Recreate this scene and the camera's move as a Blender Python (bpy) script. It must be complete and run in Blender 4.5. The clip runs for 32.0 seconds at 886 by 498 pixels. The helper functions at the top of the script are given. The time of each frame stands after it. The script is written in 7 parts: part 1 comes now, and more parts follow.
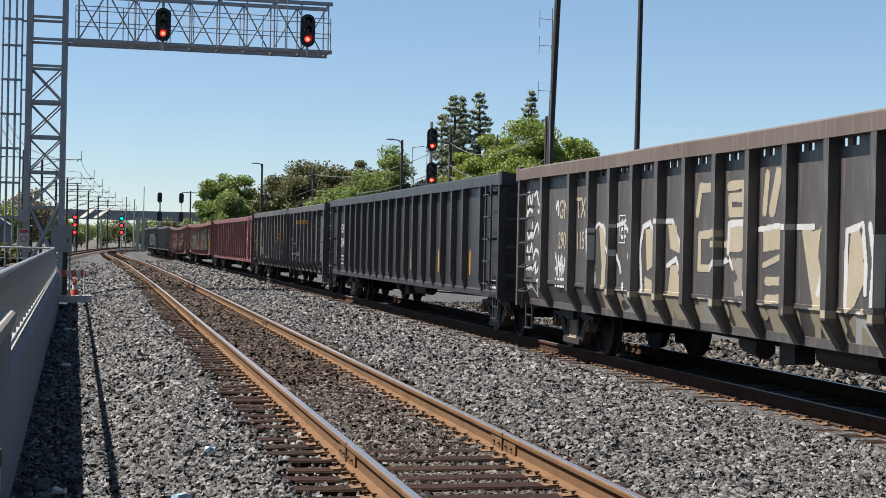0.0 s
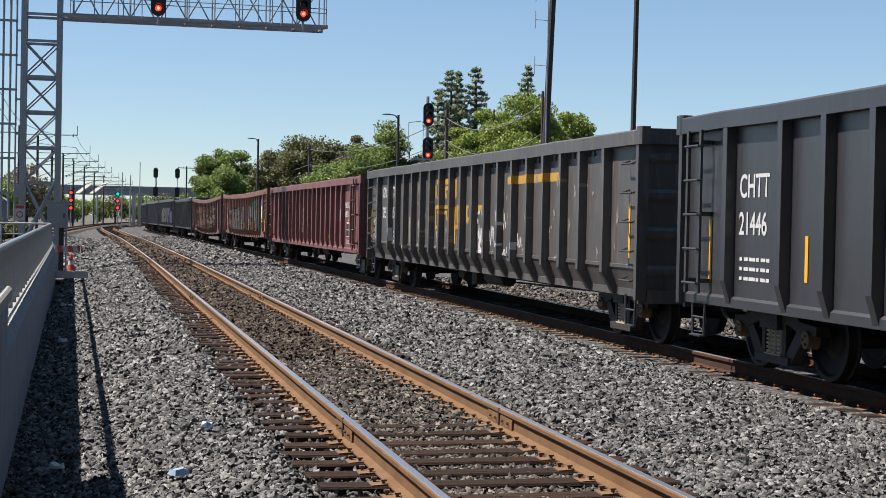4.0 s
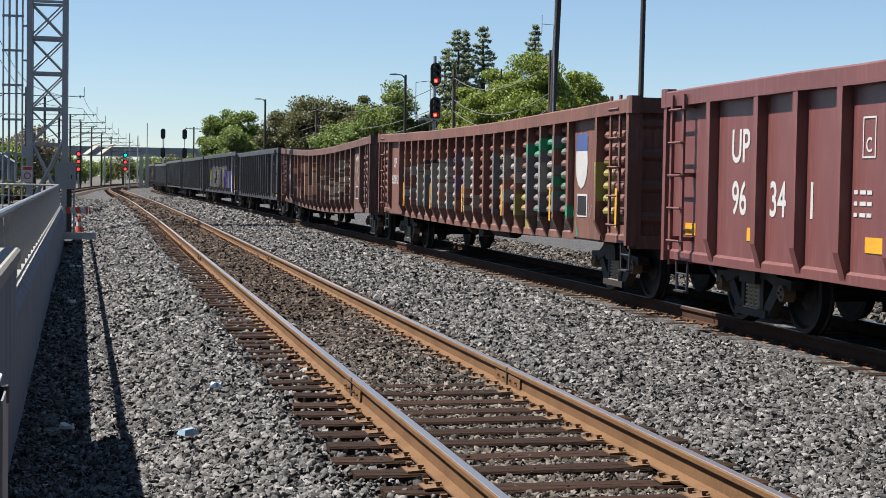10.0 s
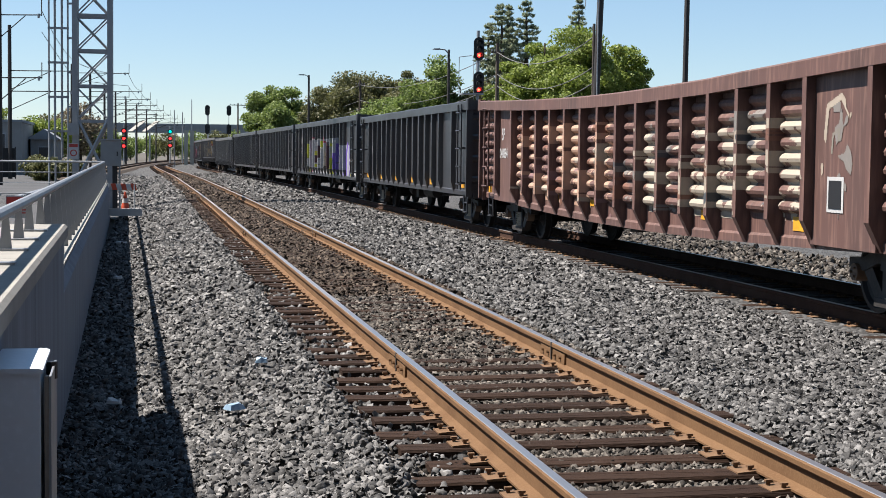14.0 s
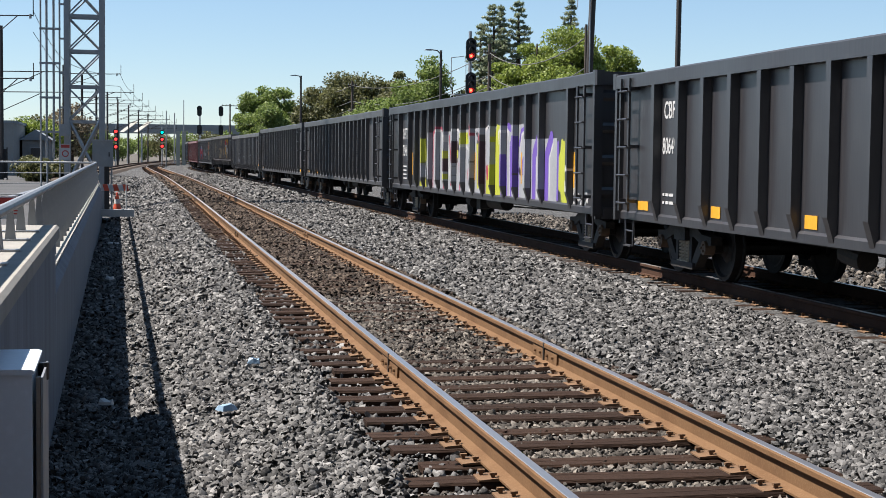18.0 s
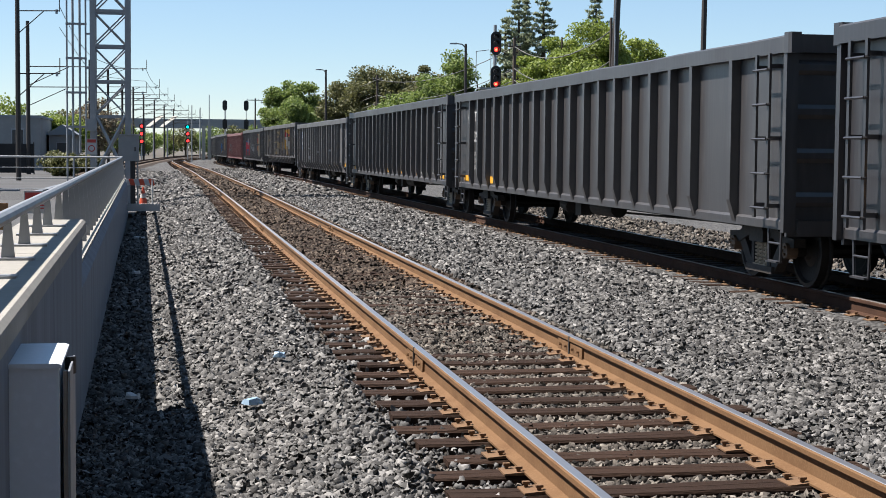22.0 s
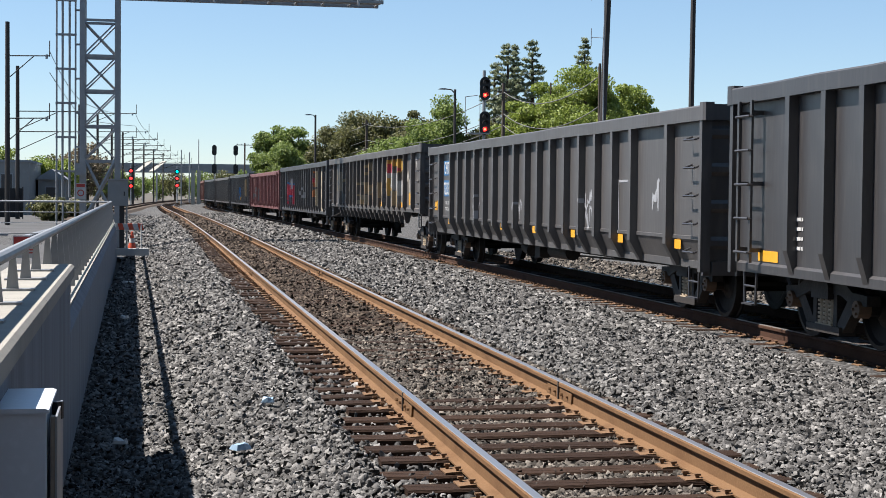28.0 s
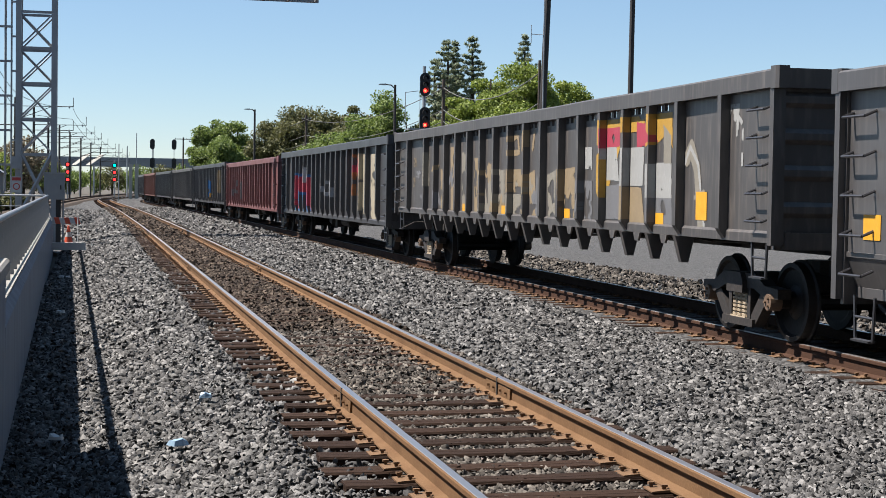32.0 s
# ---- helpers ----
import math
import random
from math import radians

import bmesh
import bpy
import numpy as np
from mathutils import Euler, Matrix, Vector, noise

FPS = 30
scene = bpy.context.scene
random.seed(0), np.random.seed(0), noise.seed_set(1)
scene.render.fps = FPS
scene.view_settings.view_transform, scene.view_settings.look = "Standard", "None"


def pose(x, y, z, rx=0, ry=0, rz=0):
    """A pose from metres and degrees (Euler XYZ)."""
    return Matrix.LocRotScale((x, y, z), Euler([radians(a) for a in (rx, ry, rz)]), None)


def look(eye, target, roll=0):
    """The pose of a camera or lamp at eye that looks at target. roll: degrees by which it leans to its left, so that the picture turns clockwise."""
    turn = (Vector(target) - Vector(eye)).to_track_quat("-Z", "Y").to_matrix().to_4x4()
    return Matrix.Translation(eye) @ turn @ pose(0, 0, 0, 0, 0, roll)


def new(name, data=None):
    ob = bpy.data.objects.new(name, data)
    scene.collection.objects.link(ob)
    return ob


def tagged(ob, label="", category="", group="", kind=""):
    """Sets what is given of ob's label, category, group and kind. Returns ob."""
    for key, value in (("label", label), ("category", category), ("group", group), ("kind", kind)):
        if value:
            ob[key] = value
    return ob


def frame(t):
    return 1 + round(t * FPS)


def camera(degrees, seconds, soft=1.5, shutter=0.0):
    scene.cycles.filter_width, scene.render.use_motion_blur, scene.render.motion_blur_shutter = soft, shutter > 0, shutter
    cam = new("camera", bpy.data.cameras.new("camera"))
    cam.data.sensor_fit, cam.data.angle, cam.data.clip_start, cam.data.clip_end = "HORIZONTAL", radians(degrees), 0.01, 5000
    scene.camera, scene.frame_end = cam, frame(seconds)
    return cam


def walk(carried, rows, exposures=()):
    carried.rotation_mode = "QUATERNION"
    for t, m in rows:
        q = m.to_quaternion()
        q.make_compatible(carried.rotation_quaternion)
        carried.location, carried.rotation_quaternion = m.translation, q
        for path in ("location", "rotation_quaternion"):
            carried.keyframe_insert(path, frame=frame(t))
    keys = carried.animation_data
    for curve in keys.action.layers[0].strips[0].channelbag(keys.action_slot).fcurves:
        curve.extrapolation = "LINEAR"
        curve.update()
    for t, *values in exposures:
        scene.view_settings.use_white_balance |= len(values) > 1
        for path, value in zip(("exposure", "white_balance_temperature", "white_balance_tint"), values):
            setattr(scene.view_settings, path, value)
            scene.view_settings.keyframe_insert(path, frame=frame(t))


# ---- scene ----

# Camera: held in one place beside the line, turned a little by hand.
cam = camera(32.0, 32.0, soft=0.75)
EYE = (0.0, 0.0, 1.85)
AIM = [
    (0.0, 89.888, -1.231, -12.530),
    (0.5, 89.795, -1.221, -12.556),
    (1.0, 89.717, -1.172, -12.524),
    (1.5, 89.678, -1.177, -12.326),
    (2.0, 89.613, -1.162, -12.235),
    (2.5, 89.540, -1.133, -12.391),
    (3.0, 89.369, -1.211, -12.541),
    (3.5, 89.127, -1.195, -12.604),
    (5.5, 88.794, -1.121, -12.761),
    (6.0, 88.684, -1.121, -12.623),
    (6.5, 88.487, -1.085, -12.294),
    (7.0, 88.328, -1.085, -12.342),
    (7.5, 88.171, -1.136, -12.791),
    (8.0, 88.055, -1.098, -12.828),
    (8.5, 87.913, -1.132, -12.661),
    (9.0, 87.732, -1.057, -12.643),
    (9.5, 87.571, -1.053, -12.657),
    (10.0, 87.483, -0.979, -12.383),
    (10.5, 87.351, -0.893, -12.110),
    (11.0, 87.242, -0.884, -12.204),
    (11.5, 87.109, -0.888, -12.132),
    (12.0, 87.003, -0.833, -11.669),
    (12.5, 86.925, -0.770, -11.378),
    (13.0, 86.789, -0.689, -11.085),
    (13.5, 86.588, -0.608, -10.626),
    (14.0, 86.532, -0.667, -10.765),
    (14.5, 86.541, -0.726, -11.342),
    (15.0, 86.544, -0.724, -11.663),
    (15.5, 86.564, -0.707, -11.589),
    (17.5, 86.575, -0.588, -11.212),
    (18.0, 86.559, -0.655, -11.053),
    (18.5, 86.510, -0.596, -11.011),
    (19.0, 86.494, -0.599, -10.788),
    (19.5, 86.493, -0.591, -10.822),
    (20.0, 86.501, -0.633, -10.787),
    (20.5, 86.567, -0.520, -10.561),
    (21.0, 86.585, -0.580, -10.469),
    (21.5, 86.444, -0.518, -10.461),
    (22.0, 86.322, -0.517, -10.129),
    (22.5, 86.215, -0.461, -10.010),
    (23.0, 86.158, -0.488, -10.366),
    (23.5, 86.274, -0.502, -10.468),
    (24.0, 86.481, -0.485, -10.438),
    (24.5, 86.739, -0.485, -10.354),
    (25.0, 87.315, -0.551, -10.395),
    (25.5, 87.623, -0.512, -10.719),
    (26.0, 87.756, -0.510, -10.593),
    (26.5, 87.912, -0.541, -10.267),
    (28.5, 87.988, -0.577, -10.577),
    (29.0, 87.955, -0.573, -10.487),
    (29.5, 87.921, -0.582, -10.448),
    (30.0, 87.794, -0.541, -10.553),
    (30.5, 87.733, -0.666, -11.124),
    (31.0, 87.913, -0.736, -11.867),
    (31.5, 87.957, -0.809, -12.539),
    (32.0, 87.856, -0.892, -12.765),
]

# the picture's brightness drifts a little as the camera tilts
LIGHT_METER = [(0.0, 1.36), (7.0, 1.33), (11.0, 1.42), (13.0, 1.48), (19.0, 1.48), (25.0, 1.6), (29.0, 1.5), (32.0, 1.44)]
walk(cam, [(t, pose(*EYE, rx, ry, rz)) for t, rx, ry, rz in AIM], [(t, e, 6150, 10) for t, e in LIGHT_METER])

# ---- light ----
SUN_AZ, SUN_EL = radians(72), radians(57.5)   # azimuth counted from +y towards -x
world = bpy.data.worlds.new("sky")
scene.world = world
world.use_nodes = True
wn = world.node_tree
sky = wn.nodes.new("ShaderNodeTexSky")
sky.sky_type, sky.sun_disc = "NISHITA", False
sky.sun_elevation, sky.sun_rotation = SUN_EL, -SUN_AZ
sky.air_density, sky.dust_density, sky.ozone_density = 0.85, 0.0, 2.4
wn.nodes["Background"].inputs["Strength"].default_value = 0.051
tint = wn.nodes.new("ShaderNodeMix")
tint.data_type, tint.blend_type = "RGBA", "MULTIPLY"
tint.inputs["Factor"].default_value = 1.0
tint.inputs["B"].default_value = (1.02, 1.0, 1.01, 1)
wn.links.new(sky.outputs["Color"], tint.inputs["A"])
# thin even haze over the whole sky
veil = wn.nodes.new("ShaderNodeMix")
veil.data_type = "RGBA"
veil.inputs["Factor"].default_value = 0.3
veil.inputs["B"].default_value = (2.0, 3.2, 4.0, 1)
wn.links.new(tint.outputs["Result"], veil.inputs["A"])
wn.links.new(veil.outputs["Result"], wn.nodes["Background"].inputs["Color"])
sun_data = bpy.data.lights.new("sun", "SUN")
sun_data.energy, sun_data.angle, sun_data.color = 5.0, radians(0.53), (1.0, 0.9, 0.8)
sun = new("sun", sun_data)
to_sun = Vector((-math.sin(SUN_AZ) * math.cos(SUN_EL), math.cos(SUN_AZ) * math.cos(SUN_EL), math.sin(SUN_EL)))
sun.matrix_basis = look(to_sun * 50, (0, 0, 0))

# ---- materials ----
def mat(name, base, rough=0.7, metal=0.0, dark=None, light=None, grain=30.0, stain=1.5, amount=0.5, bump=0.15,
        island=0.0, per_object=0.0, stretch=(1, 1, 1), spec=0.5, emit=0.0):
    """Procedural surface: base colour mixed with a darker and a lighter tone at two scales, and a fine relief."""
    m = bpy.data.materials.new(name)
    m.use_nodes = True
    nt = m.node_tree
    b = nt.nodes["Principled BSDF"]
    b.inputs["Metallic"].default_value = metal
    b.inputs["Specular IOR Level"].default_value = spec
    dark = dark or tuple(c * 0.55 for c in base)
    light = light or tuple(min(1, c * 1.45) for c in base)
    co = nt.nodes.new("ShaderNodeTexCoord")
    mp = nt.nodes.new("ShaderNodeMapping")
    mp.inputs["Scale"].default_value = stretch
    nt.links.new(co.outputs["Object"], mp.inputs["Vector"])

    def noise_at(scale, detail):
        n = nt.nodes.new("ShaderNodeTexNoise")
        n.inputs["Scale"].default_value, n.inputs["Detail"].default_value = scale, detail
        nt.links.new(mp.outputs["Vector"], n.inputs["Vector"])
        return n.outputs["Fac"]

    def spread(fac, lo, hi, k):
        r = nt.nodes.new("ShaderNodeMapRange")
        r.inputs["From Min"].default_value, r.inputs["From Max"].default_value = lo, hi
        r.inputs["To Max"].default_value = k
        nt.links.new(fac, r.inputs["Value"])
        return r.outputs["Result"]

    def blend(fac, a, c):
        x = nt.nodes.new("ShaderNodeMix")
        x.data_type = "RGBA"
        if isinstance(fac, float):
            x.inputs["Factor"].default_value = fac
        else:
            nt.links.new(fac, x.inputs["Factor"])
        for sock, v in ((x.inputs["A"], a), (x.inputs["B"], c)):
            if isinstance(v, tuple):
                sock.default_value = (*v, 1)
            else:
                nt.links.new(v, sock)
        return x.outputs["Result"]

    big, fine = noise_at(stain, 5), noise_at(grain, 4)
    col = blend(spread(big, 0.42, 0.72, amount), base, dark)
    col = blend(spread(fine, 0.5, 0.8, amount), col, light)
    if island:
        g = nt.nodes.new("ShaderNodeNewGeometry")
        col = blend(spread(g.outputs["Random Per Island"], 0.3, 1.0, island), col, light)
        w = nt.nodes.new("ShaderNodeMath")
        w.operation = "FRACT"
        q = nt.nodes.new("ShaderNodeMath")
        q.operation, q.inputs[1].default_value = "MULTIPLY", 7.31
        nt.links.new(g.outputs["Random Per Island"], q.inputs[0])
        nt.links.new(q.outputs[0], w.inputs[0])
        col = blend(spread(w.outputs[0], 0.3, 1.0, island), col, dark)
    if per_object:
        o = nt.nodes.new("ShaderNodeObjectInfo")
        col = blend(spread(o.outputs["Random"], 0.0, 1.0, per_object), col, dark)
    nt.links.new(col, b.inputs["Base Color"])
    rr = nt.nodes.new("ShaderNodeMapRange")
    rr.inputs["To Min"].default_value, rr.inputs["To Max"].default_value = max(0.05, rough - 0.12), min(1, rough + 0.12)
    nt.links.new(big, rr.inputs["Value"])
    nt.links.new(rr.outputs["Result"], b.inputs["Roughness"])
    if bump:
        bp = nt.nodes.new("ShaderNodeBump")
        bp.inputs["Strength"].default_value, bp.inputs["Distance"].default_value = bump, 0.02
        nt.links.new(fine, bp.inputs["Height"])
        nt.links.new(bp.outputs["Normal"], b.inputs["Normal"])
    if emit:
        b.inputs["Emission Color"].default_value = (*base, 1)
        b.inputs["Emission Strength"].default_value = emit
    return m


def ballast_mat():
    """Crushed grey stone seen from afar: cells of varied tone with raised grains, brown dirt near the rails."""
    m = mat("ballast_bed", (0.0225, 0.0221, 0.0212), 0.95, grain=24, stain=0.7, bump=0)
    nt = m.node_tree
    b = nt.nodes["Principled BSDF"]
    co = nt.nodes.new("ShaderNodeTexCoord")
    v = nt.nodes.new("ShaderNodeTexVoronoi")
    v.inputs["Scale"].default_value = 17
    nt.links.new(co.outputs["Object"], v.inputs["Vector"])
    ramp = nt.nodes.new("ShaderNodeValToRGB")
    sep = nt.nodes.new("ShaderNodeSeparateColor")
    nt.links.new(v.outputs["Color"], sep.inputs["Color"])
    nt.links.new(sep.outputs[0], ramp.inputs["Fac"])
    e = ramp.color_ramp.elements
    e[0].color, e[1].color = (0.005, 0.005, 0.005, 1), (0.11, 0.108, 0.105, 1)
    x = nt.nodes.new("ShaderNodeMix")
    x.data_type, x.blend_type = "RGBA", "MIX"
    x.inputs["Factor"].default_value = 0.75
    old = b.inputs["Base Color"].links[0].from_socket
    nt.links.new(old, x.inputs["A"])
    nt.links.new(ramp.outputs["Color"], x.inputs["B"])
    nt.links.new(x.outputs["Result"], b.inputs["Base Color"])
    bp = nt.nodes.new("ShaderNodeBump")
    bp.inputs["Strength"].default_value, bp.inputs["Distance"].default_value = 1.0, 0.06
    bp.invert = True
    nt.links.new(v.outputs["Distance"], bp.inputs["Height"])
    nt.links.new(bp.outputs["Normal"], b.inputs["Normal"])
    return m


def leaf_mat(name, base, dark, light):
    """Thin leaves that let part of the light through."""
    m = mat(name, base, 0.6, dark=dark, light=light, grain=2, stain=0.4, island=0.55, bump=0)
    nt = m.node_tree
    b = nt.nodes["Principled BSDF"]
    tl = nt.nodes.new("ShaderNodeBsdfTranslucent")
    mx = nt.nodes.new("ShaderNodeMixShader")
    mx.inputs["Fac"].default_value = 0.4
    nt.links.new(b.inputs["Base Color"].links[0].from_socket, tl.inputs["Color"])
    nt.links.new(b.outputs["BSDF"], mx.inputs[1])
    nt.links.new(tl.outputs["BSDF"], mx.inputs[2])
    nt.links.new(mx.outputs["Shader"], nt.nodes["Material Output"].inputs["Surface"])
    return m


M = dict(
    ballast=ballast_mat(),
    stone=mat("crushed_stone", (0.06, 0.0588, 0.0572), 0.75, dark=(0.009, 0.009, 0.0088), light=(0.235, 0.229, 0.22), grain=45, stain=1.1, island=0.8, bump=0.3, spec=0.2),
    stone_mid=mat("stained_stone", (0.056, 0.049, 0.043), 0.85, dark=(0.0072, 0.0066, 0.0054), light=(0.19, 0.17, 0.145), grain=45, stain=1.1, island=0.85, bump=0.3, spec=0.15),
    stone_brown=mat("dirty_stone", (0.044, 0.034, 0.027), 0.85, dark=(0.006, 0.0048, 0.0042), light=(0.14, 0.11, 0.085), grain=45, stain=1.1, island=0.8, bump=0.3, spec=0.12),
    tie=mat("creosoted_timber", (0.0288, 0.016, 0.01), 0.85, dark=(0.0096, 0.0056, 0.004), light=(0.08, 0.0464, 0.0304), grain=14, stain=2, stretch=(1, 9, 9), per_object=0.5, bump=0.5, spec=0.12),
    rust=mat("rail_rust", (0.115, 0.0651, 0.0314), 0.85, dark=(0.0644, 0.0317, 0.0145), light=(0.166, 0.104, 0.0561), grain=60, stain=3, spec=0.15),
    rust_dark=mat("dark_rust", (0.0429, 0.0218, 0.0132), 0.9, dark=(0.0165, 0.00924, 0.0066), light=(0.0792, 0.0396, 0.0231), grain=60, stain=3, spec=0.15),
    railtop=mat("polished_rail", (0.5, 0.47, 0.45), 0.4, 1.0, grain=80, stain=2, amount=0.25, bump=0.03, stretch=(1, 0.05, 1)),
    plate=mat("tie_plate_rust", (0.124, 0.0743, 0.0413), 0.9, dark=(0.0578, 0.033, 0.0206), light=(0.173, 0.119, 0.0786), grain=70, stain=9, spec=0.15),
    joint=mat("joint_black", (0.018, 0.015, 0.0132), 0.7),
    # blue of skylit shade mixed into the base colour, with real vertical stains
    concrete=mat("shade_blue_concrete", (0.132, 0.148, 0.174), 0.9, dark=(0.0711, 0.0792, 0.0942), light=(0.188, 0.207, 0.24), grain=9, stain=2.2, stretch=(1, 1, 0.12), bump=0.2, amount=0.6),
    # paler, creamier concrete for coping tops: sunlight put into the colour
    coping=mat("sunlit_coping_concrete", (0.211, 0.203, 0.179), 0.9, dark=(0.148, 0.14, 0.125), light=(0.265, 0.257, 0.234), grain=16, stain=2, bump=0.2),
    galv=mat("galvanised_steel", (0.248, 0.258, 0.268), 0.5, 0.55, dark=(0.179, 0.188, 0.198), light=(0.308, 0.317, 0.327), grain=18, stain=4, amount=0.35, bump=0.05),
    cabinet=mat("cabinet_paint", (0.544, 0.576, 0.624), 0.5, 0.0, grain=30, stain=1.0, amount=0.2, bump=0.04),
    strip=mat("cabinet_strip", (0.192, 0.162, 0.132), 0.7),
    black=mat("signal_black", (0.0072, 0.0072, 0.0078), 0.5, grain=20, bump=0.02),
    pole_dark=mat("dark_pole", (0.018, 0.0156, 0.0144), 0.75, grain=12, stretch=(1, 1, 0.1)),
    wood_pole=mat("weathered_pole", (0.055, 0.0425, 0.0325), 0.9, grain=14, stretch=(1, 1, 0.08)),
    red_glow=mat("red_lens_lit", (1.0, 0.025, 0.02), 0.4, emit=1.3, amount=0.0),
    amber_glow=mat("red_lens_core", (1.0, 0.14, 0.05), 0.4, emit=2.0, amount=0.0),
    teal_glow=mat("green_lens_lit", (0.0, 0.75, 0.6), 0.4, emit=1.0, amount=0.0),
    lens=mat("lens_dark", (0.05, 0.05, 0.052), 0.2, amount=0.1),
    asphalt=mat("asphalt", (0.0424, 0.0424, 0.0424), 0.9, grain=50, stain=0.3, bump=0.2),
    earth=mat("dry_ground", (0.0624, 0.054, 0.0403), 0.95, grain=6, stain=0.15, bump=0.3),
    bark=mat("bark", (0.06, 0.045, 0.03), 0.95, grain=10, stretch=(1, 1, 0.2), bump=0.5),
    leaf_bright=leaf_mat("leaf_bright", (0.17, 0.225, 0.034), (0.075, 0.11, 0.017), (0.3, 0.345, 0.068)),
    leaf_mid=leaf_mat("leaf_mid", (0.144, 0.202, 0.0451), (0.0613, 0.0938, 0.0226), (0.238, 0.289, 0.071)),
    leaf_dark=leaf_mat("leaf_dark", (0.101, 0.108, 0.0383), (0.0426, 0.048, 0.0175), (0.179, 0.17, 0.0628)),
    leaf_blue=leaf_mat("needle", (0.204, 0.241, 0.142), (0.0932, 0.113, 0.0706), (0.339, 0.368, 0.218)),
    leaf_tan=leaf_mat("leaf_tan", (0.173, 0.143, 0.0918), (0.0816, 0.0612, 0.0408), (0.275, 0.245, 0.163)),
    bottle=mat("blue_plastic", (0.21, 0.3, 0.39), 0.3, grain=20, amount=0.4),
    wire_grey=mat("wire_grey", (0.096, 0.096, 0.09), 0.7),
    glass_grey=mat("grey_render", (0.189, 0.194, 0.194), 0.8, grain=3, stain=0.3, amount=0.3),
    roof=mat("pale_roof", (0.298, 0.288, 0.25), 0.6, grain=5, amount=0.2),
    fence_black=mat("black_fence", (0.0072, 0.0072, 0.0078), 0.8),
    brown_wood=mat("stained_board", (0.198, 0.102, 0.042), 0.8, grain=8, stretch=(0.2, 1, 1)),
    # bluish air haze painted into the colour of the far bridge and roofs
    haze=mat("haze_tinted_concrete", (0.18, 0.203, 0.225), 0.9, grain=1, stain=0.1, amount=0.3),
    white=mat("white_paint", (0.374, 0.374, 0.365), 0.6, grain=30, amount=0.2),
    red=mat("red_paint", (0.33, 0.03, 0.024), 0.5, grain=30, amount=0.2),
    orange=mat("orange_plastic", (0.42, 0.06, 0.025), 0.5, grain=30, amount=0.2),
    yellow=mat("yellow_reflector", (0.51, 0.252, 0.012), 0.5, grain=30, stain=6, amount=0.25, bump=0),
    wheel=mat("wheel_steel", (0.0108, 0.00931, 0.00833), 0.6, 0.4, grain=25, stain=3),
    truck=mat("truck_cast", (0.016, 0.013, 0.0112), 0.7, dark=(0.0055, 0.0048, 0.0042), light=(0.06, 0.042, 0.03), grain=25, stain=3),
    # pale base colour stands for sun caught on the coils
    spring=mat("sunlit_spring_steel", (0.3, 0.24, 0.165), 0.7, grain=25, stain=6),
    bearing=mat("bearing_cap", (0.096, 0.06, 0.036), 0.7),
)


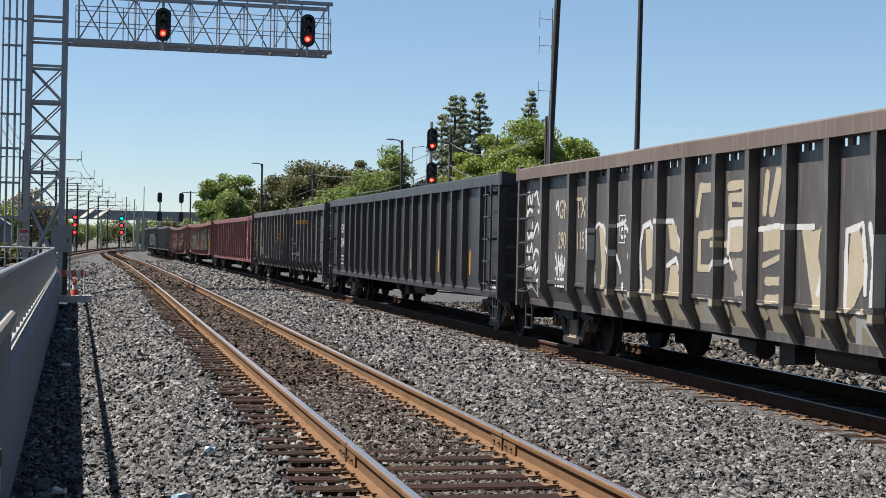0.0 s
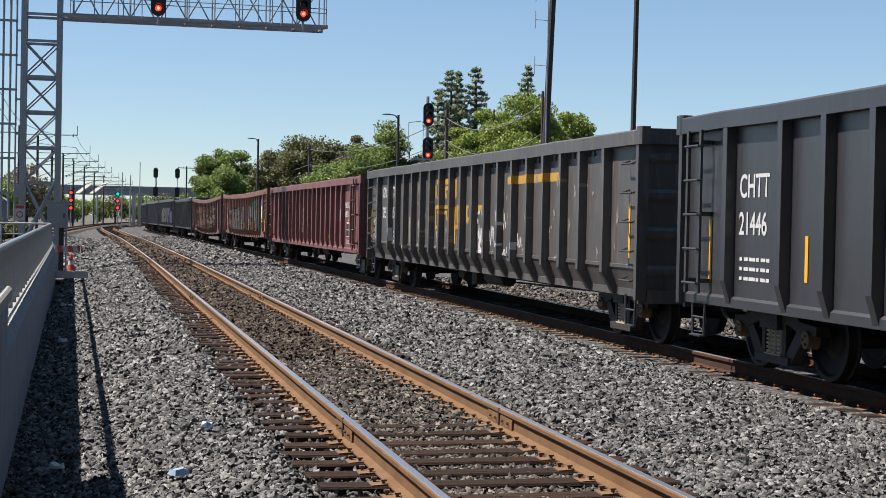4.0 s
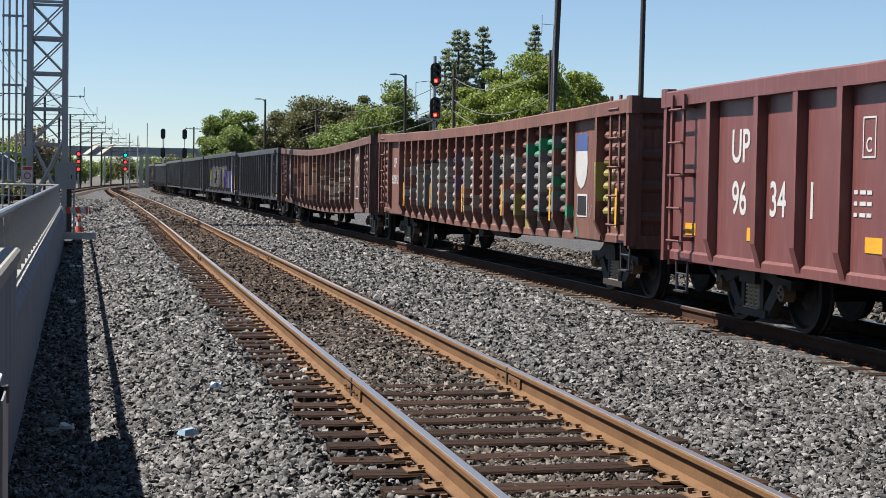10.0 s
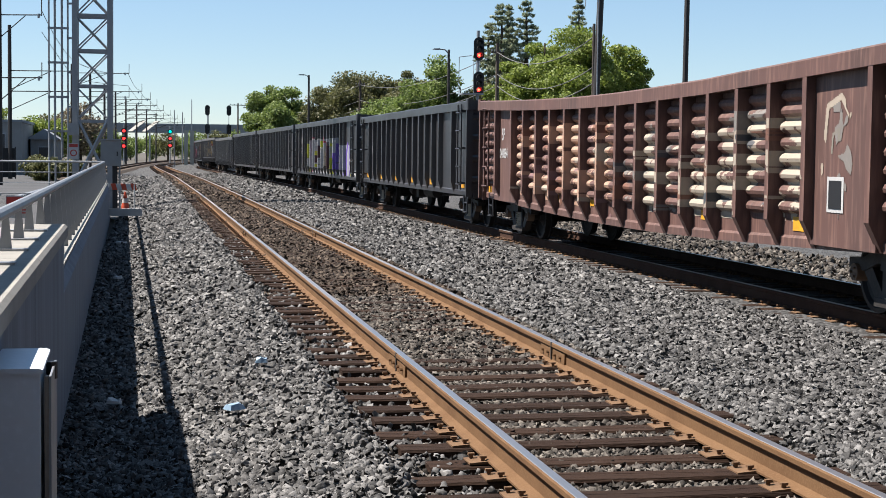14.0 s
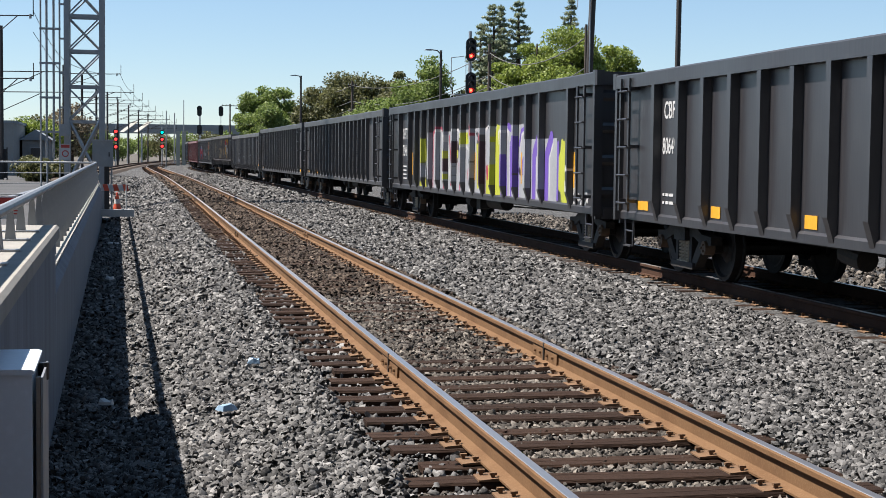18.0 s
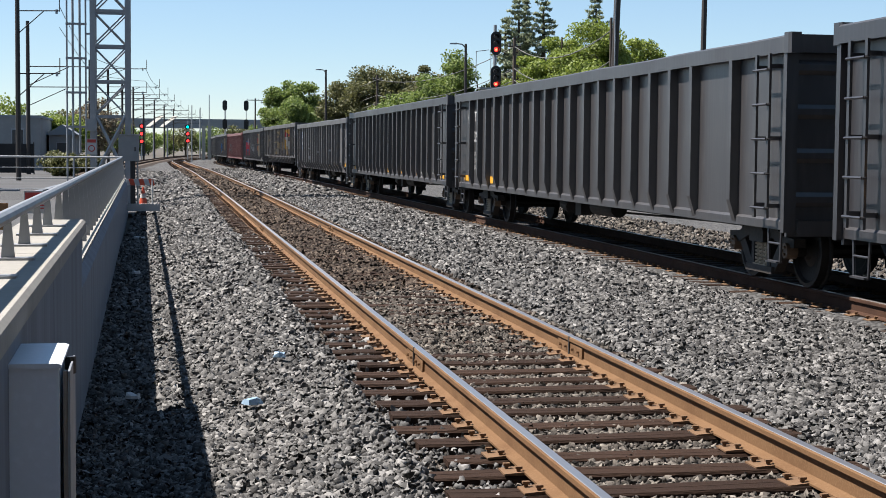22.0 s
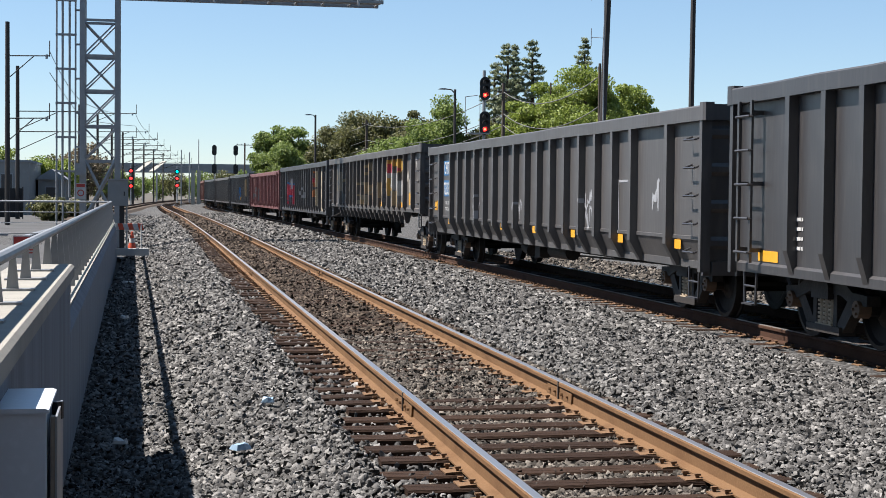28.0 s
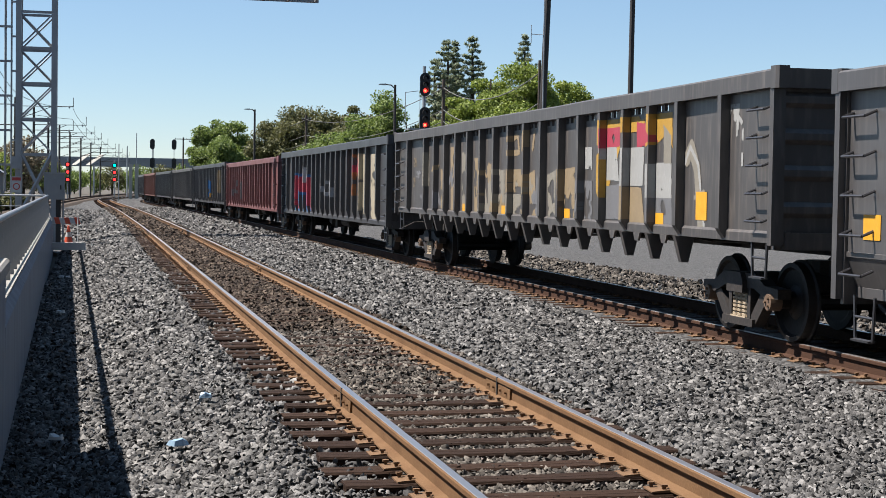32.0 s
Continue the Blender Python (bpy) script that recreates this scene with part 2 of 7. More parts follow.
# ---- mesh building ----
class Form:
    """Gathers vertices and faces of one part."""

    def __init__(self):
        self.v, self.f = [], []

    def add(self, verts, faces):
        n = len(self.v)
        self.v += [tuple(p) for p in verts]
        self.f += [tuple(n + i for i in face) for face in faces]
        return self

    def box(self, x0, x1, y0, y1, z0, z1, m=None):
        p = [Vector((x, y, z)) for z in (z0, z1) for y in (y0, y1) for x in (x0, x1)]
        if m is not None:
            p = [m @ q for q in p]
        return self.add(p, [(0, 2, 3, 1), (4, 5, 7, 6), (0, 1, 5, 4), (2, 6, 7, 3), (0, 4, 6, 2), (1, 3, 7, 5)])

    def rod(self, a, b, r0, r1=None, n=8, caps=True):
        a, b = Vector(a), Vector(b)
        r1 = r0 if r1 is None else r1
        q = (b - a).to_track_quat("Z", "Y")
        p = []
        for c, r in ((a, r0), (b, r1)):
            p += [c + q @ Vector((r * math.cos(2 * math.pi * i / n), r * math.sin(2 * math.pi * i / n), 0)) for i in range(n)]
        faces = [(i, (i + 1) % n, n + (i + 1) % n, n + i) for i in range(n)]
        if caps:
            faces += [tuple(range(n))[::-1], tuple(range(n, 2 * n))]
        return self.add(p, faces)

    def path(self, pts, r, n=6):
        for a, b in zip(pts, pts[1:]):
            self.rod(a, b, r, n=n)
        return self

    def prism(self, outline, axis, lo, hi):
        """Outline of 2D points swept along an axis: 'x' takes (y, z), 'y' takes (x, z), 'z' takes (x, y)."""
        def put(p, d):
            return {"x": (d, p[0], p[1]), "y": (p[0], d, p[1]), "z": (p[0], p[1], d)}[axis]
        n = len(outline)
        v = [put(p, lo) for p in outline] + [put(p, hi) for p in outline]
        return self.add(v, [(i, (i + 1) % n, n + (i + 1) % n, n + i) for i in range(n)] + [tuple(range(n))[::-1], tuple(range(n, 2 * n))])

    def lathe(self, profile, axis="x", n=28, centre=(0, 0, 0)):
        """Profile of (along, radius) turned round the x or z axis."""
        k, v, f = len(profile), [], []
        for i in range(n):
            c, s = math.cos(2 * math.pi * i / n), math.sin(2 * math.pi * i / n)
            for a, r in profile:
                p = (a, r * c, r * s) if axis == "x" else (r * c, r * s, a)
                v.append(tuple(p[j] + centre[j] for j in range(3)))
        for i in range(n):
            j = (i + 1) % n
            for q in range(k - 1):
                f.append((i * k + q, i * k + q + 1, j * k + q + 1, j * k + q))
        return self.add(v, f)

    def data(self, name, material, smooth=False):
        me = bpy.data.meshes.new(name)
        me.from_pydata(self.v, [], self.f)
        bm = bmesh.new()
        bm.from_mesh(me)
        bmesh.ops.recalc_face_normals(bm, faces=bm.faces)
        bm.to_mesh(me)
        bm.free()
        if smooth:
            me.polygons.foreach_set("use_smooth", [True] * len(me.polygons))
        me.materials.append(material)
        return me


def part(name, data, material=None, parent=None, label="", at=None, smooth=False):
    """Links a Form or a mesh as one object under a thing or a part."""
    me = data.data(name, material, smooth) if isinstance(data, Form) else data
    ob = new(name, me)
    ob.parent = parent
    if at is not None:
        ob.matrix_basis = at if isinstance(at, Matrix) else Matrix.Translation(at)
    if label:
        ob["label"] = label
    return ob


def thing(name, at, label, category, group="", kind=""):
    ob = new(name)
    ob.matrix_basis = at if isinstance(at, Matrix) else Matrix.Translation(at)
    return tagged(ob, label, category, group, kind)


# ---- ground and tracks ----
RAIL_TOP = 0.19
NEAR_X, GAUGE = 2.83, 1.505


def bend(pts):
    ys = np.arange(-120, 700, 2.0)
    xs = np.interp(ys, [p[0] for p in pts], [p[1] for p in pts])
    k = np.hanning(25)
    pad = np.concatenate([np.full(12, xs[0]), xs, xs[-1] + (xs[-1] - xs[-2]) * np.arange(1, 13)])
    return ys, np.convolve(pad, k / k.sum(), "valid")


FAR_LINE = bend([(-120, 8.58), (48, 8.58), (82, 8.27), (104, 7.9), (126, 7.6), (148, 7.15), (172, 6.75), (190, 6.75), (212, 7.6), (240, 9.6), (300, 17), (400, 36), (700, 110)])
NEAR_LINE = bend([(-120, NEAR_X), (60, NEAR_X), (110, 2.55), (160, 1.75), (196, 1.3), (215, 1.9), (240, 4.2), (300, 11), (400, 29), (700, 100)])


def on(line, y):
    return float(np.interp(y, line[0], line[1]))


def ground_z(x, y):
    """Height of the ballast surface: level round the tracks, falling towards the wall."""
    edge = -0.3 * min(1, max(0, (1.35 - x) / 1.5))
    crib = (-0.075 if x < 2.0 else -0.06) * min(1, max(0, (x - 1.38) / 0.12)) * min(1, max(0, (4.2 - x) / 0.12))
    return edge + crib - 0.36 * min(1, max(0, (x - 10.1) / 1.2))


ground = Form()
ground.add([(-3000, -500, -0.42), (3000, -500, -0.42), (3000, 4500, -0.42), (-3000, 4500, -0.42)], [(0, 1, 2, 3)])
tagged(part("ground", ground, M["earth"]), "dry tan ground reaching to the horizon", "ground", kind="structure")

ys = [-10, 0, 6, 10, 15, 20, 25, 30, 40, 50, 60, 80, 100, 130, 160, 200, 260, 330]
bed = Form()
rows_x = lambda y: [-0.75 - 0.006 * y if y < 55 else -2.8, -0.3, 0.3, 0.9, 1.36, 1.52, 1.98, 2.04, 2.8, 4.05, 4.2, 5.2, 6.0, 6.7, 7.5, 8.6, 9.7, 11, 13, 16, 34]
for i, y in enumerate(ys):
    sh = on(NEAR_LINE, y) - NEAR_X
    for x in rows_x(y):
        bed.v.append((x + sh, y, ground_z(x, y) if x < 20 else -0.39))
n = len(rows_x(0))
for i in range(len(ys) - 1):
    for j in range(n - 1):
        a = i * n + j
        bed.f.append((a, a + 1, a + n + 1, a + n))
ballast = tagged(part("ballast_bed", bed, M["ballast"]), "grey crushed-stone ballast bed under the tracks", "ballast", kind="structure")


def stones(name, x0, x1, y0, y1, count, size, material, label, lift=0.0):
    """A layer of broken stones, one joined mesh."""
    rng = np.random.default_rng(len(name) * 31 + int(y0 * 7 + x0 * 13))
    cube = np.array([(x, y, z) for z in (-1, 1) for y in (-1, 1) for x in (-1, 1)], float)
    quads = np.array([(4, 5, 7, 6), (0, 1, 5, 4), (2, 6, 7, 3), (0, 4, 6, 2), (1, 3, 7, 5)])
    u = np.sqrt(rng.random(count)) if y1 - y0 > 30 else rng.random(count)
    px, py = x0 + rng.random(count) * (x1 - x0), y0 + rng.random(count) * (y1 - y0)
    px = px + np.interp(py, *NEAR_LINE) - NEAR_X
    pz = np.array([ground_z(a, b) for a, b in zip(px, py)]) + lift
    s = size * (0.5 + 1.0 * rng.random(count) ** 2.2)
    v = cube[None] * (1 + 0.95 * (rng.random((count, 8, 3)) - 0.5))
    v[:, 4:, :2] *= (0.35 + 0.6 * rng.random((count, 1, 2)))
    v[:, 4:, :2] += 0.5 * (rng.random((count, 1, 2)) - 0.5)
    v *= np.stack([s * 0.66, s * (0.34 + 0.2 * rng.random(count)), s * (0.28 + 0.16 * rng.random(count))], 1)[:, None, :]
    q = rng.normal(size=(count, 4)) * np.array([1.0, 0.6, 0.6, 1.0])
    q /= np.linalg.norm(q, axis=1)[:, None]
    w, a, b, c = q.T
    R = np.stack([1 - 2 * (b * b + c * c), 2 * (a * b - w * c), 2 * (a * c + w * b), 2 * (a * b + w * c), 1 - 2 * (a * a + c * c), 2 * (b * c - w * a),
                  2 * (a * c - w * b), 2 * (b * c + w * a), 1 - 2 * (a * a + b * b)], 1).reshape(-1, 3, 3)
    v = np.einsum("nij,nkj->nki", R, v) + np.stack([px, py, pz], 1)[:, None, :]
    f = (quads[None] + (np.arange(count) * 8)[:, None, None]).reshape(-1, 4)
    me = bpy.data.meshes.new(name)
    me.vertices.add(count * 8)
    me.vertices.foreach_set("co", v.reshape(-1))
    me.loops.add(f.size)
    me.loops.foreach_set("vertex_index", f.reshape(-1))
    me.polygons.add(len(f))
    me.polygons.foreach_set("loop_start", np.arange(len(f)) * 4)
    me.update(calc_edges=True)
    me.materials.append(material)
    return tagged(new(name, me), label, "ballast", kind="stuff")


def scatter_ballast():
    grey, brown = "loose grey crushed ballast stones", "oil-stained brownish ballast stones between the ties"
    for y0, y1, dens, size in ((6.5, 9.5, 2500, 0.035), (9.5, 13, 2300, 0.036), (13, 20, 1350, 0.042), (20, 34, 640, 0.054), (34, 62, 250, 0.066), (62, 135, 100, 0.12)):
        for x0, x1, kind in ((-0.95, 1.46, "stone"), (1.46, 2.02, "end"), (2.02, 4.1, "crib"), (4.1, 7.22, "stone")):
            x0, x1 = (-2.6 if y0 > 60 and x0 < 0 else x0), min(x1, 0.58 * y1)
            area = (x1 - x0) * (y1 - y0)
            low = dict(stone=0.016, end=0.012 if y0 < 30 else 0.03, crib=0.02 if y0 < 9 else 0.03 if y0 < 13 else 0.044)[kind]
            if kind == "end" and y0 < 30:
                stones("ballast_stones", 1.3, 1.95, y0, y1, int(0.1 * dens * 0.65 * (y1 - y0)), size * 0.9, M["stone"], grey, 0.05)
            m = M["stone"] if kind == "stone" else (M["stone_mid"] if y0 < 19 else M["stone_brown"])
            stones("ballast_stones", x0, x1, y0, y1, int(area * dens), size * (1.0 if kind == "stone" else 0.88), m, grey if m is M["stone"] else brown, low)
    stones("ballast_stones", 9.9, 15.0, 4, 58, 13000, 0.08, M["stone_mid"], grey, 0.015)


RAIL = [(-0.075, -0.18), (0.075, -0.18), (0.075, -0.168), (0.012, -0.148), (0.009, -0.05), (0.036, -0.04), (0.036, -0.012), (0.028, -0.0015),
        (-0.028, -0.0015), (-0.036, -0.012), (-0.036, -0.04), (-0.009, -0.05), (-0.012, -0.148), (-0.075, -0.168)]


def rail_form(line, off, y0, y1, step, outline, zt):
    fm = Form()
    ys = np.arange(y0, y1 + 0.01, step)
    k = len(outline)
    for y in ys:
        fm.v += [(on(line, y) + off + p[0], y, zt + p[1]) for p in outline]
    for i in range(len(ys) - 1):
        fm.f += [(i * k + j, i * k + (j + 1) % k, (i + 1) * k + (j + 1) % k, (i + 1) * k + j) for j in range(k)]
    fm.f += [tuple(range(k)), tuple(range((len(ys) - 1) * k, len(ys) * k))]
    return fm


def build_track(name, line, label, y0, y1, side_mat, picked):
    t = thing(name, (0, 0, 0), label, "railway track", kind="structure")
    for s in (-1, 1):
        off = s * GAUGE / 2
        r = part("rail", rail_form(line, off, -30, 420, 3.0, RAIL, RAIL_TOP), side_mat, t, "rusty steel rail with a polished running surface")
        head = [(-0.029, -0.0015), (0.029, -0.0015), (0.026, 0.0015), (-0.026, 0.0015)]
        part("running_surface", rail_form(line, off, -30, 420, 3.0, head, RAIL_TOP), M["railtop"], r)
    rng = random.Random(len(name))
    tie_mes = []
    for k in range(7):
        tie = Form()
        st = [-1.27 + rng.uniform(-0.12, 0.1), -1.05, -0.7, -0.3, 0.1, 0.5, 0.9, 1.3 + rng.uniform(-0.05, 0.05)]
        for x in st:
            a, b, c = rng.uniform(-0.012, 0.012), rng.uniform(-0.012, 0.012), rng.uniform(-0.008, 0.005)
            crack = rng.uniform(-0.04, 0.05)
            tie.v += [(x, -0.112 + a, -0.17), (x, -0.112 + a, -0.012), (x, -0.1 + a, 0.005 + c), (x, crack - 0.006, 0.006 + c), (x, crack, -0.016), (x, crack + 0.006, 0.005 + c),
                      (x, 0.1 + b, 0.005 + c), (x, 0.112 + b, -0.014), (x, 0.112 + b, -0.17)]
        for q in range(len(st) - 1):
            tie.f += [(q * 9 + j, q * 9 + (j + 1) % 9, q * 9 + 9 + (j + 1) % 9, q * 9 + 9 + j) for j in range(9)]
        tie.f += [tuple(range(9)), tuple(range(len(st) * 9 - 9, len(st) * 9))]
        tie_mes.append(tie.data("tie", M["tie"]))
    pl = Form()
    pl.prism([(-0.19, 0.004), (0.19, 0.004), (0.19, 0.014), (0.085, 0.022), (-0.085, 0.022), (-0.19, 0.014)], "y", -0.09, 0.09)
    for sx, sy in ((-0.1, -0.05), (0.1, 0.05), (-0.15, 0.05), (0.15, -0.05)):
        pl.box(sx - 0.01, sx + 0.01, sy - 0.01, sy + 0.01, 0.01, 0.04)
        pl.box(sx - 0.02, sx + 0.02, sy - 0.014, sy + 0.014, 0.036, 0.05)
    pl_me = pl.data("tie_plate", M["plate"])
    rng = random.Random(len(name))
    rest_t, rest_p = Form(), Form()
    for i in range(int((y1 - y0) / 0.497)):
        y = y0 + i * 0.497 + rng.uniform(-0.025, 0.025)
        x = on(line, y) + rng.uniform(-0.08, 0.08)
        z, ang = rng.uniform(-0.012, 0.008), rng.uniform(-1.2, 1.2)
        if i < picked:
            part("tie", tie_mes[rng.randrange(7)], None, t, at=pose(x, y, z, 0, 0, ang))
            for s in (-1, 1):
                part("tie_plate", pl_me, None, t, at=pose(on(line, y) + s * GAUGE / 2, y, z * 0.3, 0, 0, rng.uniform(-2, 2)))
        else:
            m = pose(x, y, z, 0, 0, ang)
            rest_t.box(-1.3, 1.3, -0.11, 0.11, -0.17, 0.006, m)
            for s in (-1, 1):
                rest_p.box(s * GAUGE / 2 - 0.19, s * GAUGE / 2 + 0.19, -0.09, 0.09, 0.004, 0.02, pose(on(line, y), y, 0))
    tagged(part("far_ties", rest_t, M["tie"], t), kind="stuff")
    tagged(part("far_tie_plates", rest_p, M["plate"], t), kind="stuff")
    return t


near_track = build_track("near_track", NEAR_LINE, "empty railway track with rusty rails on dark timber ties", 5.6, 215, M["rust"], 130)
far_track = build_track("far_track", FAR_LINE, "railway track with dark rusty rails under the passing freight train", 8.0, 215, M["rust_dark"], 75)
for x, y in ((NEAR_X - GAUGE / 2, 12.75), (NEAR_X + GAUGE / 2, 13.35), (NEAR_X - GAUGE / 2, 34.1), (NEAR_X + GAUGE / 2, 33.9)):
    j = Form()
    j.box(-0.038, 0.038, -0.012, 0.012, -0.165, -0.002)
    for s in (-1, 1):
        j.prism([(s * 0.012, -0.145), (s * 0.03, -0.15), (s * 0.026, -0.06), (s * 0.012, -0.052)], "y", -0.42, 0.42)
        for b in (-0.3, -0.12, 0.12, 0.3):
            j.rod((s * 0.025, b, -0.1), (s * 0.05, b, -0.1), 0.014, n=6)
    part("insulated_joint", j, M["rust"], near_track, "bolted insulated rail joint", at=(x, y, RAIL_TOP))
    k = Form()
    k.box(-0.04, 0.04, -0.013, 0.013, -0.168, -0.0)
    part("joint_gap", k, M["joint"], near_track, at=(x, y, RAIL_TOP))

# ---- the train ----
RUN = [0.00, 7.27, 14.77, 22.23, 29.83, 37.46, 44.91, 52.07, 59.50, 66.76, 73.82, 80.95, 88.17, 95.28, 102.52, 109.67, 116.98, 124.36, 131.62, 138.79, 145.93, 153.02, 160.13, 167.20, 174.14, 180.76, 187.50, 194.27, 201.11, 207.89, 214.47, 220.90, 227.20]


def paint(name, base, rough=0.6, rusty=0.6, **kw):
    kw.setdefault("spec", 0.5)
    return mat(name, base, rough, grain=11, stain=0.8, amount=rusty, stretch=(1, 1.3, 0.16), bump=0.08, **kw)


P_BLACK = paint("black_car_paint", (0.0165, 0.0158, 0.018), 0.4, dark=(0.009, 0.0088, 0.0105), light=(0.034, 0.0325, 0.034), spec=1.0)
P_GREY = paint("faded_black_paint", (0.0235, 0.0222, 0.0232), 0.42, dark=(0.013, 0.0125, 0.0138), light=(0.054, 0.05, 0.048), spec=1.0)
P_PALE = paint("chalky_grey_paint", (0.044, 0.0412, 0.0405), 0.46, dark=(0.026, 0.0245, 0.0246), light=(0.092, 0.086, 0.081), spec=1.0)
P_DUST = paint("dusty_black_paint", (0.043, 0.0385, 0.0355), 0.48, dark=(0.016, 0.0142, 0.0138), light=(0.14, 0.12, 0.102), spec=0.9)
P_MAROON = paint("oxide_red_paint", (0.112, 0.036, 0.033), 0.46, dark=(0.066, 0.0205, 0.019), light=(0.18, 0.076, 0.066), spec=0.75)
P_RUST = paint("rusty_oxide_paint", (0.115, 0.048, 0.0345), 0.62, dark=(0.042, 0.021, 0.0175), light=(0.21, 0.115, 0.085))
P_BROWN = paint("rusted_brown_paint", (0.09, 0.045, 0.0355), 0.62, dark=(0.03, 0.018, 0.016), light=(0.23, 0.134, 0.102))
P_TOPRUST = paint("worn_rusty_edge", (0.0818, 0.0637, 0.0531), 0.8, dark=(0.0409, 0.0269, 0.0206), light=(0.149, 0.127, 0.111))
P_UNDER = M["truck"]

wheel_form = Form()
for s in (-1, 1):
    wheel_form.lathe([(s * 0.66, 0.0), (s * 0.66, 0.1), (s * 0.70, 0.13), (s * 0.69, 0.36), (s * 0.675, 0.40), (s * 0.675, 0.487), (s * 0.70, 0.487), (s * 0.715, 0.458),
                      (s * 0.81, 0.452), (s * 0.815, 0.40), (s * 0.775, 0.37), (s * 0.755, 0.2), (s * 0.79, 0.13), (s * 0.84, 0.1), (s * 0.84, 0.0)], n=32)
wheel_form.rod((-0.98, 0, 0), (0.98, 0, 0), 0.08, n=10)
WHEELSET = wheel_form.data("wheelset", M["wheel"], False)
CAPS = []
for s in (-1, 1):
    cap_form = Form()
    cap_form.rod((s * 0.96, 0, 0), (s * 1.1, 0, 0), 0.105, 0.095, n=14)
    for i in range(3):
        a = i * 2.094
        cap_form.rod((s * 1.1, 0.05 * math.cos(a), 0.05 * math.sin(a)), (s * 1.125, 0.05 * math.cos(a), 0.05 * math.sin(a)), 0.016, n=6)
    CAPS.append(cap_form.data("bearing_cap", M["bearing"]))

SIDE_FRAMES = []
for s in (-1, 1):
    fm = Form()
    # cast frame: top bar, sloping legs, bottom seat, so that the springs show between
    fm.prism([(-1.08, 0.50), (-1.08, 0.61), (-0.72, 0.63), (-0.45, 0.75), (0.45, 0.75), (0.72, 0.63), (1.08, 0.61), (1.08, 0.50), (0.74, 0.48), (0.42, 0.58), (-0.42, 0.58), (-0.74, 0.48)], "x", s * 0.9, s * 1.06)
    for q in (-1, 1):
        fm.prism([(q * 0.80, 0.52), (q * 0.60, 0.56), (q * 0.30, 0.24), (q * 0.42, 0.14)], "x", s * 0.91, s * 1.04)
        fm.box(min(s * 0.9, s * 1.05), max(s * 0.9, s * 1.05), q * 0.27 - 0.045, q * 0.27 + 0.045, 0.2, 0.62)
    fm.box(min(s * 0.88, s * 1.08), max(s * 0.88, s * 1.08), -0.44, 0.44, 0.13, 0.22)
    SIDE_FRAMES.append(fm.data("side_frame", M["truck"]))
SPRINGS = []
for s in (-1, 1):
    spring_form = Form()
    for q in (-0.14, 0.0, 0.14):
        for k in range(6):
            z = 0.24 + k * 0.047
            spring_form.rod((s * 1.0, q, z), (s * 1.0, q, z + 0.028), 0.066, n=10)
        spring_form.rod((s * 1.0, q, 0.2), (s * 1.0, q, 0.54), 0.045, n=8)
    spring_form.box(min(s * 0.93, s * 1.07), max(s * 0.93, s * 1.07), -0.22, 0.22, 0.2, 0.235)
    SPRINGS.append(spring_form.data("coil_spring", M["spring"]))
bolster_form = Form()
bolster_form.prism([(-0.23, 0.52), (0.23, 0.52), (0.23, 0.66), (0.16, 0.76), (-0.16, 0.76), (-0.23, 0.66)], "x", -1.12, 1.12)
bolster_form.rod((0, 0, 0.7), (0, 0, 0.9), 0.2, n=12)
bolster_form.box(-0.75, 0.75, -0.62, -0.5, 0.34, 0.44)
bolster_form.box(-0.75, 0.75, 0.5, 0.62, 0.34, 0.44)
BOLSTER = bolster_form.data("bolster", M["truck"])
ladder_form = Form()
for y in (-0.2, 0.2):
    ladder_form.box(-0.1, -0.07, y - 0.03, y + 0.03, 0, 1.95)
    for z in (0.15, 0.95, 1.8):
        ladder_form.box(-0.07, 0.065, y - 0.025, y + 0.025, z - 0.025, z + 0.025)
for k in range(5):
    z = 0.12 + k * 0.41
    ladder_form.path([(-0.07, -0.22, z), (-0.12, -0.22, z), (-0.12, 0.22, z), (-0.07, 0.22, z)], 0.017)
GRAB = Form().path([(0.02, -0.22, 0.05), (-0.1, -0.22, 0.0), (-0.1, 0.22, 0.0), (0.02, 0.22, 0.05)], 0.015).data("grab_iron", P_BLACK)
step_form = Form()
step_form.path([(0, -0.2, 0), (0, -0.17, -0.42), (0, 0.17, -0.42), (0, 0.2, 0)], 0.018)
step_form.path([(0, -0.185, -0.2), (0, 0.185, -0.2)], 0.015)
step_form.box(-0.05, 0.03, -0.17, 0.17, -0.43, -0.41)
STEP = step_form.data("stirrup_step", P_BLACK)
coupler_form = Form()
coupler_form.box(-0.1, 0.1, 0.0, 0.55, 0.6, 0.82)
coupler_form.prism([(-0.16, 0.5), (0.2, 0.5), (0.22, 0.72), (0.05, 0.80), (-0.02, 0.66), (-0.14, 0.74)], "z", 0.55, 0.86)
coupler_form.path([(0.35, 0.0, 0.72), (0.36, 0.25, 0.5), (0.3, 0.5, 0.32), (0.2, 0.62, 0.35)], 0.025)
coupler_form.path([(-0.2, 0.1, 0.95), (-1.0, 0.12, 0.9), (-1.3, 0.12, 0.75)], 0.016)
COUPLER = coupler_form.data("coupler", M["truck"])


def text_mesh(words, size, material):
    c = bpy.data.curves.new("lettering", "FONT")
    c.body, c.size, c.align_x, c.offset = words, size, "LEFT", 0.014 * size
    o = bpy.data.objects.new("lettering_source", c)
    scene.collection.objects.link(o)
    me = bpy.data.meshes.new_from_object(o.evaluated_get(bpy.context.evaluated_depsgraph_get()))
    bpy.data.objects.remove(o)
    me.name = "lettering"
    me.materials.clear()
    me.materials.append(material)
    return me


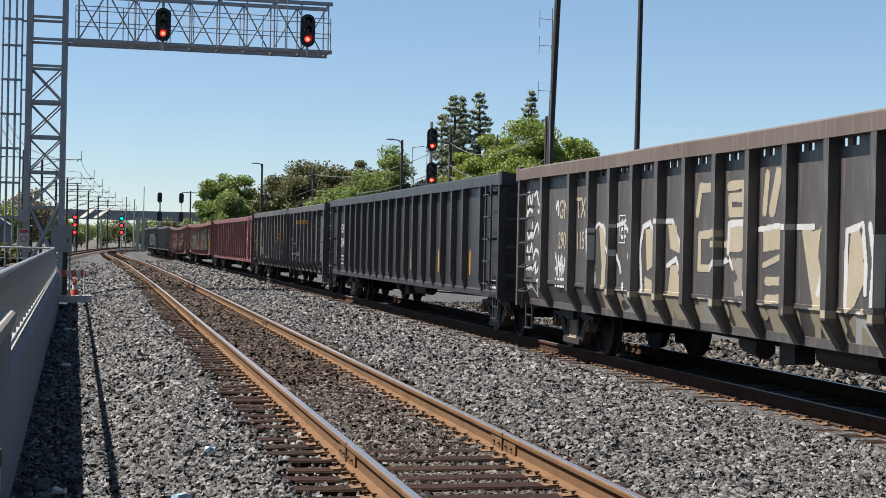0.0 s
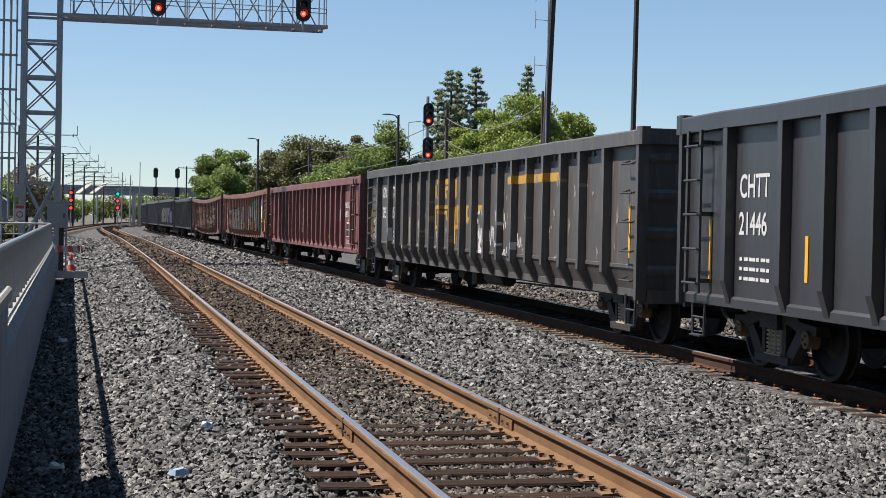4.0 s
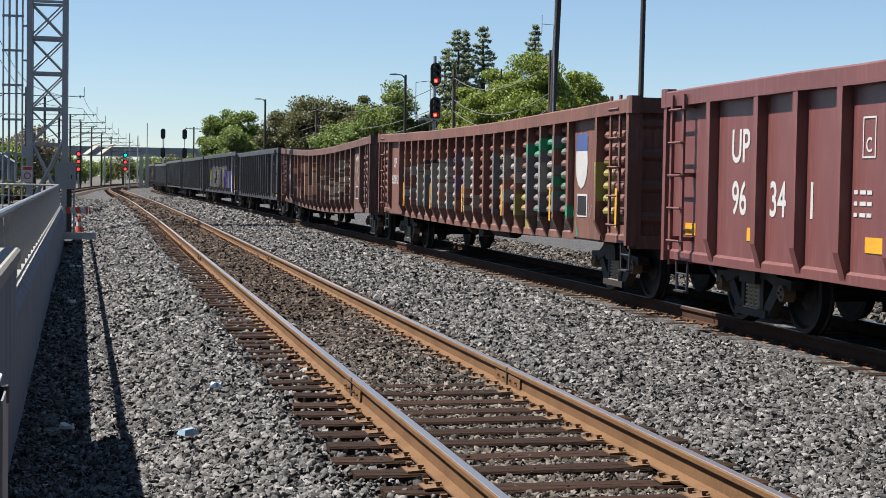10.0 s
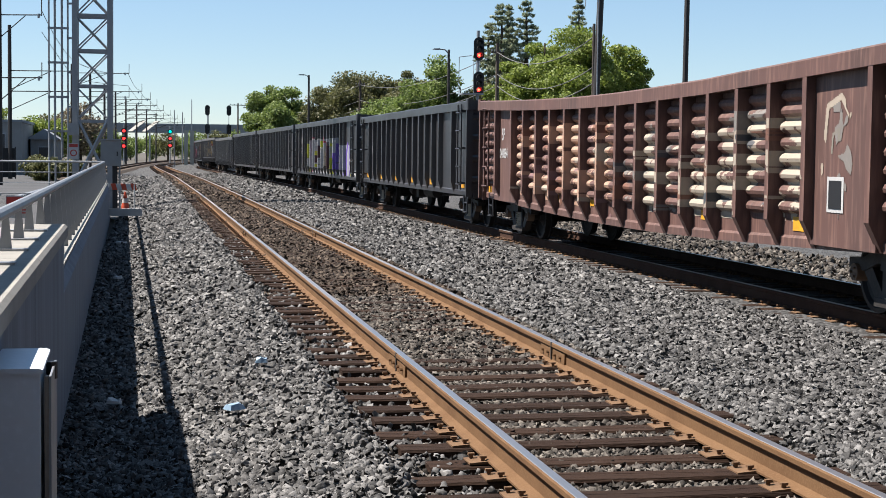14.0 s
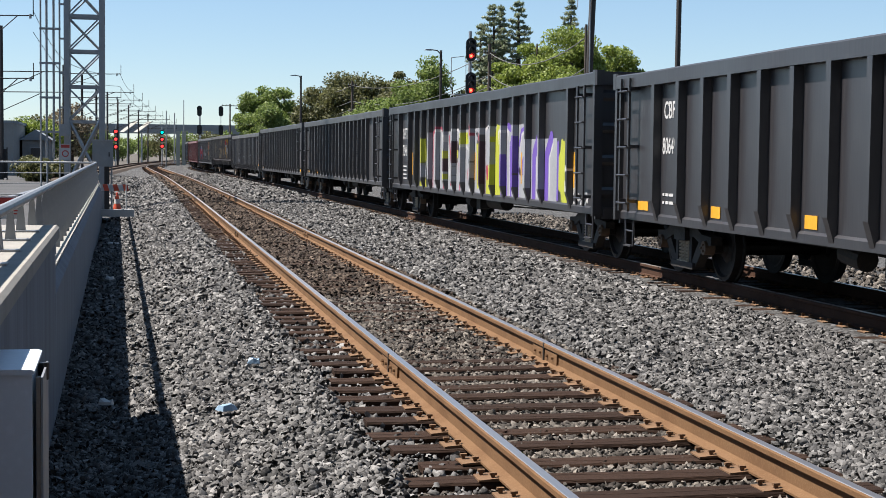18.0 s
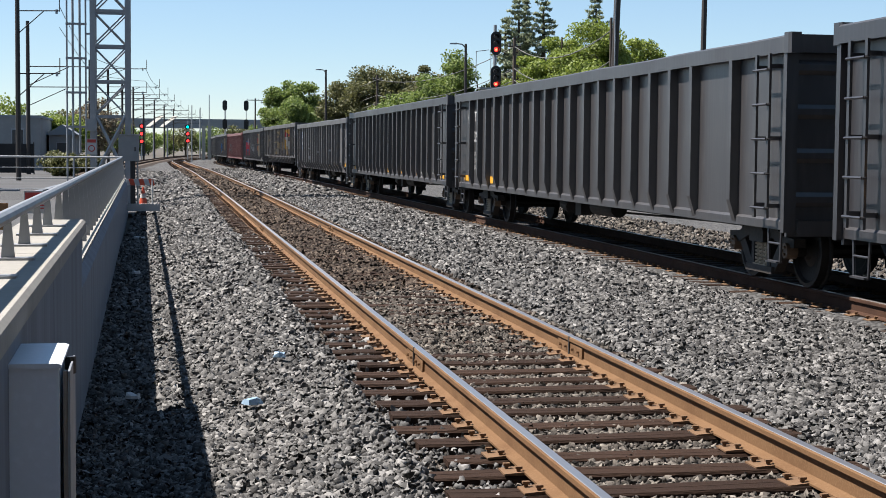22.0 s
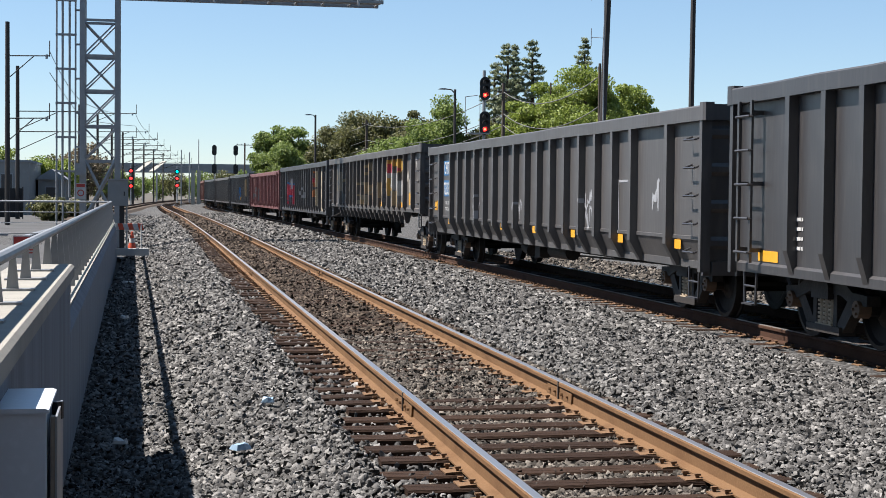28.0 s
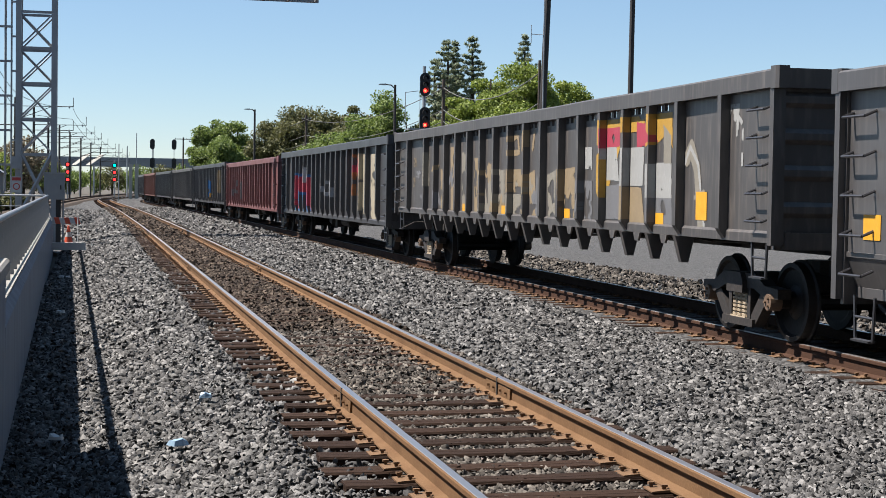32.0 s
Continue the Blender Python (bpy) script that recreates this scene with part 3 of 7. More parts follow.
# the side towards the camera faces -x and reads with +y to the left
def lettering(car, words, y, z, size, material=None, x=None, squeeze=0.75):
    me = text_mesh(words, size, material or M["white"])
    m = Matrix(((0, 0, -1, x if x is not None else car["skin"] - 0.006), (-squeeze, 0, 0, y), (0, 1, 0, z), (0, 0, 0, 1)))
    return part("lettering", me, None, car, at=m)


def patch(car, y0, y1, z0, z1, material, name="reflector", x=None, label=""):
    xx = x if x is not None else car["skin"]
    fm = Form().box(xx - 0.008, xx - 0.003, y0, y1, z0, z1)
    return part(name, fm, material, car, label)



def profile(style, sill, hi):
    """Cross-section of a side panel: (z, how far it stands out)."""
    if style == "corrugated":
        pts, z = [(sill, 0.0), (sill + 0.3, 0.0)], sill + 0.34
        while z < hi - 0.17:
            pts += [(z, 0.004), (z + 0.045, 0.075), (z + 0.085, 0.085), (z + 0.125, 0.06), (z + 0.15, 0.004)]
            z += 0.183
        return pts + [(hi, 0.0)]
    if style == "tucked":
        return [(sill, -0.13), (sill + 0.36, 0.0), (sill + 0.365, 0.012), (sill + 0.41, 0.012), (sill + 0.415, 0.0), (hi, 0.0)]
    return [(sill, 0.0), (hi, 0.0)]


def panel_form(w, prof, slots, notch):
    """A sheet of width w that follows a profile, with small openings cut in under the chord."""
    fm = Form()
    cols = [-w / 2, w / 2]
    k = len(prof)
    if max(d for z, d in prof) > 0.05:
        # pressed sheet: each bulge stops short of the posts
        cs = [(-w / 2, 0), (-w / 2 + 0.03, 0), (-w / 2 + 0.1, 0.9), (-w / 2 + 0.17, 1), (w / 2 - 0.17, 1), (w / 2 - 0.1, 0.9), (w / 2 - 0.03, 0), (w / 2, 0)]
        for y, q in cs:
            fm.v += [(-d * q, y, z) for z, d in prof]
        for c in range(len(cs) - 1):
            fm.f += [(c * k + i, c * k + i + 1, c * k + k + i + 1, c * k + k + i) for i in range(k - 1)]
        return fm
    for y in cols:
        fm.v += [(-d, y, z) for z, d in prof]
    for y in cols:
        fm.v += [(0.05 if d >= 0 else 0.05 - d, y, z) for z, d in prof]
    for i in range(k - 1):
        fm.f += [(i, i + 1, k + i + 1, k + i), (2 * k + i, 3 * k + i, 3 * k + i + 1, 2 * k + i + 1), (i, 2 * k + i, 2 * k + i + 1, i + 1), (k + i, k + i + 1, 3 * k + i + 1, 3 * k + i)]
    fm.f += [(k - 1, 3 * k - 1, 4 * k - 1, 2 * k - 1), (0, k, 3 * k, 2 * k)]
    if slots:
        hi = prof[-1][0]
        c = w * 0.24
        edges = [-w / 2, c - 0.2, c - 0.07, c + 0.04, c + 0.17, w / 2]
        teeth = [[(edges[i], hi - 0.004), (edges[i + 1], hi - 0.004), (edges[i + 1], hi + notch), (edges[i], hi + notch)] for i in (0, 2, 4)]
        for t in teeth:
            fm.prism(t, "x", 0.004, 0.044)
    return fm


class Paint:
    """Spray paint on the side of a car: layered strokes, laid as thin skins on panels and posts."""

    def __init__(self, length, z0, z1, step=0.013):
        self.u = np.arange(0.15, length - 0.15, step) + step / 2
        self.z = np.arange(z0, z1, step) + step / 2
        self.step, self.g = step, np.full((len(self.u), len(self.z)), -1)

    def stroke(self, pts, r, colour):
        us, zs = [q[0] for q in pts], [q[1] for q in pts]
        i0, i1 = np.searchsorted(self.u, (min(us) - r, max(us) + r))
        j0, j1 = np.searchsorted(self.z, (min(zs) - r, max(zs) + r))
        if i0 >= i1 or j0 >= j1:
            return
        U, Z = self.u[i0:i1, None], self.z[None, j0:j1]
        d = np.full((i1 - i0, j1 - j0), 9.0)
        for (a, b), (c, e) in zip(pts, pts[1:]):
            l2 = (c - a) ** 2 + (e - b) ** 2 + 1e-9
            t = np.clip(((U - a) * (c - a) + (Z - b) * (e - b)) / l2, 0, 1)
            d = np.minimum(d, np.hypot(U - a - t * (c - a), Z - b - t * (e - b)))
        self.g[i0:i1, j0:j1][d < r] = colour

    def poly(self, pts, colour):
        U, Z = self.u[:, None], self.z[None, :]
        inside = np.zeros(self.g.shape, bool)
        for (a, b), (c, e) in zip(pts, pts[1:] + pts[:1]):
            if b != e:
                inside ^= ((b > Z) != (e > Z)) & (U < a + (Z - b) * (c - a) / (e - b))
        self.g[inside] = colour

    def block(self, u0, u1, z0, z1, colour):
        self.g[np.ix_((self.u > u0) & (self.u < u1), (self.z > z0) & (self.z < z1))] = colour

    def blob(self, u, z, a, b, colour, rng, rough=0.25):
        U, Z = self.u[:, None] - u, self.z[None, :] - z
        th = np.arctan2(Z / b, U / a)
        ph = rng.random(3) * 6.28
        k = 1 + rough * (0.5 * np.sin(3 * th + ph[0]) + 0.35 * np.sin(5 * th + ph[1]) + 0.3 * np.sin(8 * th + ph[2]))
        self.g[np.hypot(U / a, Z / b) < k] = colour

    def wear(self, rng, amount):
        """Rubs paint away in patches."""
        n = self.g.shape
        w = np.zeros(n)
        for s in (8, 20, 46):
            c = rng.random((n[0] // s + 2, n[1] // s + 2))
            i, j = np.arange(n[0]) / s, np.arange(n[1]) / s
            i0, j0 = i.astype(int), j.astype(int)
            fi, fj = (i - i0)[:, None], (j - j0)[None, :]
            w += (c[i0][:, j0] * (1 - fi) * (1 - fj) + c[i0 + 1][:, j0] * fi * (1 - fj) + c[i0][:, j0 + 1] * (1 - fi) * fj + c[i0 + 1][:, j0 + 1] * fi * fj) / 3
        self.g[w < np.quantile(w, amount)] = -1

    def lay(self, car, materials, label):
        h, skin = car["half"], car["skin"]
        prof, ribs, hat, low = CAR_FORM[car.name]["profile"], CAR_FORM[car.name]["ribs"], CAR_FORM[car.name]["hat"], CAR_FORM[car.name]["low"]
        pz, pd = [p[0] for p in prof], [p[1] for p in prof]
        dip = CAR_FORM[car.name]["dip"]
        for colour, material in enumerate(materials):
            fm = Form()
            for i, u in enumerate(self.u):
                col = self.g[i] == colour
                if not col.any():
                    continue
                y = h - u
                near = min(ribs, key=lambda r: abs(r - y))
                level = max(pd) > 0.05 and (ribs[0] < y < ribs[1] or ribs[-2] < y < ribs[-1])
                on_rib = abs(near - y) < hat[0] * 0.5 - 0.01
                if not on_rib and abs(near - y) < hat[0] * 0.62 + 0.02:
                    continue
                gap = abs(near - y) - 0.005
                bay = next(((a + b) / 2 for a, b in zip(ribs, ribs[1:]) if a <= y <= b), y)
                sink = dip(near if on_rib else bay)
                swell = float(np.interp(gap, (0.03, 0.1, 0.17), (0, 0.9, 1)))
                edges = np.flatnonzero(np.diff(np.concatenate([[0], col.astype(int), [0]])))
                for a, b in zip(edges[::2], edges[1::2]):
                    z0, z1 = self.z[0] - self.step / 2 + a * self.step, self.z[0] - self.step / 2 + b * self.step
                    z0, z1 = max(z0, low + 0.02 if on_rib else pz[0] + 0.02), min(z1, pz[-1] - 0.02)
                    if z1 - z0 < 0.02:
                        continue
                    cuts = [z0] + ([] if on_rib else [z for z in pz if z0 + 0.004 < z < z1 - 0.004]) + [z1]
                    n = len(fm.v)
                    for z in cuts:
                        x = skin - hat[1] - 0.004 if on_rib else skin - (0.08 if level else float(np.interp(z, pz, pd)) * (swell if max(pd) > 0.05 else 1.0)) - 0.005
                        fm.v += [(x, y + self.step / 2, z + sink), (x, y - self.step / 2, z + sink)]
                    fm.f += [(n + 2 * q, n + 2 * q + 1, n + 2 * q + 3, n + 2 * q + 2) for q in range(len(cuts) - 1)]
            for r in ribs:
                i = int(np.searchsorted(self.u, h - (r - hat[0] * 0.5) - 0.02))
                if not 0 < i < len(self.u):
                    continue
                col = self.g[i] == colour
                edges = np.flatnonzero(np.diff(np.concatenate([[0], col.astype(int), [0]])))
                for a, b in zip(edges[::2], edges[1::2]):
                    z0 = max(self.z[0] - self.step / 2 + a * self.step, low + 0.02)
                    z1 = min(self.z[0] - self.step / 2 + b * self.step, pz[-1] - 0.02)
                    if z1 - z0 < 0.02:
                        continue
                    n = len(fm.v)
                    y0, y1, z0, z1 = r - hat[0] * 0.5 - 0.004, r - hat[0] * 0.62 - 0.004, z0 + dip(r), z1 + dip(r)
                    fm.v += [(skin - hat[1], y0, z0), (skin - 0.01, y1, z0), (skin - 0.01, y1, z1), (skin - hat[1], y0, z1)]
                    fm.f.append((n, n + 1, n + 2, n + 3))
            if fm.f:
                tagged(part("graffiti", fm, material, car, label), label, kind="stuff")


GLYPHS = [[[(0, 0), (0.1, 1), (0.5, 0.45), (0.9, 1), (1, 0)]], [[(0.05, 0), (0.05, 1), (0.75, 0.9), (0.8, 0.55), (0.1, 0.5)], [(0.4, 0.5), (0.95, 0)]],
          [[(0.9, 0.95), (0.1, 0.9), (0.05, 0.05), (0.95, 0.0)], [(0.1, 0.5), (0.75, 0.5)]], [[(0.1, 0.05), (0.05, 0.95), (0.9, 0.05), (0.95, 1)]],
          [[(0.5, 0), (0.05, 0.3), (0.1, 0.85), (0.55, 1), (0.95, 0.7), (0.9, 0.2), (0.5, 0)]], [[(0.9, 0.9), (0.3, 1), (0.1, 0.7), (0.8, 0.4), (0.8, 0.1), (0.1, 0.0)]],
          [[(0.05, 0), (0.05, 1)], [(0.95, 0), (0.95, 1)], [(0.05, 0.5), (0.95, 0.5)]], [[(0, 0.95), (1, 1)], [(0.5, 0.95), (0.45, 0)]]]


def bubble_letters(p, u0, u1, z0, z1, count, fills, outline, rng, thick=0.16, rim=0.055, inner=None):
    w = (u1 - u0) / count
    drawn = []
    for i in range(count):
        g = GLYPHS[int(rng.integers(len(GLYPHS)))]
        lift, lean = rng.uniform(-0.08, 0.08), rng.uniform(-0.12, 0.12)
        for line in g:
            pts = [(u0 + (i + 0.1 + 0.8 * a) * w + lean * b, z0 + thick + (z1 - z0 - 2 * thick) * b + lift * b) for a, b in line]
            drawn.append((pts, fills[i % len(fills)]))
    for pts, c in drawn:
        p.stroke(pts, thick + rim, outline)
    for pts, c in drawn:
        p.stroke(pts, thick, c)
        if inner is not None:
            p.stroke([(a + thick * 0.4, b + thick * 0.35) for a, b in pts], thick * 0.28, inner)


def tag(p, u, z, w, h, colour, rng, r=0.022, steps=14):
    pts = [(u, z)]
    for i in range(steps):
        pts.append((u + w * (i + rng.uniform(-0.7, 1.2)) / steps, z + h * rng.uniform(-0.5, 0.5)))
    p.stroke(pts, r, colour)


def mural(p, items):
    """Lays strokes (with a radius) and filled shapes (radius 0) in order."""
    for colour, r, pts in items:
        if r:
            p.stroke(pts, r, colour)
        else:
            p.poly(pts, colour)


CAR_FORM = {}


def gondola(label, length, body, top=3.0, sill=0.78, pitch=1.0, end_bay=1.46, inner_bay=2.92, hat=(0.12, 0.115), taper=0.3, style="flat", slots=False,
            stubs=0.0, edge=None, ends=None, rungs_only=False, sag=0.0):
    """One open-topped gondola. Local axes: y along the car towards its trailing end, x away from the camera, z from the top of the rail."""
    car = thing("gondola_car", (0, 0, 0), label, "freight car", "gondola cars of the train")
    edge, ends = edge or body, ends or body
    h, W = length / 2, 1.53
    skin = -(W - hat[1])
    car["skin"], car["half"] = skin, h
    n = int((length - inner_bay - end_bay - 0.9) / pitch)
    rib_y = [-h + end_bay] + [h - inner_bay - (n - i) * pitch for i in range(n + 1)] + [h - end_bay]
    dip = lambda y: -sag * math.cos(math.pi * y / length)
    chord_z = top - 0.2
    notch = 0.11
    prof = profile(style, sill, chord_z + 0.02 - (notch if slots else 0))
    plain = profile("flat" if style == "corrugated" else style, sill, prof[-1][0])
    d, w = hat[1], hat[0]
    lowz = sill - 0.02
    CAR_FORM[car.name] = dict(profile=prof, ribs=rib_y, hat=hat, low=lowz + taper, dip=dip)
    bounds = [-h + 0.07] + rib_y + [h - 0.07]
    cache = {}
    for i, (a, b) in enumerate(zip(bounds, bounds[1:])):
        pw = round(b - a - 0.01, 3)
        flat_bay = i in (1, len(bounds) - 3)
        key = (pw, flat_bay)
        if key not in cache:
            shape = plain if flat_bay else prof
            if slots and pw >= 1.2:
                shape = profile(style, sill, chord_z + 0.02)
            cache[key] = panel_form(pw, shape, slots and pw < 1.2, notch).data("side_panel", body)
        proud = 0.08 if flat_bay and style == "corrugated" else 0.0
        part("side_panel", cache[key], None, car, at=(skin - proud, (a + b) / 2, dip((a + b) / 2)))
    # hat-section posts, tapering at the foot
    fm = Form()
    pr = [(0.03, -w * 0.62), (-d, -w * 0.5), (-d, w * 0.5), (0.03, w * 0.62)]
    foot = 0.2 if style != "tucked" else -0.55
    for z, k in [(chord_z, 1.0), (lowz + taper, 1.0), (lowz, foot)]:
        fm.v += [(p[0] * k if p[0] < 0 else p[0] + (0.13 if style == "tucked" and z == lowz else 0), p[1], z) for p in pr]
    for i in range(2):
        fm.f += [(i * 4 + j, i * 4 + (j + 1) % 4, i * 4 + 4 + (j + 1) % 4, i * 4 + 4 + j) for j in range(4)]
    fm.f += [(0, 1, 2, 3), (8, 9, 10, 11)]
    post_me = fm.data("side_post", body)
    for y in rib_y:
        part("side_post", post_me, None, car, at=(skin, y, dip(y)))
    if stubs:
        st = Form().prism([(0.0, sill - 0.03), (-d + 0.01, sill - 0.03), (-d + 0.1, sill - stubs), (0.08, sill - stubs), (0.16, sill - 0.03)], "y", -0.05, 0.05)
        st_me = st.data("post_stub", body)
        tb = Form().prism([(-0.13, sill - 0.03), (-0.06, sill - 0.14), (0.06, sill - 0.14), (0.13, sill - 0.03)], "x", -0.03, 0.0)
        tb_me = tb.data("gusset", body)
        for i, y in enumerate(rib_y[1:-1]):
            part("post_stub", st_me, None, car, at=(skin, y, 0))
            part("gusset", tb_me, None, car, at=(skin - 0.02, y + 0.5 * pitch, 0))
    cp = Form()
    cp.box(-W + 0.01, skin + 0.04, -h, -h + 0.1, sill - 0.05, chord_z)
    cp_me = cp.data("corner_post", body)
    part("corner_post", cp_me, None, car)
    part("corner_post", cp_me, None, car, at=(0, 2 * h - 0.1, 0))
    fs = Form()
    low_end = sill if style != "tucked" else sill + 0.36
    fs.box(-skin - 0.05, -skin, -h + 0.07, h - 0.07, low_end, prof[-1][0])
    for i, y in enumerate(rib_y + [-h + 0.06, h - 0.06]):
        fs.box(-skin - 0.002, W, y - w / 2, y + w / 2, low_end, chord_z)
    part("far_side_wall", fs, body, car)
    def along(outline, wobble):
        """An outline of (x, z) swept along the car, following its sag."""
        fm, n, k = Form(), 16, len(outline)
        for i in range(n + 1):
            y = -h + 0.01 + (length - 0.02) * i / n
            dx, dz = rng.uniform(-wobble, wobble), rng.uniform(-wobble, wobble) + dip(y)
            fm.v += [(px + dx, y, pz + dz) for px, pz in outline]
        for i in range(n):
            fm.f += [(i * k + j, i * k + (j + 1) % k, i * k + k + (j + 1) % k, i * k + k + j) for j in range(k)]
        fm.f += [tuple(range(k)), tuple(range(n * k, n * k + k))]
        return fm

    for s in (-1, 1):
        rng = random.Random(int(length * 10) + s)
        o = [(-0.1, -0.2), (0.08, -0.2), (0.08, -0.02), (0.06, 0.0), (-0.085, 0.0), (-0.1, -0.02)]
        part("top_chord", along([(s * (W - 0.1 - px), top + pz) for px, pz in o], 0.007), edge, car)
        in_x = abs(skin) - (0.13 if style == "tucked" else 0)
        ss = along([(s * (in_x - 0.1), sill + 0.1), (s * (in_x + 0.004), sill + 0.1), (s * (in_x + 0.03), sill + 0.07), (s * (in_x + 0.03), sill - 0.03), (s * (in_x - 0.1), sill - 0.03)], 0.003)
        part("side_sill", ss, body, car)
    for s in (-1, 1):
        ew = Form()
        ew.box(-W + 0.08, W - 0.08, s * (h - 0.1) - 0.03, s * (h - 0.1) + 0.03, sill - 0.1, top - 0.12)
        part("end_wall", ew, ends, car)
        for k in range(4):
            z = sill + 0.25 + k * (top - sill - 0.5) / 3.4
            er = Form().prism([(s * (h - 0.065), z), (s * (h - 0.02), z + 0.05), (s * (h - 0.02), z + 0.12), (s * (h - 0.065), z + 0.17)], "x", -W + 0.12, W - 0.12)
            part("end_rib", er, ends, car)
        ec = Form().box(-W + 0.1, W - 0.1, s * (h - 0.06) - 0.07, s * (h - 0.06) + 0.07, top - 0.2, top + 0.01)
        part("end_cap", ec, edge, car)
        for q in (-1, 1):
            rb = Form().prism([(q * (W - 0.14), s * h - 0.1), (q * (W - 0.02), s * h - 0.1), (q * (W + 0.006), s * h - 0.06), (q * (W + 0.006), s * h + 0.06), (q * (W - 0.02), s * h + 0.1), (q * (W - 0.14), s * h + 0.1)], "z", top - 0.21, top + 0.03)
            part("corner_cap", rb, edge, car)
        es = Form().box(-1.36, 1.36, s * h - 0.12 if s > 0 else s * h - 0.02, s * h + 0.02 if s > 0 else s * h + 0.12, sill - 0.09, sill + 0.09)
        part("end_sill", es, body, car)
    part("floor", Form().box(-1.24, 1.24, -h + 0.14, h - 0.14, sill + 0.06, sill + 0.16), P_UNDER, car)
    part("center_sill", Form().box(-0.22, 0.22, -h + 0.2, h - 0.2, sill - 0.2, sill + 0.055), P_UNDER, car)
    xb = Form().prism([(-1.2, sill + 0.055), (-1.2, sill - 0.02), (-0.3, sill - 0.19), (0.3, sill - 0.19), (1.2, sill - 0.02), (1.2, sill + 0.055)], "y", -0.08, 0.08).data("crossbearer", P_UNDER)
    for y in rib_y[2:-2:3]:
        part("crossbearer", xb, None, car, at=(0, y, 0))
    part("air_reservoir", Form().rod((-0.75, -1.2, sill - 0.14), (-0.75, 0.2, sill - 0.14), 0.15, n=14), P_UNDER, car)
    part("brake_cylinder", Form().rod((-0.85, 1.6, sill - 0.2), (-0.85, 2.1, sill - 0.14), 0.13, n=12), P_UNDER, car)
    part("brake_valve", Form().prism([(0.6, sill - 0.3), (1.0, sill - 0.34), (1.0, sill), (0.6, sill)], "x", -0.95, -0.7), P_UNDER, car)
    part("brake_pipe", Form().path([(-0.6, -h + 2.5, sill - 0.1), (-0.6, -1.2, sill - 0.2), (-0.5, h - 2.5, sill - 0.1)], 0.02), P_UNDER, car)
    for s in (-1, 1):
        if rungs_only:
            for k in range(5):
                part("grab_iron", GRAB, None, car, at=(skin - 0.02, s * (h - 0.42), sill + 0.2 + k * (top - sill - 0.5) / 4.4))
        else:
            part("ladder", ladder_form.data("ladder", body), None, car, at=(skin - 0.06, s * (h - 0.62), sill + 0.1))
        part("stirrup_step", STEP, None, car, at=(skin + 0.0, s * (h - 0.5), sill))
        part("coupler", COUPLER, None, car, at=pose(0, s * (h + 0.02), 0, 0, 0, 0 if s > 0 else 180))
        tr = part("truck", BOLSTER, None, car, at=(0, s * (h - 1.85), 0))
        for sf in SIDE_FRAMES:
            part("side_frame", sf, None, tr)
        for sp in SPRINGS:
            part("coil_spring", sp, None, tr)
        for q in (-0.89, 0.89):
            wsob = part("wheelset", WHEELSET, None, tr, at=(0, q, 0.457))
            wsob["turns"] = 1
            for cp_ in CAPS:
                part("bearing_cap", cp_, None, tr, at=(0, q, 0.457))
    return car


# where each car's leading and trailing end stands along the line at the start
ENDS = [(5.0, 25.88), (27.16, 47.95), (49.42, 70.45), (71.75, 92.75), (94.12, 113.88), (115.3, 135.5), (136.85, 154.2), (155.3, 175.75), (177.1, 197.9), (199.15, 219.5),
        (220.5, 241.1), (242.5, 263.6), (264.7, 285.6), (286.8, 307.6), (308.8, 329.4), (330.6, 351.0), (352.2, 372.6), (373.8, 394.2), (395.4, 415.8), (417.0, 437.4), (438.6, 459.0)]
CARS = []



def add_car(k, label, body, **kw):
    a, b = ENDS[k]
    car = gondola(label, b - a, body, **kw)
    CARS.append((car, (a + b) / 2, b - a))
    return car


def spray(name, c, rough=0.55):
    return mat(name, c, rough, grain=14, stain=2.2, amount=0.3, bump=0.02)


S_SILVER, S_CREAM, S_WHITE = spray("silver_spray", (0.234, 0.242, 0.257), 0.45), spray("cream_spray", (0.268, 0.233, 0.164)), spray("white_spray", (0.362, 0.362, 0.353))
S_YELLOW, S_LIME, S_ORANGE = spray("yellow_spray", (0.311, 0.181, 0.0259)), spray("lime_spray", (0.295, 0.314, 0.0238)), spray("orange_spray", (0.259, 0.0864, 0.0216))
S_PURPLE, S_BLUE, S_RED = spray("purple_spray", (0.0972, 0.0519, 0.271)), spray("blue_spray", (0.0216, 0.104, 0.238)), spray("red_spray", (0.26, 0.03, 0.05))
S_GREEN, S_TEAL, S_BLACK = spray("green_spray", (0.0216, 0.181, 0.0948)), spray("teal_spray", (0.0518, 0.194, 0.194)), spray("black_spray", (0.00648, 0.00648, 0.00732))
S_PALE, S_SALMON, S_OLIVE, S_HAZE = spray("pale_grey_spray", (0.241, 0.241, 0.23)), spray("salmon_spray", (0.24, 0.12, 0.08)), spray("olive_spray", (0.2, 0.19, 0.05)), spray("dull_cream_spray", (0.17, 0.155, 0.125))
S_WINE, S_ROSE = spray("wine_spray", (0.035, 0.012, 0.02)), spray("rose_spray", (0.2, 0.035, 0.06))
S_SLATE = spray("slate_spray", (0.055, 0.058, 0.062))
S_MAUVE, S_CHALK = spray("mauve_spray", (0.1, 0.07, 0.11)), spray("chalk_spray", (0.2, 0.192, 0.172))
S_SAND = spray("sand_spray", (0.155, 0.125, 0.0822))
S_PINK, S_TAN, S_GREY = spray("pink_spray", (0.16, 0.092, 0.088)), spray("tan_spray", (0.194, 0.147, 0.0864)), spray("grey_spray", (0.108, 0.108, 0.112))


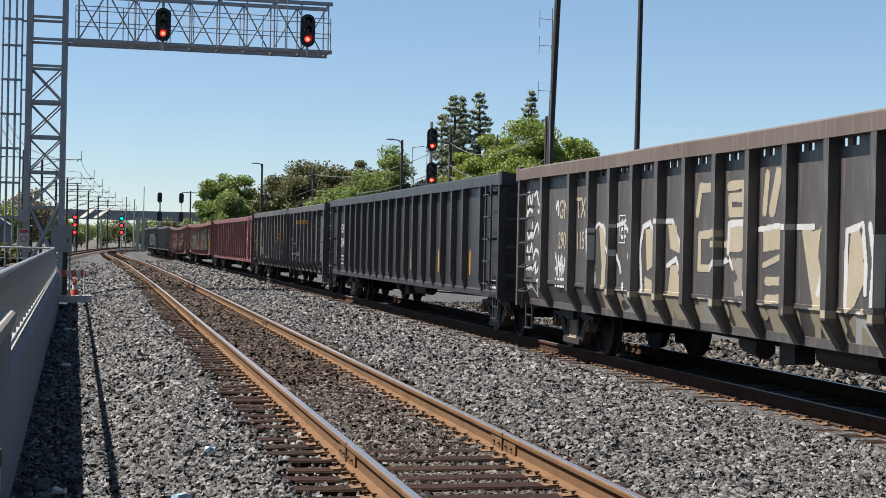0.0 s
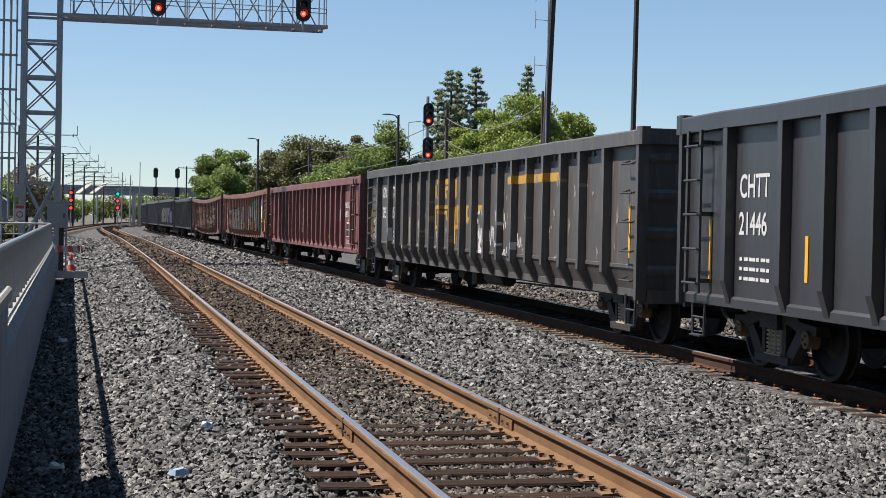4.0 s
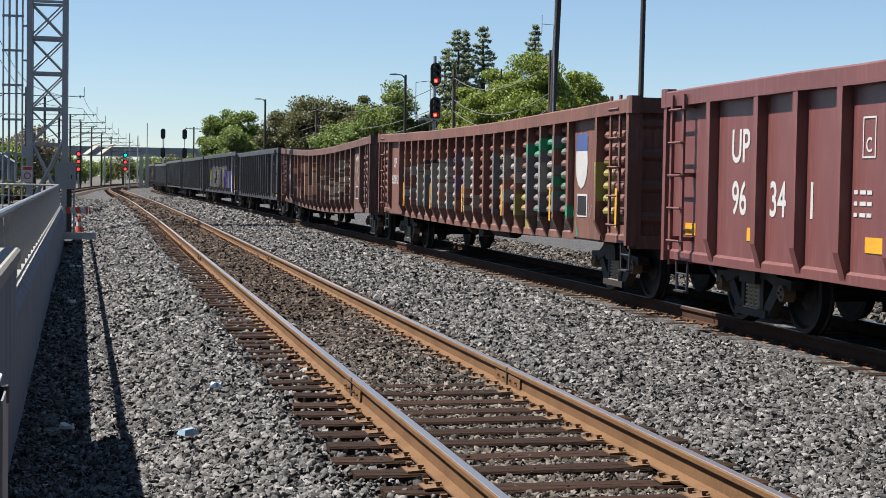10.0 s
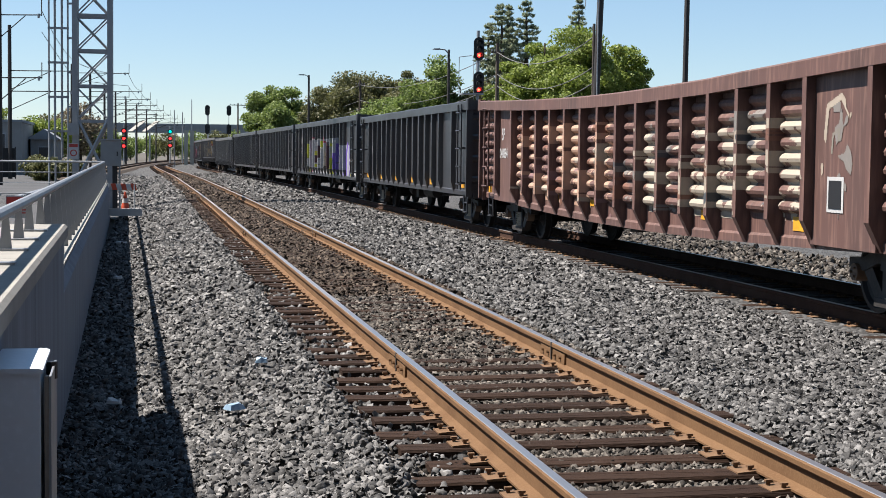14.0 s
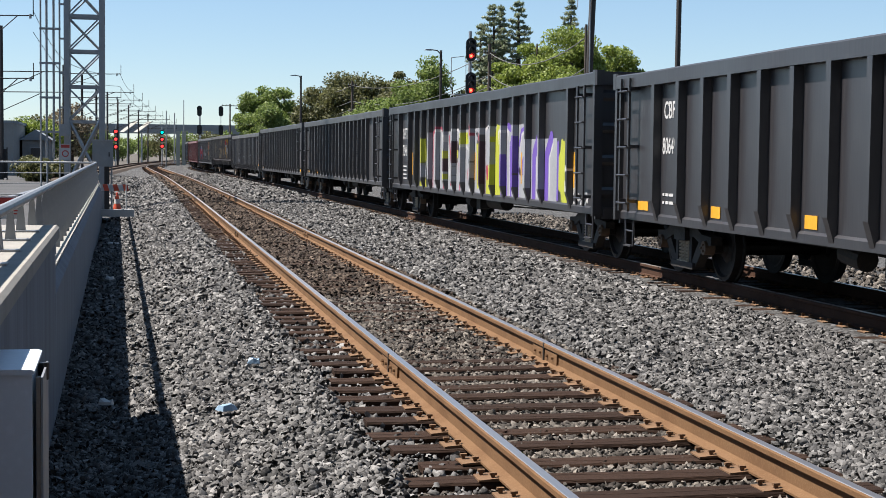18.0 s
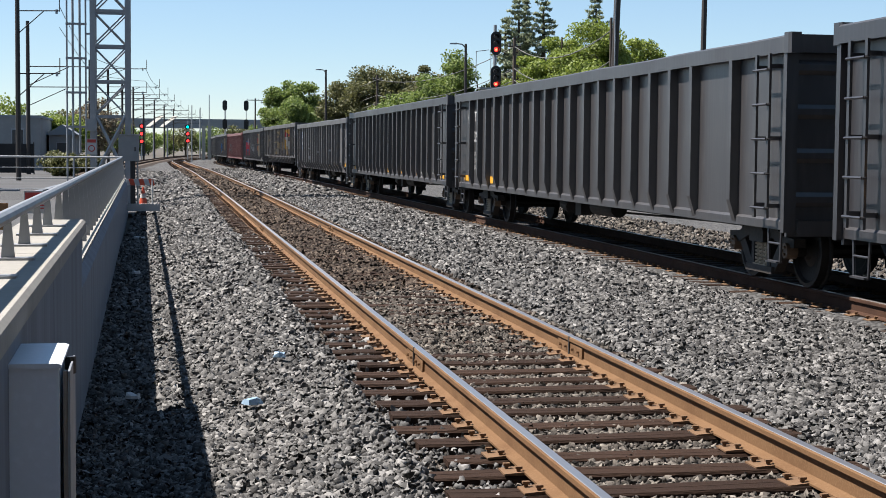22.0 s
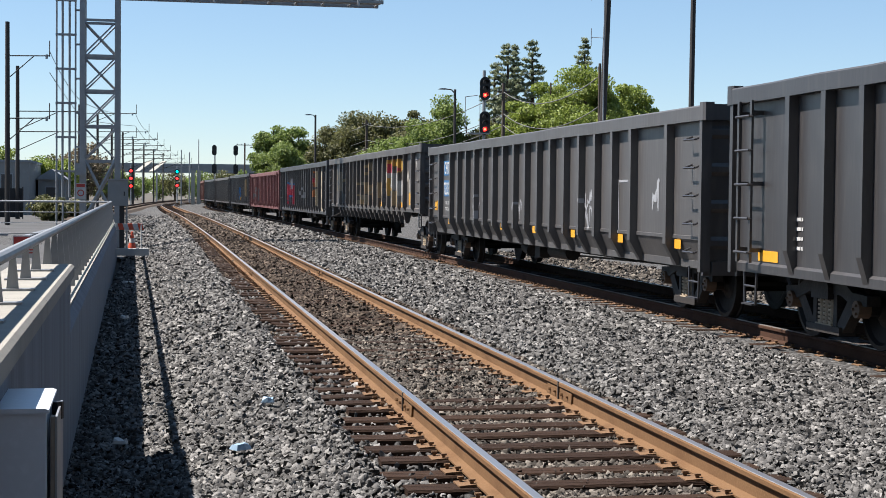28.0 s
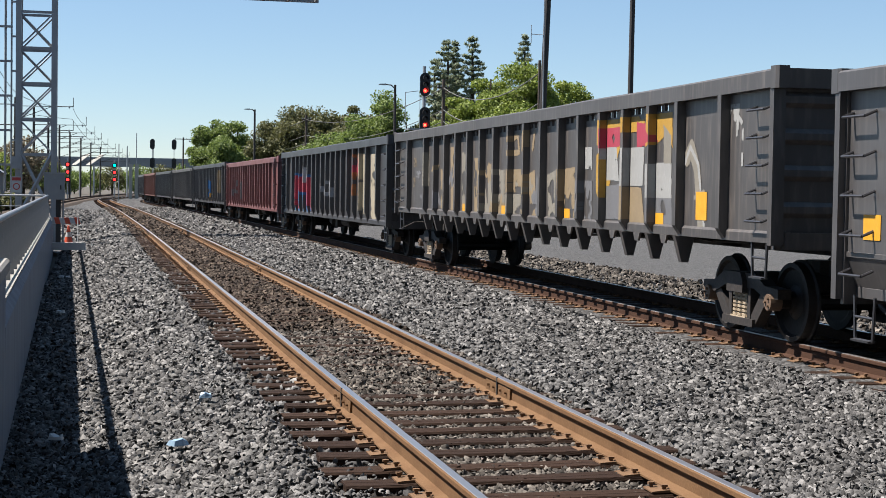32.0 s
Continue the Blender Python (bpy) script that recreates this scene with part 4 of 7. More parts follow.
def marks(car, words, u, z, size, squeeze=0.72, material=None):
    return lettering(car, words, car["half"] - u, z, size, material, squeeze=squeeze)


def small_print(car, u, z, rows=3, w=0.5, material=None):
    """Lines of data too small to read, as plain bars."""
    h = car["half"]
    for i in range(rows):
        z0 = z - i * 0.11
        fm = Form()
        a, k = 0.0, 0
        while a < w:
            b = min(w, a + 0.07 + 0.05 * ((i * 3 + k) % 3))
            fm.box(car["skin"] - 0.007, car["skin"] - 0.004, h - u - b, h - u - a, z0, z0 + 0.04)
            a, k = b + (0.022 if k % 3 else 0.05), k + 1
        tagged(part("printed_line", fm, material or M["white"], car), kind="stuff")


def stencil_box(car, u, z, letter="C"):
    """A small outlined box with one letter."""
    h, x = car["half"], car["skin"]
    for a, b, c, d in ((0, 0.26, 0, 0.018), (0, 0.26, 0.382, 0.4), (0, 0.018, 0.018, 0.382), (0.242, 0.26, 0.018, 0.382)):
        patch(car, h - u - b, h - u - a, z + c, z + d, M["white"], "stencil_edge")
    marks(car, letter, u + 0.06, z + 0.06, 0.2, 0.9)


def beside_post(car, u):
    """Moves a mark off a post that would cover it."""
    h = car["half"]
    r = min(CAR_FORM[car.name]["ribs"], key=lambda q: abs(h - q - u))
    return h - r + 0.1 if abs(h - r - u) < 0.14 else u


def yellow_squares(car, us, z=0.16, size=(0.3, 0.12)):
    h, sill = car["half"], CAR_FORM[car.name]["profile"][0][0]
    for u in us:
        u = beside_post(car, u)
        patch(car, h - u - size[0], h - u, sill + z, sill + z + size[1], M["yellow"])


def yellow_strips(car, us, z0=1.2, z1=1.75):
    h = car["half"]
    for u in us:
        u = beside_post(car, u)
        patch(car, h - u - 0.07, h - u, z0, z1, M["yellow"])


c0 = add_car(0, "weathered black gondola car with silver and white graffiti lettering", P_DUST, top=3.02, sill=0.72, style="tucked", slots=True, hat=(0.12, 0.12), end_bay=1.47, inner_bay=2.97, pitch=0.966, edge=P_TOPRUST, rungs_only=True)
rng = np.random.default_rng(3)
p = Paint(20.88, 0.75, 2.75)
p.block(4.2, 19.0, 0.74, 1.1, 2)
p.wear(rng, 0.3)
mural(p, [(2, 0, [(4.20, 1.99), (4.51, 1.99), (4.90, 1.56), (4.80, 0.69), (4.29, 0.71), (4.35, 1.43)]),
          (0, 0.03, [(4.05, 1.17), (3.94, 1.92), (4.15, 2.04), (4.41, 1.99), (4.61, 1.68)]),
          (0, 0.035, [(4.64, 1.59), (4.84, 1.71), (5.15, 1.44), (5.43, 0.83)]),
          (5, 0, [(5.22, 1.04), (5.65, 0.98), (5.77, 0.69), (5.20, 0.68)]),
          (0, 0.03, [(4.97, 2.00), (5.30, 2.04), (5.60, 1.84), (5.48, 1.56)]),
          (0, 0.04, [(6.11, 0.92), (5.97, 1.68), (6.09, 1.97), (6.35, 2.03), (6.53, 1.84), (6.53, 1.24), (6.37, 1.08)]),
          (2, 0, [(6.18, 1.31), (6.55, 1.24), (6.98, 0.65), (6.22, 0.68)])])
mural(p, [(2, 0, [(6.18, 1.95), (6.44, 1.95), (6.52, 1.46), (6.26, 1.38)]),
          (4, 0.045, [(6.61, 1.33), (6.65, 0.98)]),
          (0, 0.035, [(6.69, 2.04), (7.18, 2.04), (7.44, 1.76), (7.48, 1.62)]),
          (2, 0, [(7.02, 2.00), (7.31, 1.99), (7.48, 1.62), (7.12, 1.69)]),
          (0, 0.035, [(7.02, 1.47), (7.33, 1.56), (7.54, 1.27), (7.45, 0.98)]),
          (2, 0, [(7.14, 1.47), (7.53, 1.48), (7.85, 0.60), (7.19, 0.65), (7.04, 1.03)]),
          (2, 0.05, [(8.78, 1.88), (8.11, 1.86), (8.10, 1.46), (8.56, 1.46)]),
          (2, 0.04, [(8.55, 1.75), (9.02, 1.76)]),
          (5, 0, [(8.16, 1.08), (8.52, 1.05), (8.82, 0.61), (8.18, 0.62)])])
mural(p, [(0, 0.035, [(8.61, 0.62), (8.60, 1.36), (8.80, 1.53), (9.03, 1.58), (9.31, 1.32), (9.51, 1.13), (9.69, 1.20)]),
          (2, 0, [(9.01, 1.99), (9.46, 1.99), (9.48, 1.67), (9.03, 1.66)]),
          (0, 0.04, [(8.99, 1.66), (9.01, 1.99), (9.49, 2.00), (9.58, 1.51), (9.47, 1.19)]),
          (1, 0, [(9.10, 1.59), (9.48, 1.60), (9.57, 1.19), (9.22, 1.14)]),
          (2, 0, [(9.03, 1.01), (9.54, 1.01), (9.81, 0.62), (9.05, 0.61)]),
          (2, 0, [(9.95, 1.97), (10.47, 1.98), (10.46, 1.71), (9.97, 1.67)]),
          (0, 0.03, [(9.84, 1.92), (10.53, 1.97), (10.57, 1.71)]),
          (2, 0.035, [(9.98, 1.52), (10.49, 1.64), (10.56, 1.35)])])
mural(p, [(2, 0.05, [(10.07, 1.35), (10.51, 1.36)]),
          (2, 0.05, [(10.08, 1.15), (10.52, 1.17)]),
          (2, 0, [(10.06, 1.04), (10.60, 1.06), (10.74, 0.59), (10.09, 0.58)]),
          (2, 0, [(10.91, 1.93), (11.15, 1.93), (11.51, 1.26), (11.64, 0.63), (11.39, 0.63), (11.16, 1.25)]),
          (0, 0.03, [(10.67, 1.94), (11.20, 1.94)]),
          (2, 0, [(11.08, 1.88), (11.36, 1.92), (11.30, 1.59)]),
          (0, 0.04, [(11.41, 1.95), (11.45, 1.55), (11.31, 1.26)]),
          (4, 0.05, [(11.46, 1.39), (11.50, 1.00)]),
          (2, 0.06, [(11.08, 0.69), (11.25, 0.96)]),
          (2, 0, [(12.01, 1.92), (12.24, 1.94), (12.29, 1.40), (12.11, 1.17), (11.91, 1.05), (11.96, 1.56)])])
mural(p, [(0, 0.035, [(11.91, 1.16), (11.92, 1.89), (12.24, 1.95), (12.32, 1.56), (12.31, 1.29)]),
          (2, 0, [(11.94, 1.00), (12.28, 1.15), (12.67, 0.62), (12.00, 0.62)]),
          (0, 0.05, [(11.88, 0.61), (12.21, 1.07), (12.57, 0.61)]),
          (0, 0.04, [(12.40, 1.83), (12.61, 1.94), (12.70, 1.62), (12.65, 1.20)]),
          (2, 0.06, [(8.02, 2.13), (8.11, 2.44), (8.47, 2.43)]),
          (2, 0.055, [(8.98, 2.43), (9.41, 2.44), (9.42, 2.12), (9.03, 2.12), (9.02, 2.30), (9.38, 2.29)]),
          (2, 0.06, [(9.98, 2.12), (10.04, 2.52)]),
          (2, 0.085, [(10.18, 2.13), (10.33, 2.52)])])
bubble_letters(p, 12.9, 19.0, 0.78, 1.98, 6, (2, 1, 2), 0, rng, 0.17, 0.03)
for z in (1.0, 1.3, 1.6, 1.95, 2.3, 2.5):
    tag(p, 0.3, z, 1.1, 0.3, 0, rng, 0.03)
for z in (1.35, 1.5):
    tag(p, 2.0, z, 0.7, 0.4, 0, rng, 0.018, 18)
tag(p, 2.0, 2.35, 0.15, 0.3, 0, rng, 0.03, 6)
p.wear(rng, 0.06)
p.lay(c0, (S_WHITE, S_HAZE, S_CREAM, S_GREY, S_ORANGE, S_PALE), "silver and cream graffiti")
marks(c0, "GN", 2.16, 2.14, 0.42, 0.8, S_CREAM)
marks(c0, "TX", 3.08, 2.14, 0.44, 0.8, S_CREAM)
marks(c0, "290", 2.14, 1.66, 0.38, 0.72, S_CREAM)
marks(c0, "115", 3.1, 1.66, 0.38, 0.72, S_CREAM)
small_print(c0, 2.0, 1.15, 2)
stencil_box(c0, 5.1, 1.75)
small_print(c0, 5.2, 2.05, 3, 0.2)
c1 = add_car(1, "clean black gondola car with yellow reflector strips", P_BLACK, top=3.0, sill=0.76)
yellow_strips(c1, (0.8,), 1.0, 1.75)
yellow_strips(c1, (3.36, 6.35, 9.32, 12.3, 15.3, 18.2), 1.1, 1.58)
marks(c1, "CHTT", 1.66, 2.0, 0.37, 0.82)
marks(c1, "21446", 1.66, 1.58, 0.36, 0.84)
small_print(c1, 1.7, 1.28, 3, 0.8)
small_print(c1, 19.9, 1.0, 2, 0.4)
c2 = add_car(2, "weathered grey-black gondola car with yellow and white graffiti", P_DUST, top=2.95, sill=0.7, style="tucked", slots=True, hat=(0.12, 0.12), end_bay=1.47, inner_bay=2.97, pitch=0.966, rungs_only=True)
rng = np.random.default_rng(5)
p = Paint(21.03, 0.72, 2.7)
mural(p, [(0, 0.055, [(8.01, 2.19), (7.99, 2.50), (8.43, 2.50)]),
          (0, 0.055, [(8.94, 2.48), (9.35, 2.48), (9.33, 2.19), (8.96, 2.19), (8.95, 2.34), (9.29, 2.33)]),
          (0, 0.06, [(9.90, 2.17), (9.88, 2.52), (10.28, 2.51), (10.32, 2.18)]),
          (0, 0.04, [(8.04, 1.49), (7.99, 1.95), (9.35, 1.95)]),
          (0, 0.04, [(8.03, 1.52), (8.47, 1.53)]),
          (0, 0.04, [(8.45, 1.84), (9.10, 1.84), (9.08, 1.71), (9.36, 1.72)]),
          (0, 0.06, [(10.07, 1.68), (10.03, 1.93), (10.36, 1.94), (10.38, 1.70), (10.07, 1.68)]),
          (0, 0.06, [(10.88, 1.68), (10.87, 1.92), (11.22, 1.93), (11.23, 1.69), (10.88, 1.68)])])
mural(p, [(0, 0.06, [(11.83, 1.61), (11.84, 1.92), (12.24, 1.93), (12.27, 1.62)]),
          (0, 0.04, [(9.94, 1.55), (10.36, 1.55)]),
          (2, 0, [(5.16, 1.74), (5.64, 1.76), (5.73, 1.07), (5.22, 1.10)]),
          (2, 0.04, [(4.67, 1.81), (4.74, 1.17)]),
          (2, 0, [(4.70, 1.10), (4.99, 1.08), (5.14, 0.94), (4.76, 0.94)]),
          (2, 0, [(6.13, 1.67), (6.47, 1.69), (6.55, 1.06), (6.21, 1.07)]),
          (0, 0.05, [(6.39, 1.63), (6.44, 1.18)]),
          (2, 0, [(5.27, 1.06), (5.64, 1.02), (5.97, 0.75), (5.52, 0.77)]),
          (3, 0, [(6.12, 1.13), (6.50, 1.14), (6.51, 0.97), (6.13, 0.95)])])
mural(p, [(1, 0.02, [(8.11, 1.22), (8.13, 1.41), (8.30, 1.44), (8.24, 1.31), (8.42, 1.23), (8.47, 1.42)]),
          (1, 0.07, [(11.89, 1.40), (11.82, 1.77), (12.00, 1.84), (12.09, 1.73), (12.09, 1.47), (12.24, 1.46), (12.24, 1.77)]),
          (1, 0.07, [(11.92, 1.19), (12.02, 1.36), (12.31, 1.38), (12.38, 1.21), (12.19, 1.09), (11.97, 1.11)]),
          (1, 0.03, [(2.86, 2.38), (2.85, 2.03), (2.98, 1.51), (3.06, 1.08)])])
p.stroke([(14.0, 2.4), (17.4, 2.4)], 0.07, 0)
for u, z in ((12.7, 1.4), (13.3, 1.1), (13.2, 1.7), (0.45, 1.25), (0.5, 1.5), (0.6, 1.75), (0.8, 2.1), (14.6, 1.3)):
    tag(p, u, z, 0.7, 0.36, 1, rng, 0.017, 18)
for i in range(90):
    p.blob(rng.uniform(6, 20), rng.uniform(0.9, 2.4), 0.02 + 0.05 * rng.random(), 0.03 + 0.08 * rng.random(), 3, rng, 0.8)
p.wear(rng, 0.1)
p.lay(c2, (S_YELLOW, S_WHITE, S_CREAM, S_HAZE), "yellow, cream and white graffiti")
marks(c2, "GN", 1.72, 2.22, 0.38, 0.9)
marks(c2, "TX", 2.98, 2.22, 0.38, 0.9)
marks(c2, "295", 1.74, 1.72, 0.38, 0.85)
marks(c2, "158", 2.98, 1.72, 0.38, 0.85)
small_print(c2, 3.2, 1.35, 3, 0.4)
stencil_box(c2, 4.35, 1.85)
yellow_strips(c2, (0.12, 9.85, 20.4), 1.2, 1.95)
c3 = add_car(3, "oxide-red gondola car with cream graffiti and white lettering", P_MAROON, top=2.86, sill=0.74, pitch=1.0, end_bay=1.52, inner_bay=2.9, hat=(0.12, 0.115))
rng = np.random.default_rng(7)
p = Paint(21.0, 0.78, 2.6)
mural(p, [(0, 0, [(10.08, 2.41), (10.51, 2.45), (10.65, 1.76), (10.68, 0.86), (10.29, 0.80), (10.15, 1.43)]),
          (1, 0.035, [(10.28, 0.91), (10.18, 1.43), (10.34, 1.63), (10.21, 2.09), (10.26, 2.36), (10.52, 2.40)]),
          (1, 0.04, [(10.52, 2.28), (10.35, 1.96), (10.50, 1.62), (10.59, 1.31), (10.45, 0.98)]),
          (1, 0.03, [(10.17, 1.56), (10.54, 1.56)]),
          (0, 0, [(11.07, 2.47), (11.54, 2.49), (11.64, 1.95), (11.65, 0.79), (11.19, 0.63)]),
          (1, 0.04, [(11.17, 2.39), (11.52, 2.40), (11.55, 1.95), (11.36, 1.77), (11.60, 1.58), (11.60, 1.15), (11.39, 0.83), (11.25, 0.66)]),
          (1, 0.035, [(11.18, 1.83), (11.18, 1.33), (11.40, 1.08)])])
mural(p, [(1, 0.03, [(11.29, 2.32), (11.32, 1.95)]),
          (4, 0, [(11.21, 1.76), (11.36, 1.77), (11.39, 1.33), (11.24, 1.33)]),
          (0, 0, [(12.08, 2.41), (12.57, 2.46), (12.72, 1.77), (12.69, 0.91), (12.22, 0.94)]),
          (1, 0.045, [(12.16, 2.36), (12.28, 1.77), (12.21, 1.18)]),
          (1, 0.035, [(12.19, 2.40), (12.39, 2.44), (12.28, 2.12), (12.36, 1.71), (12.58, 1.48), (12.74, 1.42)]),
          (1, 0.06, [(12.50, 2.00), (12.52, 1.84)]),
          (1, 0.05, [(12.29, 1.12), (12.55, 1.15), (12.60, 0.84), (12.83, 0.73)]),
          (0, 0.06, [(12.60, 1.13), (12.77, 0.82)])])
mural(p, [(0, 0, [(13.08, 2.20), (13.28, 2.04), (13.55, 2.11), (13.64, 1.77), (13.66, 0.96), (13.47, 0.79), (13.23, 0.88), (13.15, 1.49)]),
          (1, 0.04, [(13.10, 2.27), (13.23, 1.99), (13.34, 1.71), (13.33, 1.27), (13.25, 0.99), (13.42, 0.84), (13.67, 0.91)]),
          (1, 0.04, [(13.34, 2.10), (13.29, 1.88), (13.46, 1.77), (13.61, 1.82)]),
          (1, 0.035, [(13.40, 1.60), (13.60, 1.66), (13.59, 1.39), (13.42, 1.17)]),
          (0, 0.05, [(9.42, 2.38), (9.49, 1.97)]),
          (1, 0.03, [(9.55, 1.01), (9.64, 0.74)])])
mural(p, [(2, 0.018, [(7.20, 1.68), (7.42, 1.76), (7.48, 1.53), (7.26, 1.44), (7.46, 1.23), (7.31, 1.37), (7.51, 1.15)]),
          (2, 0.016, [(7.46, 1.15), (7.44, 0.84), (7.35, 0.92)])])
p.wear(rng, 0.05)
for z in (1.35, 1.5, 1.62, 1.75, 1.9):
    tag(p, 9.0, z, 0.48, 0.3, 2, rng, 0.024, 12)
p.stroke([(14.3, 1.1), (14.3, 2.05), (14.75, 2.0), (14.75, 1.05), (14.3, 1.1)], 0.016, 2)
p.stroke([(14.4, 1.3), (14.45, 1.75), (14.6, 1.8), (14.55, 1.5), (14.7, 1.3)], 0.016, 2)
p.lay(c3, (S_TAN, S_SLATE, S_WHITE, S_TEAL, S_SAND), "cream and black graffiti")
marks(c3, "96", 2.04, 1.34, 0.54, 0.8)
marks(c3, "34", 3.08, 1.34, 0.54, 0.8)
marks(c3, "1", 4.02, 1.34, 0.54, 0.8)
marks(c3, "UP", 2.0, 1.94, 0.54, 0.8)
marks(c3, "BUILDING", 18.08, 1.98, 0.25, 0.6)
marks(c3, "AMERICA", 18.08, 1.72, 0.25, 0.6)
marks(c3, "G-110-006", 18.35, 0.95, 0.17)
shield = Form().prism([(0.3, 0.45), (0.3, 0.62), (0.15, 0.68), (0.0, 0.63), (-0.15, 0.68), (-0.3, 0.62), (-0.3, 0.45)], "x", -0.009, -0.003)
part("emblem", shield, spray("emblem_blue", (0.0259, 0.0432, 0.173)), c3, "blue upper field of a shield emblem", at=(c3["skin"], c3["half"] - 17.4, 1.52))
for i in range(7):
    y = -0.26 + i * 0.087
    lowz = -0.05 + 0.12 * abs(i - 3) / 3
    part("emblem_stripe", Form().box(-0.009, -0.003, y - 0.04, y + 0.04, lowz, 0.445), M["white"] if i % 2 == 0 else S_RED, c3, at=(c3["skin"], c3["half"] - 17.4, 1.52))
for u, z, w, hh in ((18.35, 1.15, 0.42, 0.42),):
    patch(c3, c3["half"] - u - w, c3["half"] - u, z, z + hh, M["white"], "data_plate")
    for q in (0, 1):
        patch(c3, c3["half"] - u - w + 0.03, c3["half"] - u - 0.03, z + 0.03 + q * 0.19, z + 0.19 + q * 0.19, S_BLACK, "data_panel", x=c3["skin"] - 0.006)
yellow_squares(c3, (0.6, 2.5, 5.3, 8.05, 11.4, 14.7, 19.0), 0.3, (0.34, 0.15))
for u in (5.05, 5.9, 18.6):
    small_print(c3, u, 1.6, 3, 0.36)
stencil_box(c3, 5.2, 1.95)
c4 = add_car(4, "rusty red gondola car with ribbed side panels and green graffiti", P_RUST, top=2.85, sill=0.86, pitch=0.78, end_bay=1.42, inner_bay=2.9, style="corrugated", hat=(0.1, 0.18), sag=0.09)
rng = np.random.default_rng(9)
p = Paint(19.76, 0.88, 2.6)
mural(p, [(0, 0, [(2.98, 1.98), (6.56, 2.19), (6.78, 1.48), (5.67, 1.32), (3.08, 1.18)]),
          (0, 0, [(6.56, 2.19), (10.43, 2.25), (10.50, 1.04), (6.82, 0.87)]),
          (0, 0, [(3.15, 0.86), (5.68, 1.11), (10.49, 1.15), (10.53, 0.61), (6.84, 0.42), (3.41, 0.71)]),
          (3, 0, [(2.88, 1.98), (3.18, 1.98), (3.20, 1.67), (2.90, 1.67)]),
          (5, 0, [(2.90, 1.59), (3.21, 1.59), (3.23, 1.30), (2.92, 1.29)]),
          (1, 0, [(3.84, 2.22), (4.03, 2.22), (4.12, 0.74), (3.94, 0.74)]),
          (1, 0, [(4.71, 2.13), (4.88, 2.12), (4.93, 1.23), (4.76, 1.23)]),
          (5, 0, [(5.10, 1.29), (5.51, 1.30), (5.52, 1.10), (5.11, 1.09)])])
mural(p, [(5, 0, [(5.99, 1.75), (6.14, 1.75), (6.17, 1.33), (6.02, 1.33)]),
          (1, 0, [(6.07, 1.12), (6.62, 1.14), (6.64, 0.86), (6.09, 0.84)]),
          (5, 0, [(7.06, 1.49), (7.36, 1.49), (7.39, 1.08), (7.08, 1.07)]),
          (6, 0, [(3.33, 2.07), (3.62, 2.07), (3.64, 1.67), (3.35, 1.67)]),
          (6, 0, [(4.95, 2.27), (5.16, 2.27), (5.20, 1.68), (4.99, 1.68)]),
          (6, 0, [(7.80, 2.16), (8.11, 2.16), (8.14, 1.75), (7.83, 1.75)]),
          (6, 0, [(9.35, 2.16), (9.61, 2.16), (9.64, 1.70), (9.38, 1.70)]),
          (5, 0, [(8.57, 1.51), (8.88, 1.51), (8.91, 1.09), (8.59, 1.08)])])
mural(p, [(5, 0, [(9.75, 1.53), (10.12, 1.53), (10.14, 1.18), (9.77, 1.17)]),
          (1, 0, [(9.72, 1.70), (10.11, 1.70), (10.12, 1.53), (9.73, 1.53)]),
          (4, 0, [(8.85, 2.00), (8.93, 1.99), (8.99, 1.09), (8.91, 1.09)]),
          (7, 0.04, [(5.62, 2.14), (6.74, 2.17), (7.74, 2.10), (8.35, 2.18), (9.33, 2.20)]),
          (4, 0, [(6.57, 2.03), (6.74, 2.02), (6.82, 0.87), (6.64, 0.86)]),
          (3, 0, [(9.82, 1.98), (10.09, 1.98), (10.11, 1.70), (9.84, 1.70)]),
          (4, 0.05, [(8.13, 0.93), (9.00, 0.85), (10.03, 1.02)])])
mural(p, [(0, 0, [(4.53, 2.09), (10.71, 2.20), (10.82, 0.60), (4.63, 0.71)]),
          (5, 0, [(9.13, 1.50), (9.37, 1.51), (9.40, 1.06), (9.16, 1.05)]),
          (6, 0, [(9.07, 2.32), (9.38, 2.31), (9.43, 1.51), (9.13, 1.50)]),
          (4, 0, [(5.63, 1.88), (6.26, 1.87), (6.33, 0.87), (5.70, 0.85)]),
          (4, 0, [(11.70, 2.26), (16.46, 2.48), (16.57, 0.75), (11.80, 0.73)]),
          (0, 0, [(12.93, 2.23), (13.32, 2.22), (13.40, 1.02), (13.01, 1.01)]),
          (0, 0, [(13.70, 2.29), (14.11, 2.28), (14.16, 1.56), (13.75, 1.55)]),
          (4, 0, [(14.63, 1.99), (14.97, 1.98), (15.02, 1.22), (14.68, 1.21)])])
mural(p, [(0, 0, [(15.33, 2.05), (15.74, 2.04), (15.77, 1.57), (15.36, 1.57)]),
          (7, 0, [(13.65, 1.18), (16.53, 1.26), (16.57, 0.69), (13.69, 0.52)]),
          (2, 0, [(12.42, 2.36), (12.60, 2.36), (12.62, 2.07), (12.44, 2.07)]),
          (2, 0, [(13.93, 2.50), (14.10, 2.50), (14.12, 2.05), (13.96, 2.05)]),
          (2, 0, [(14.53, 2.37), (14.95, 2.36), (14.96, 2.19), (14.54, 2.20)]),
          (2, 0, [(14.68, 1.31), (15.12, 1.32), (15.14, 1.09), (14.69, 1.07)]),
          (2, 0, [(15.34, 2.45), (15.68, 2.44), (15.70, 2.23), (15.35, 2.23)])])
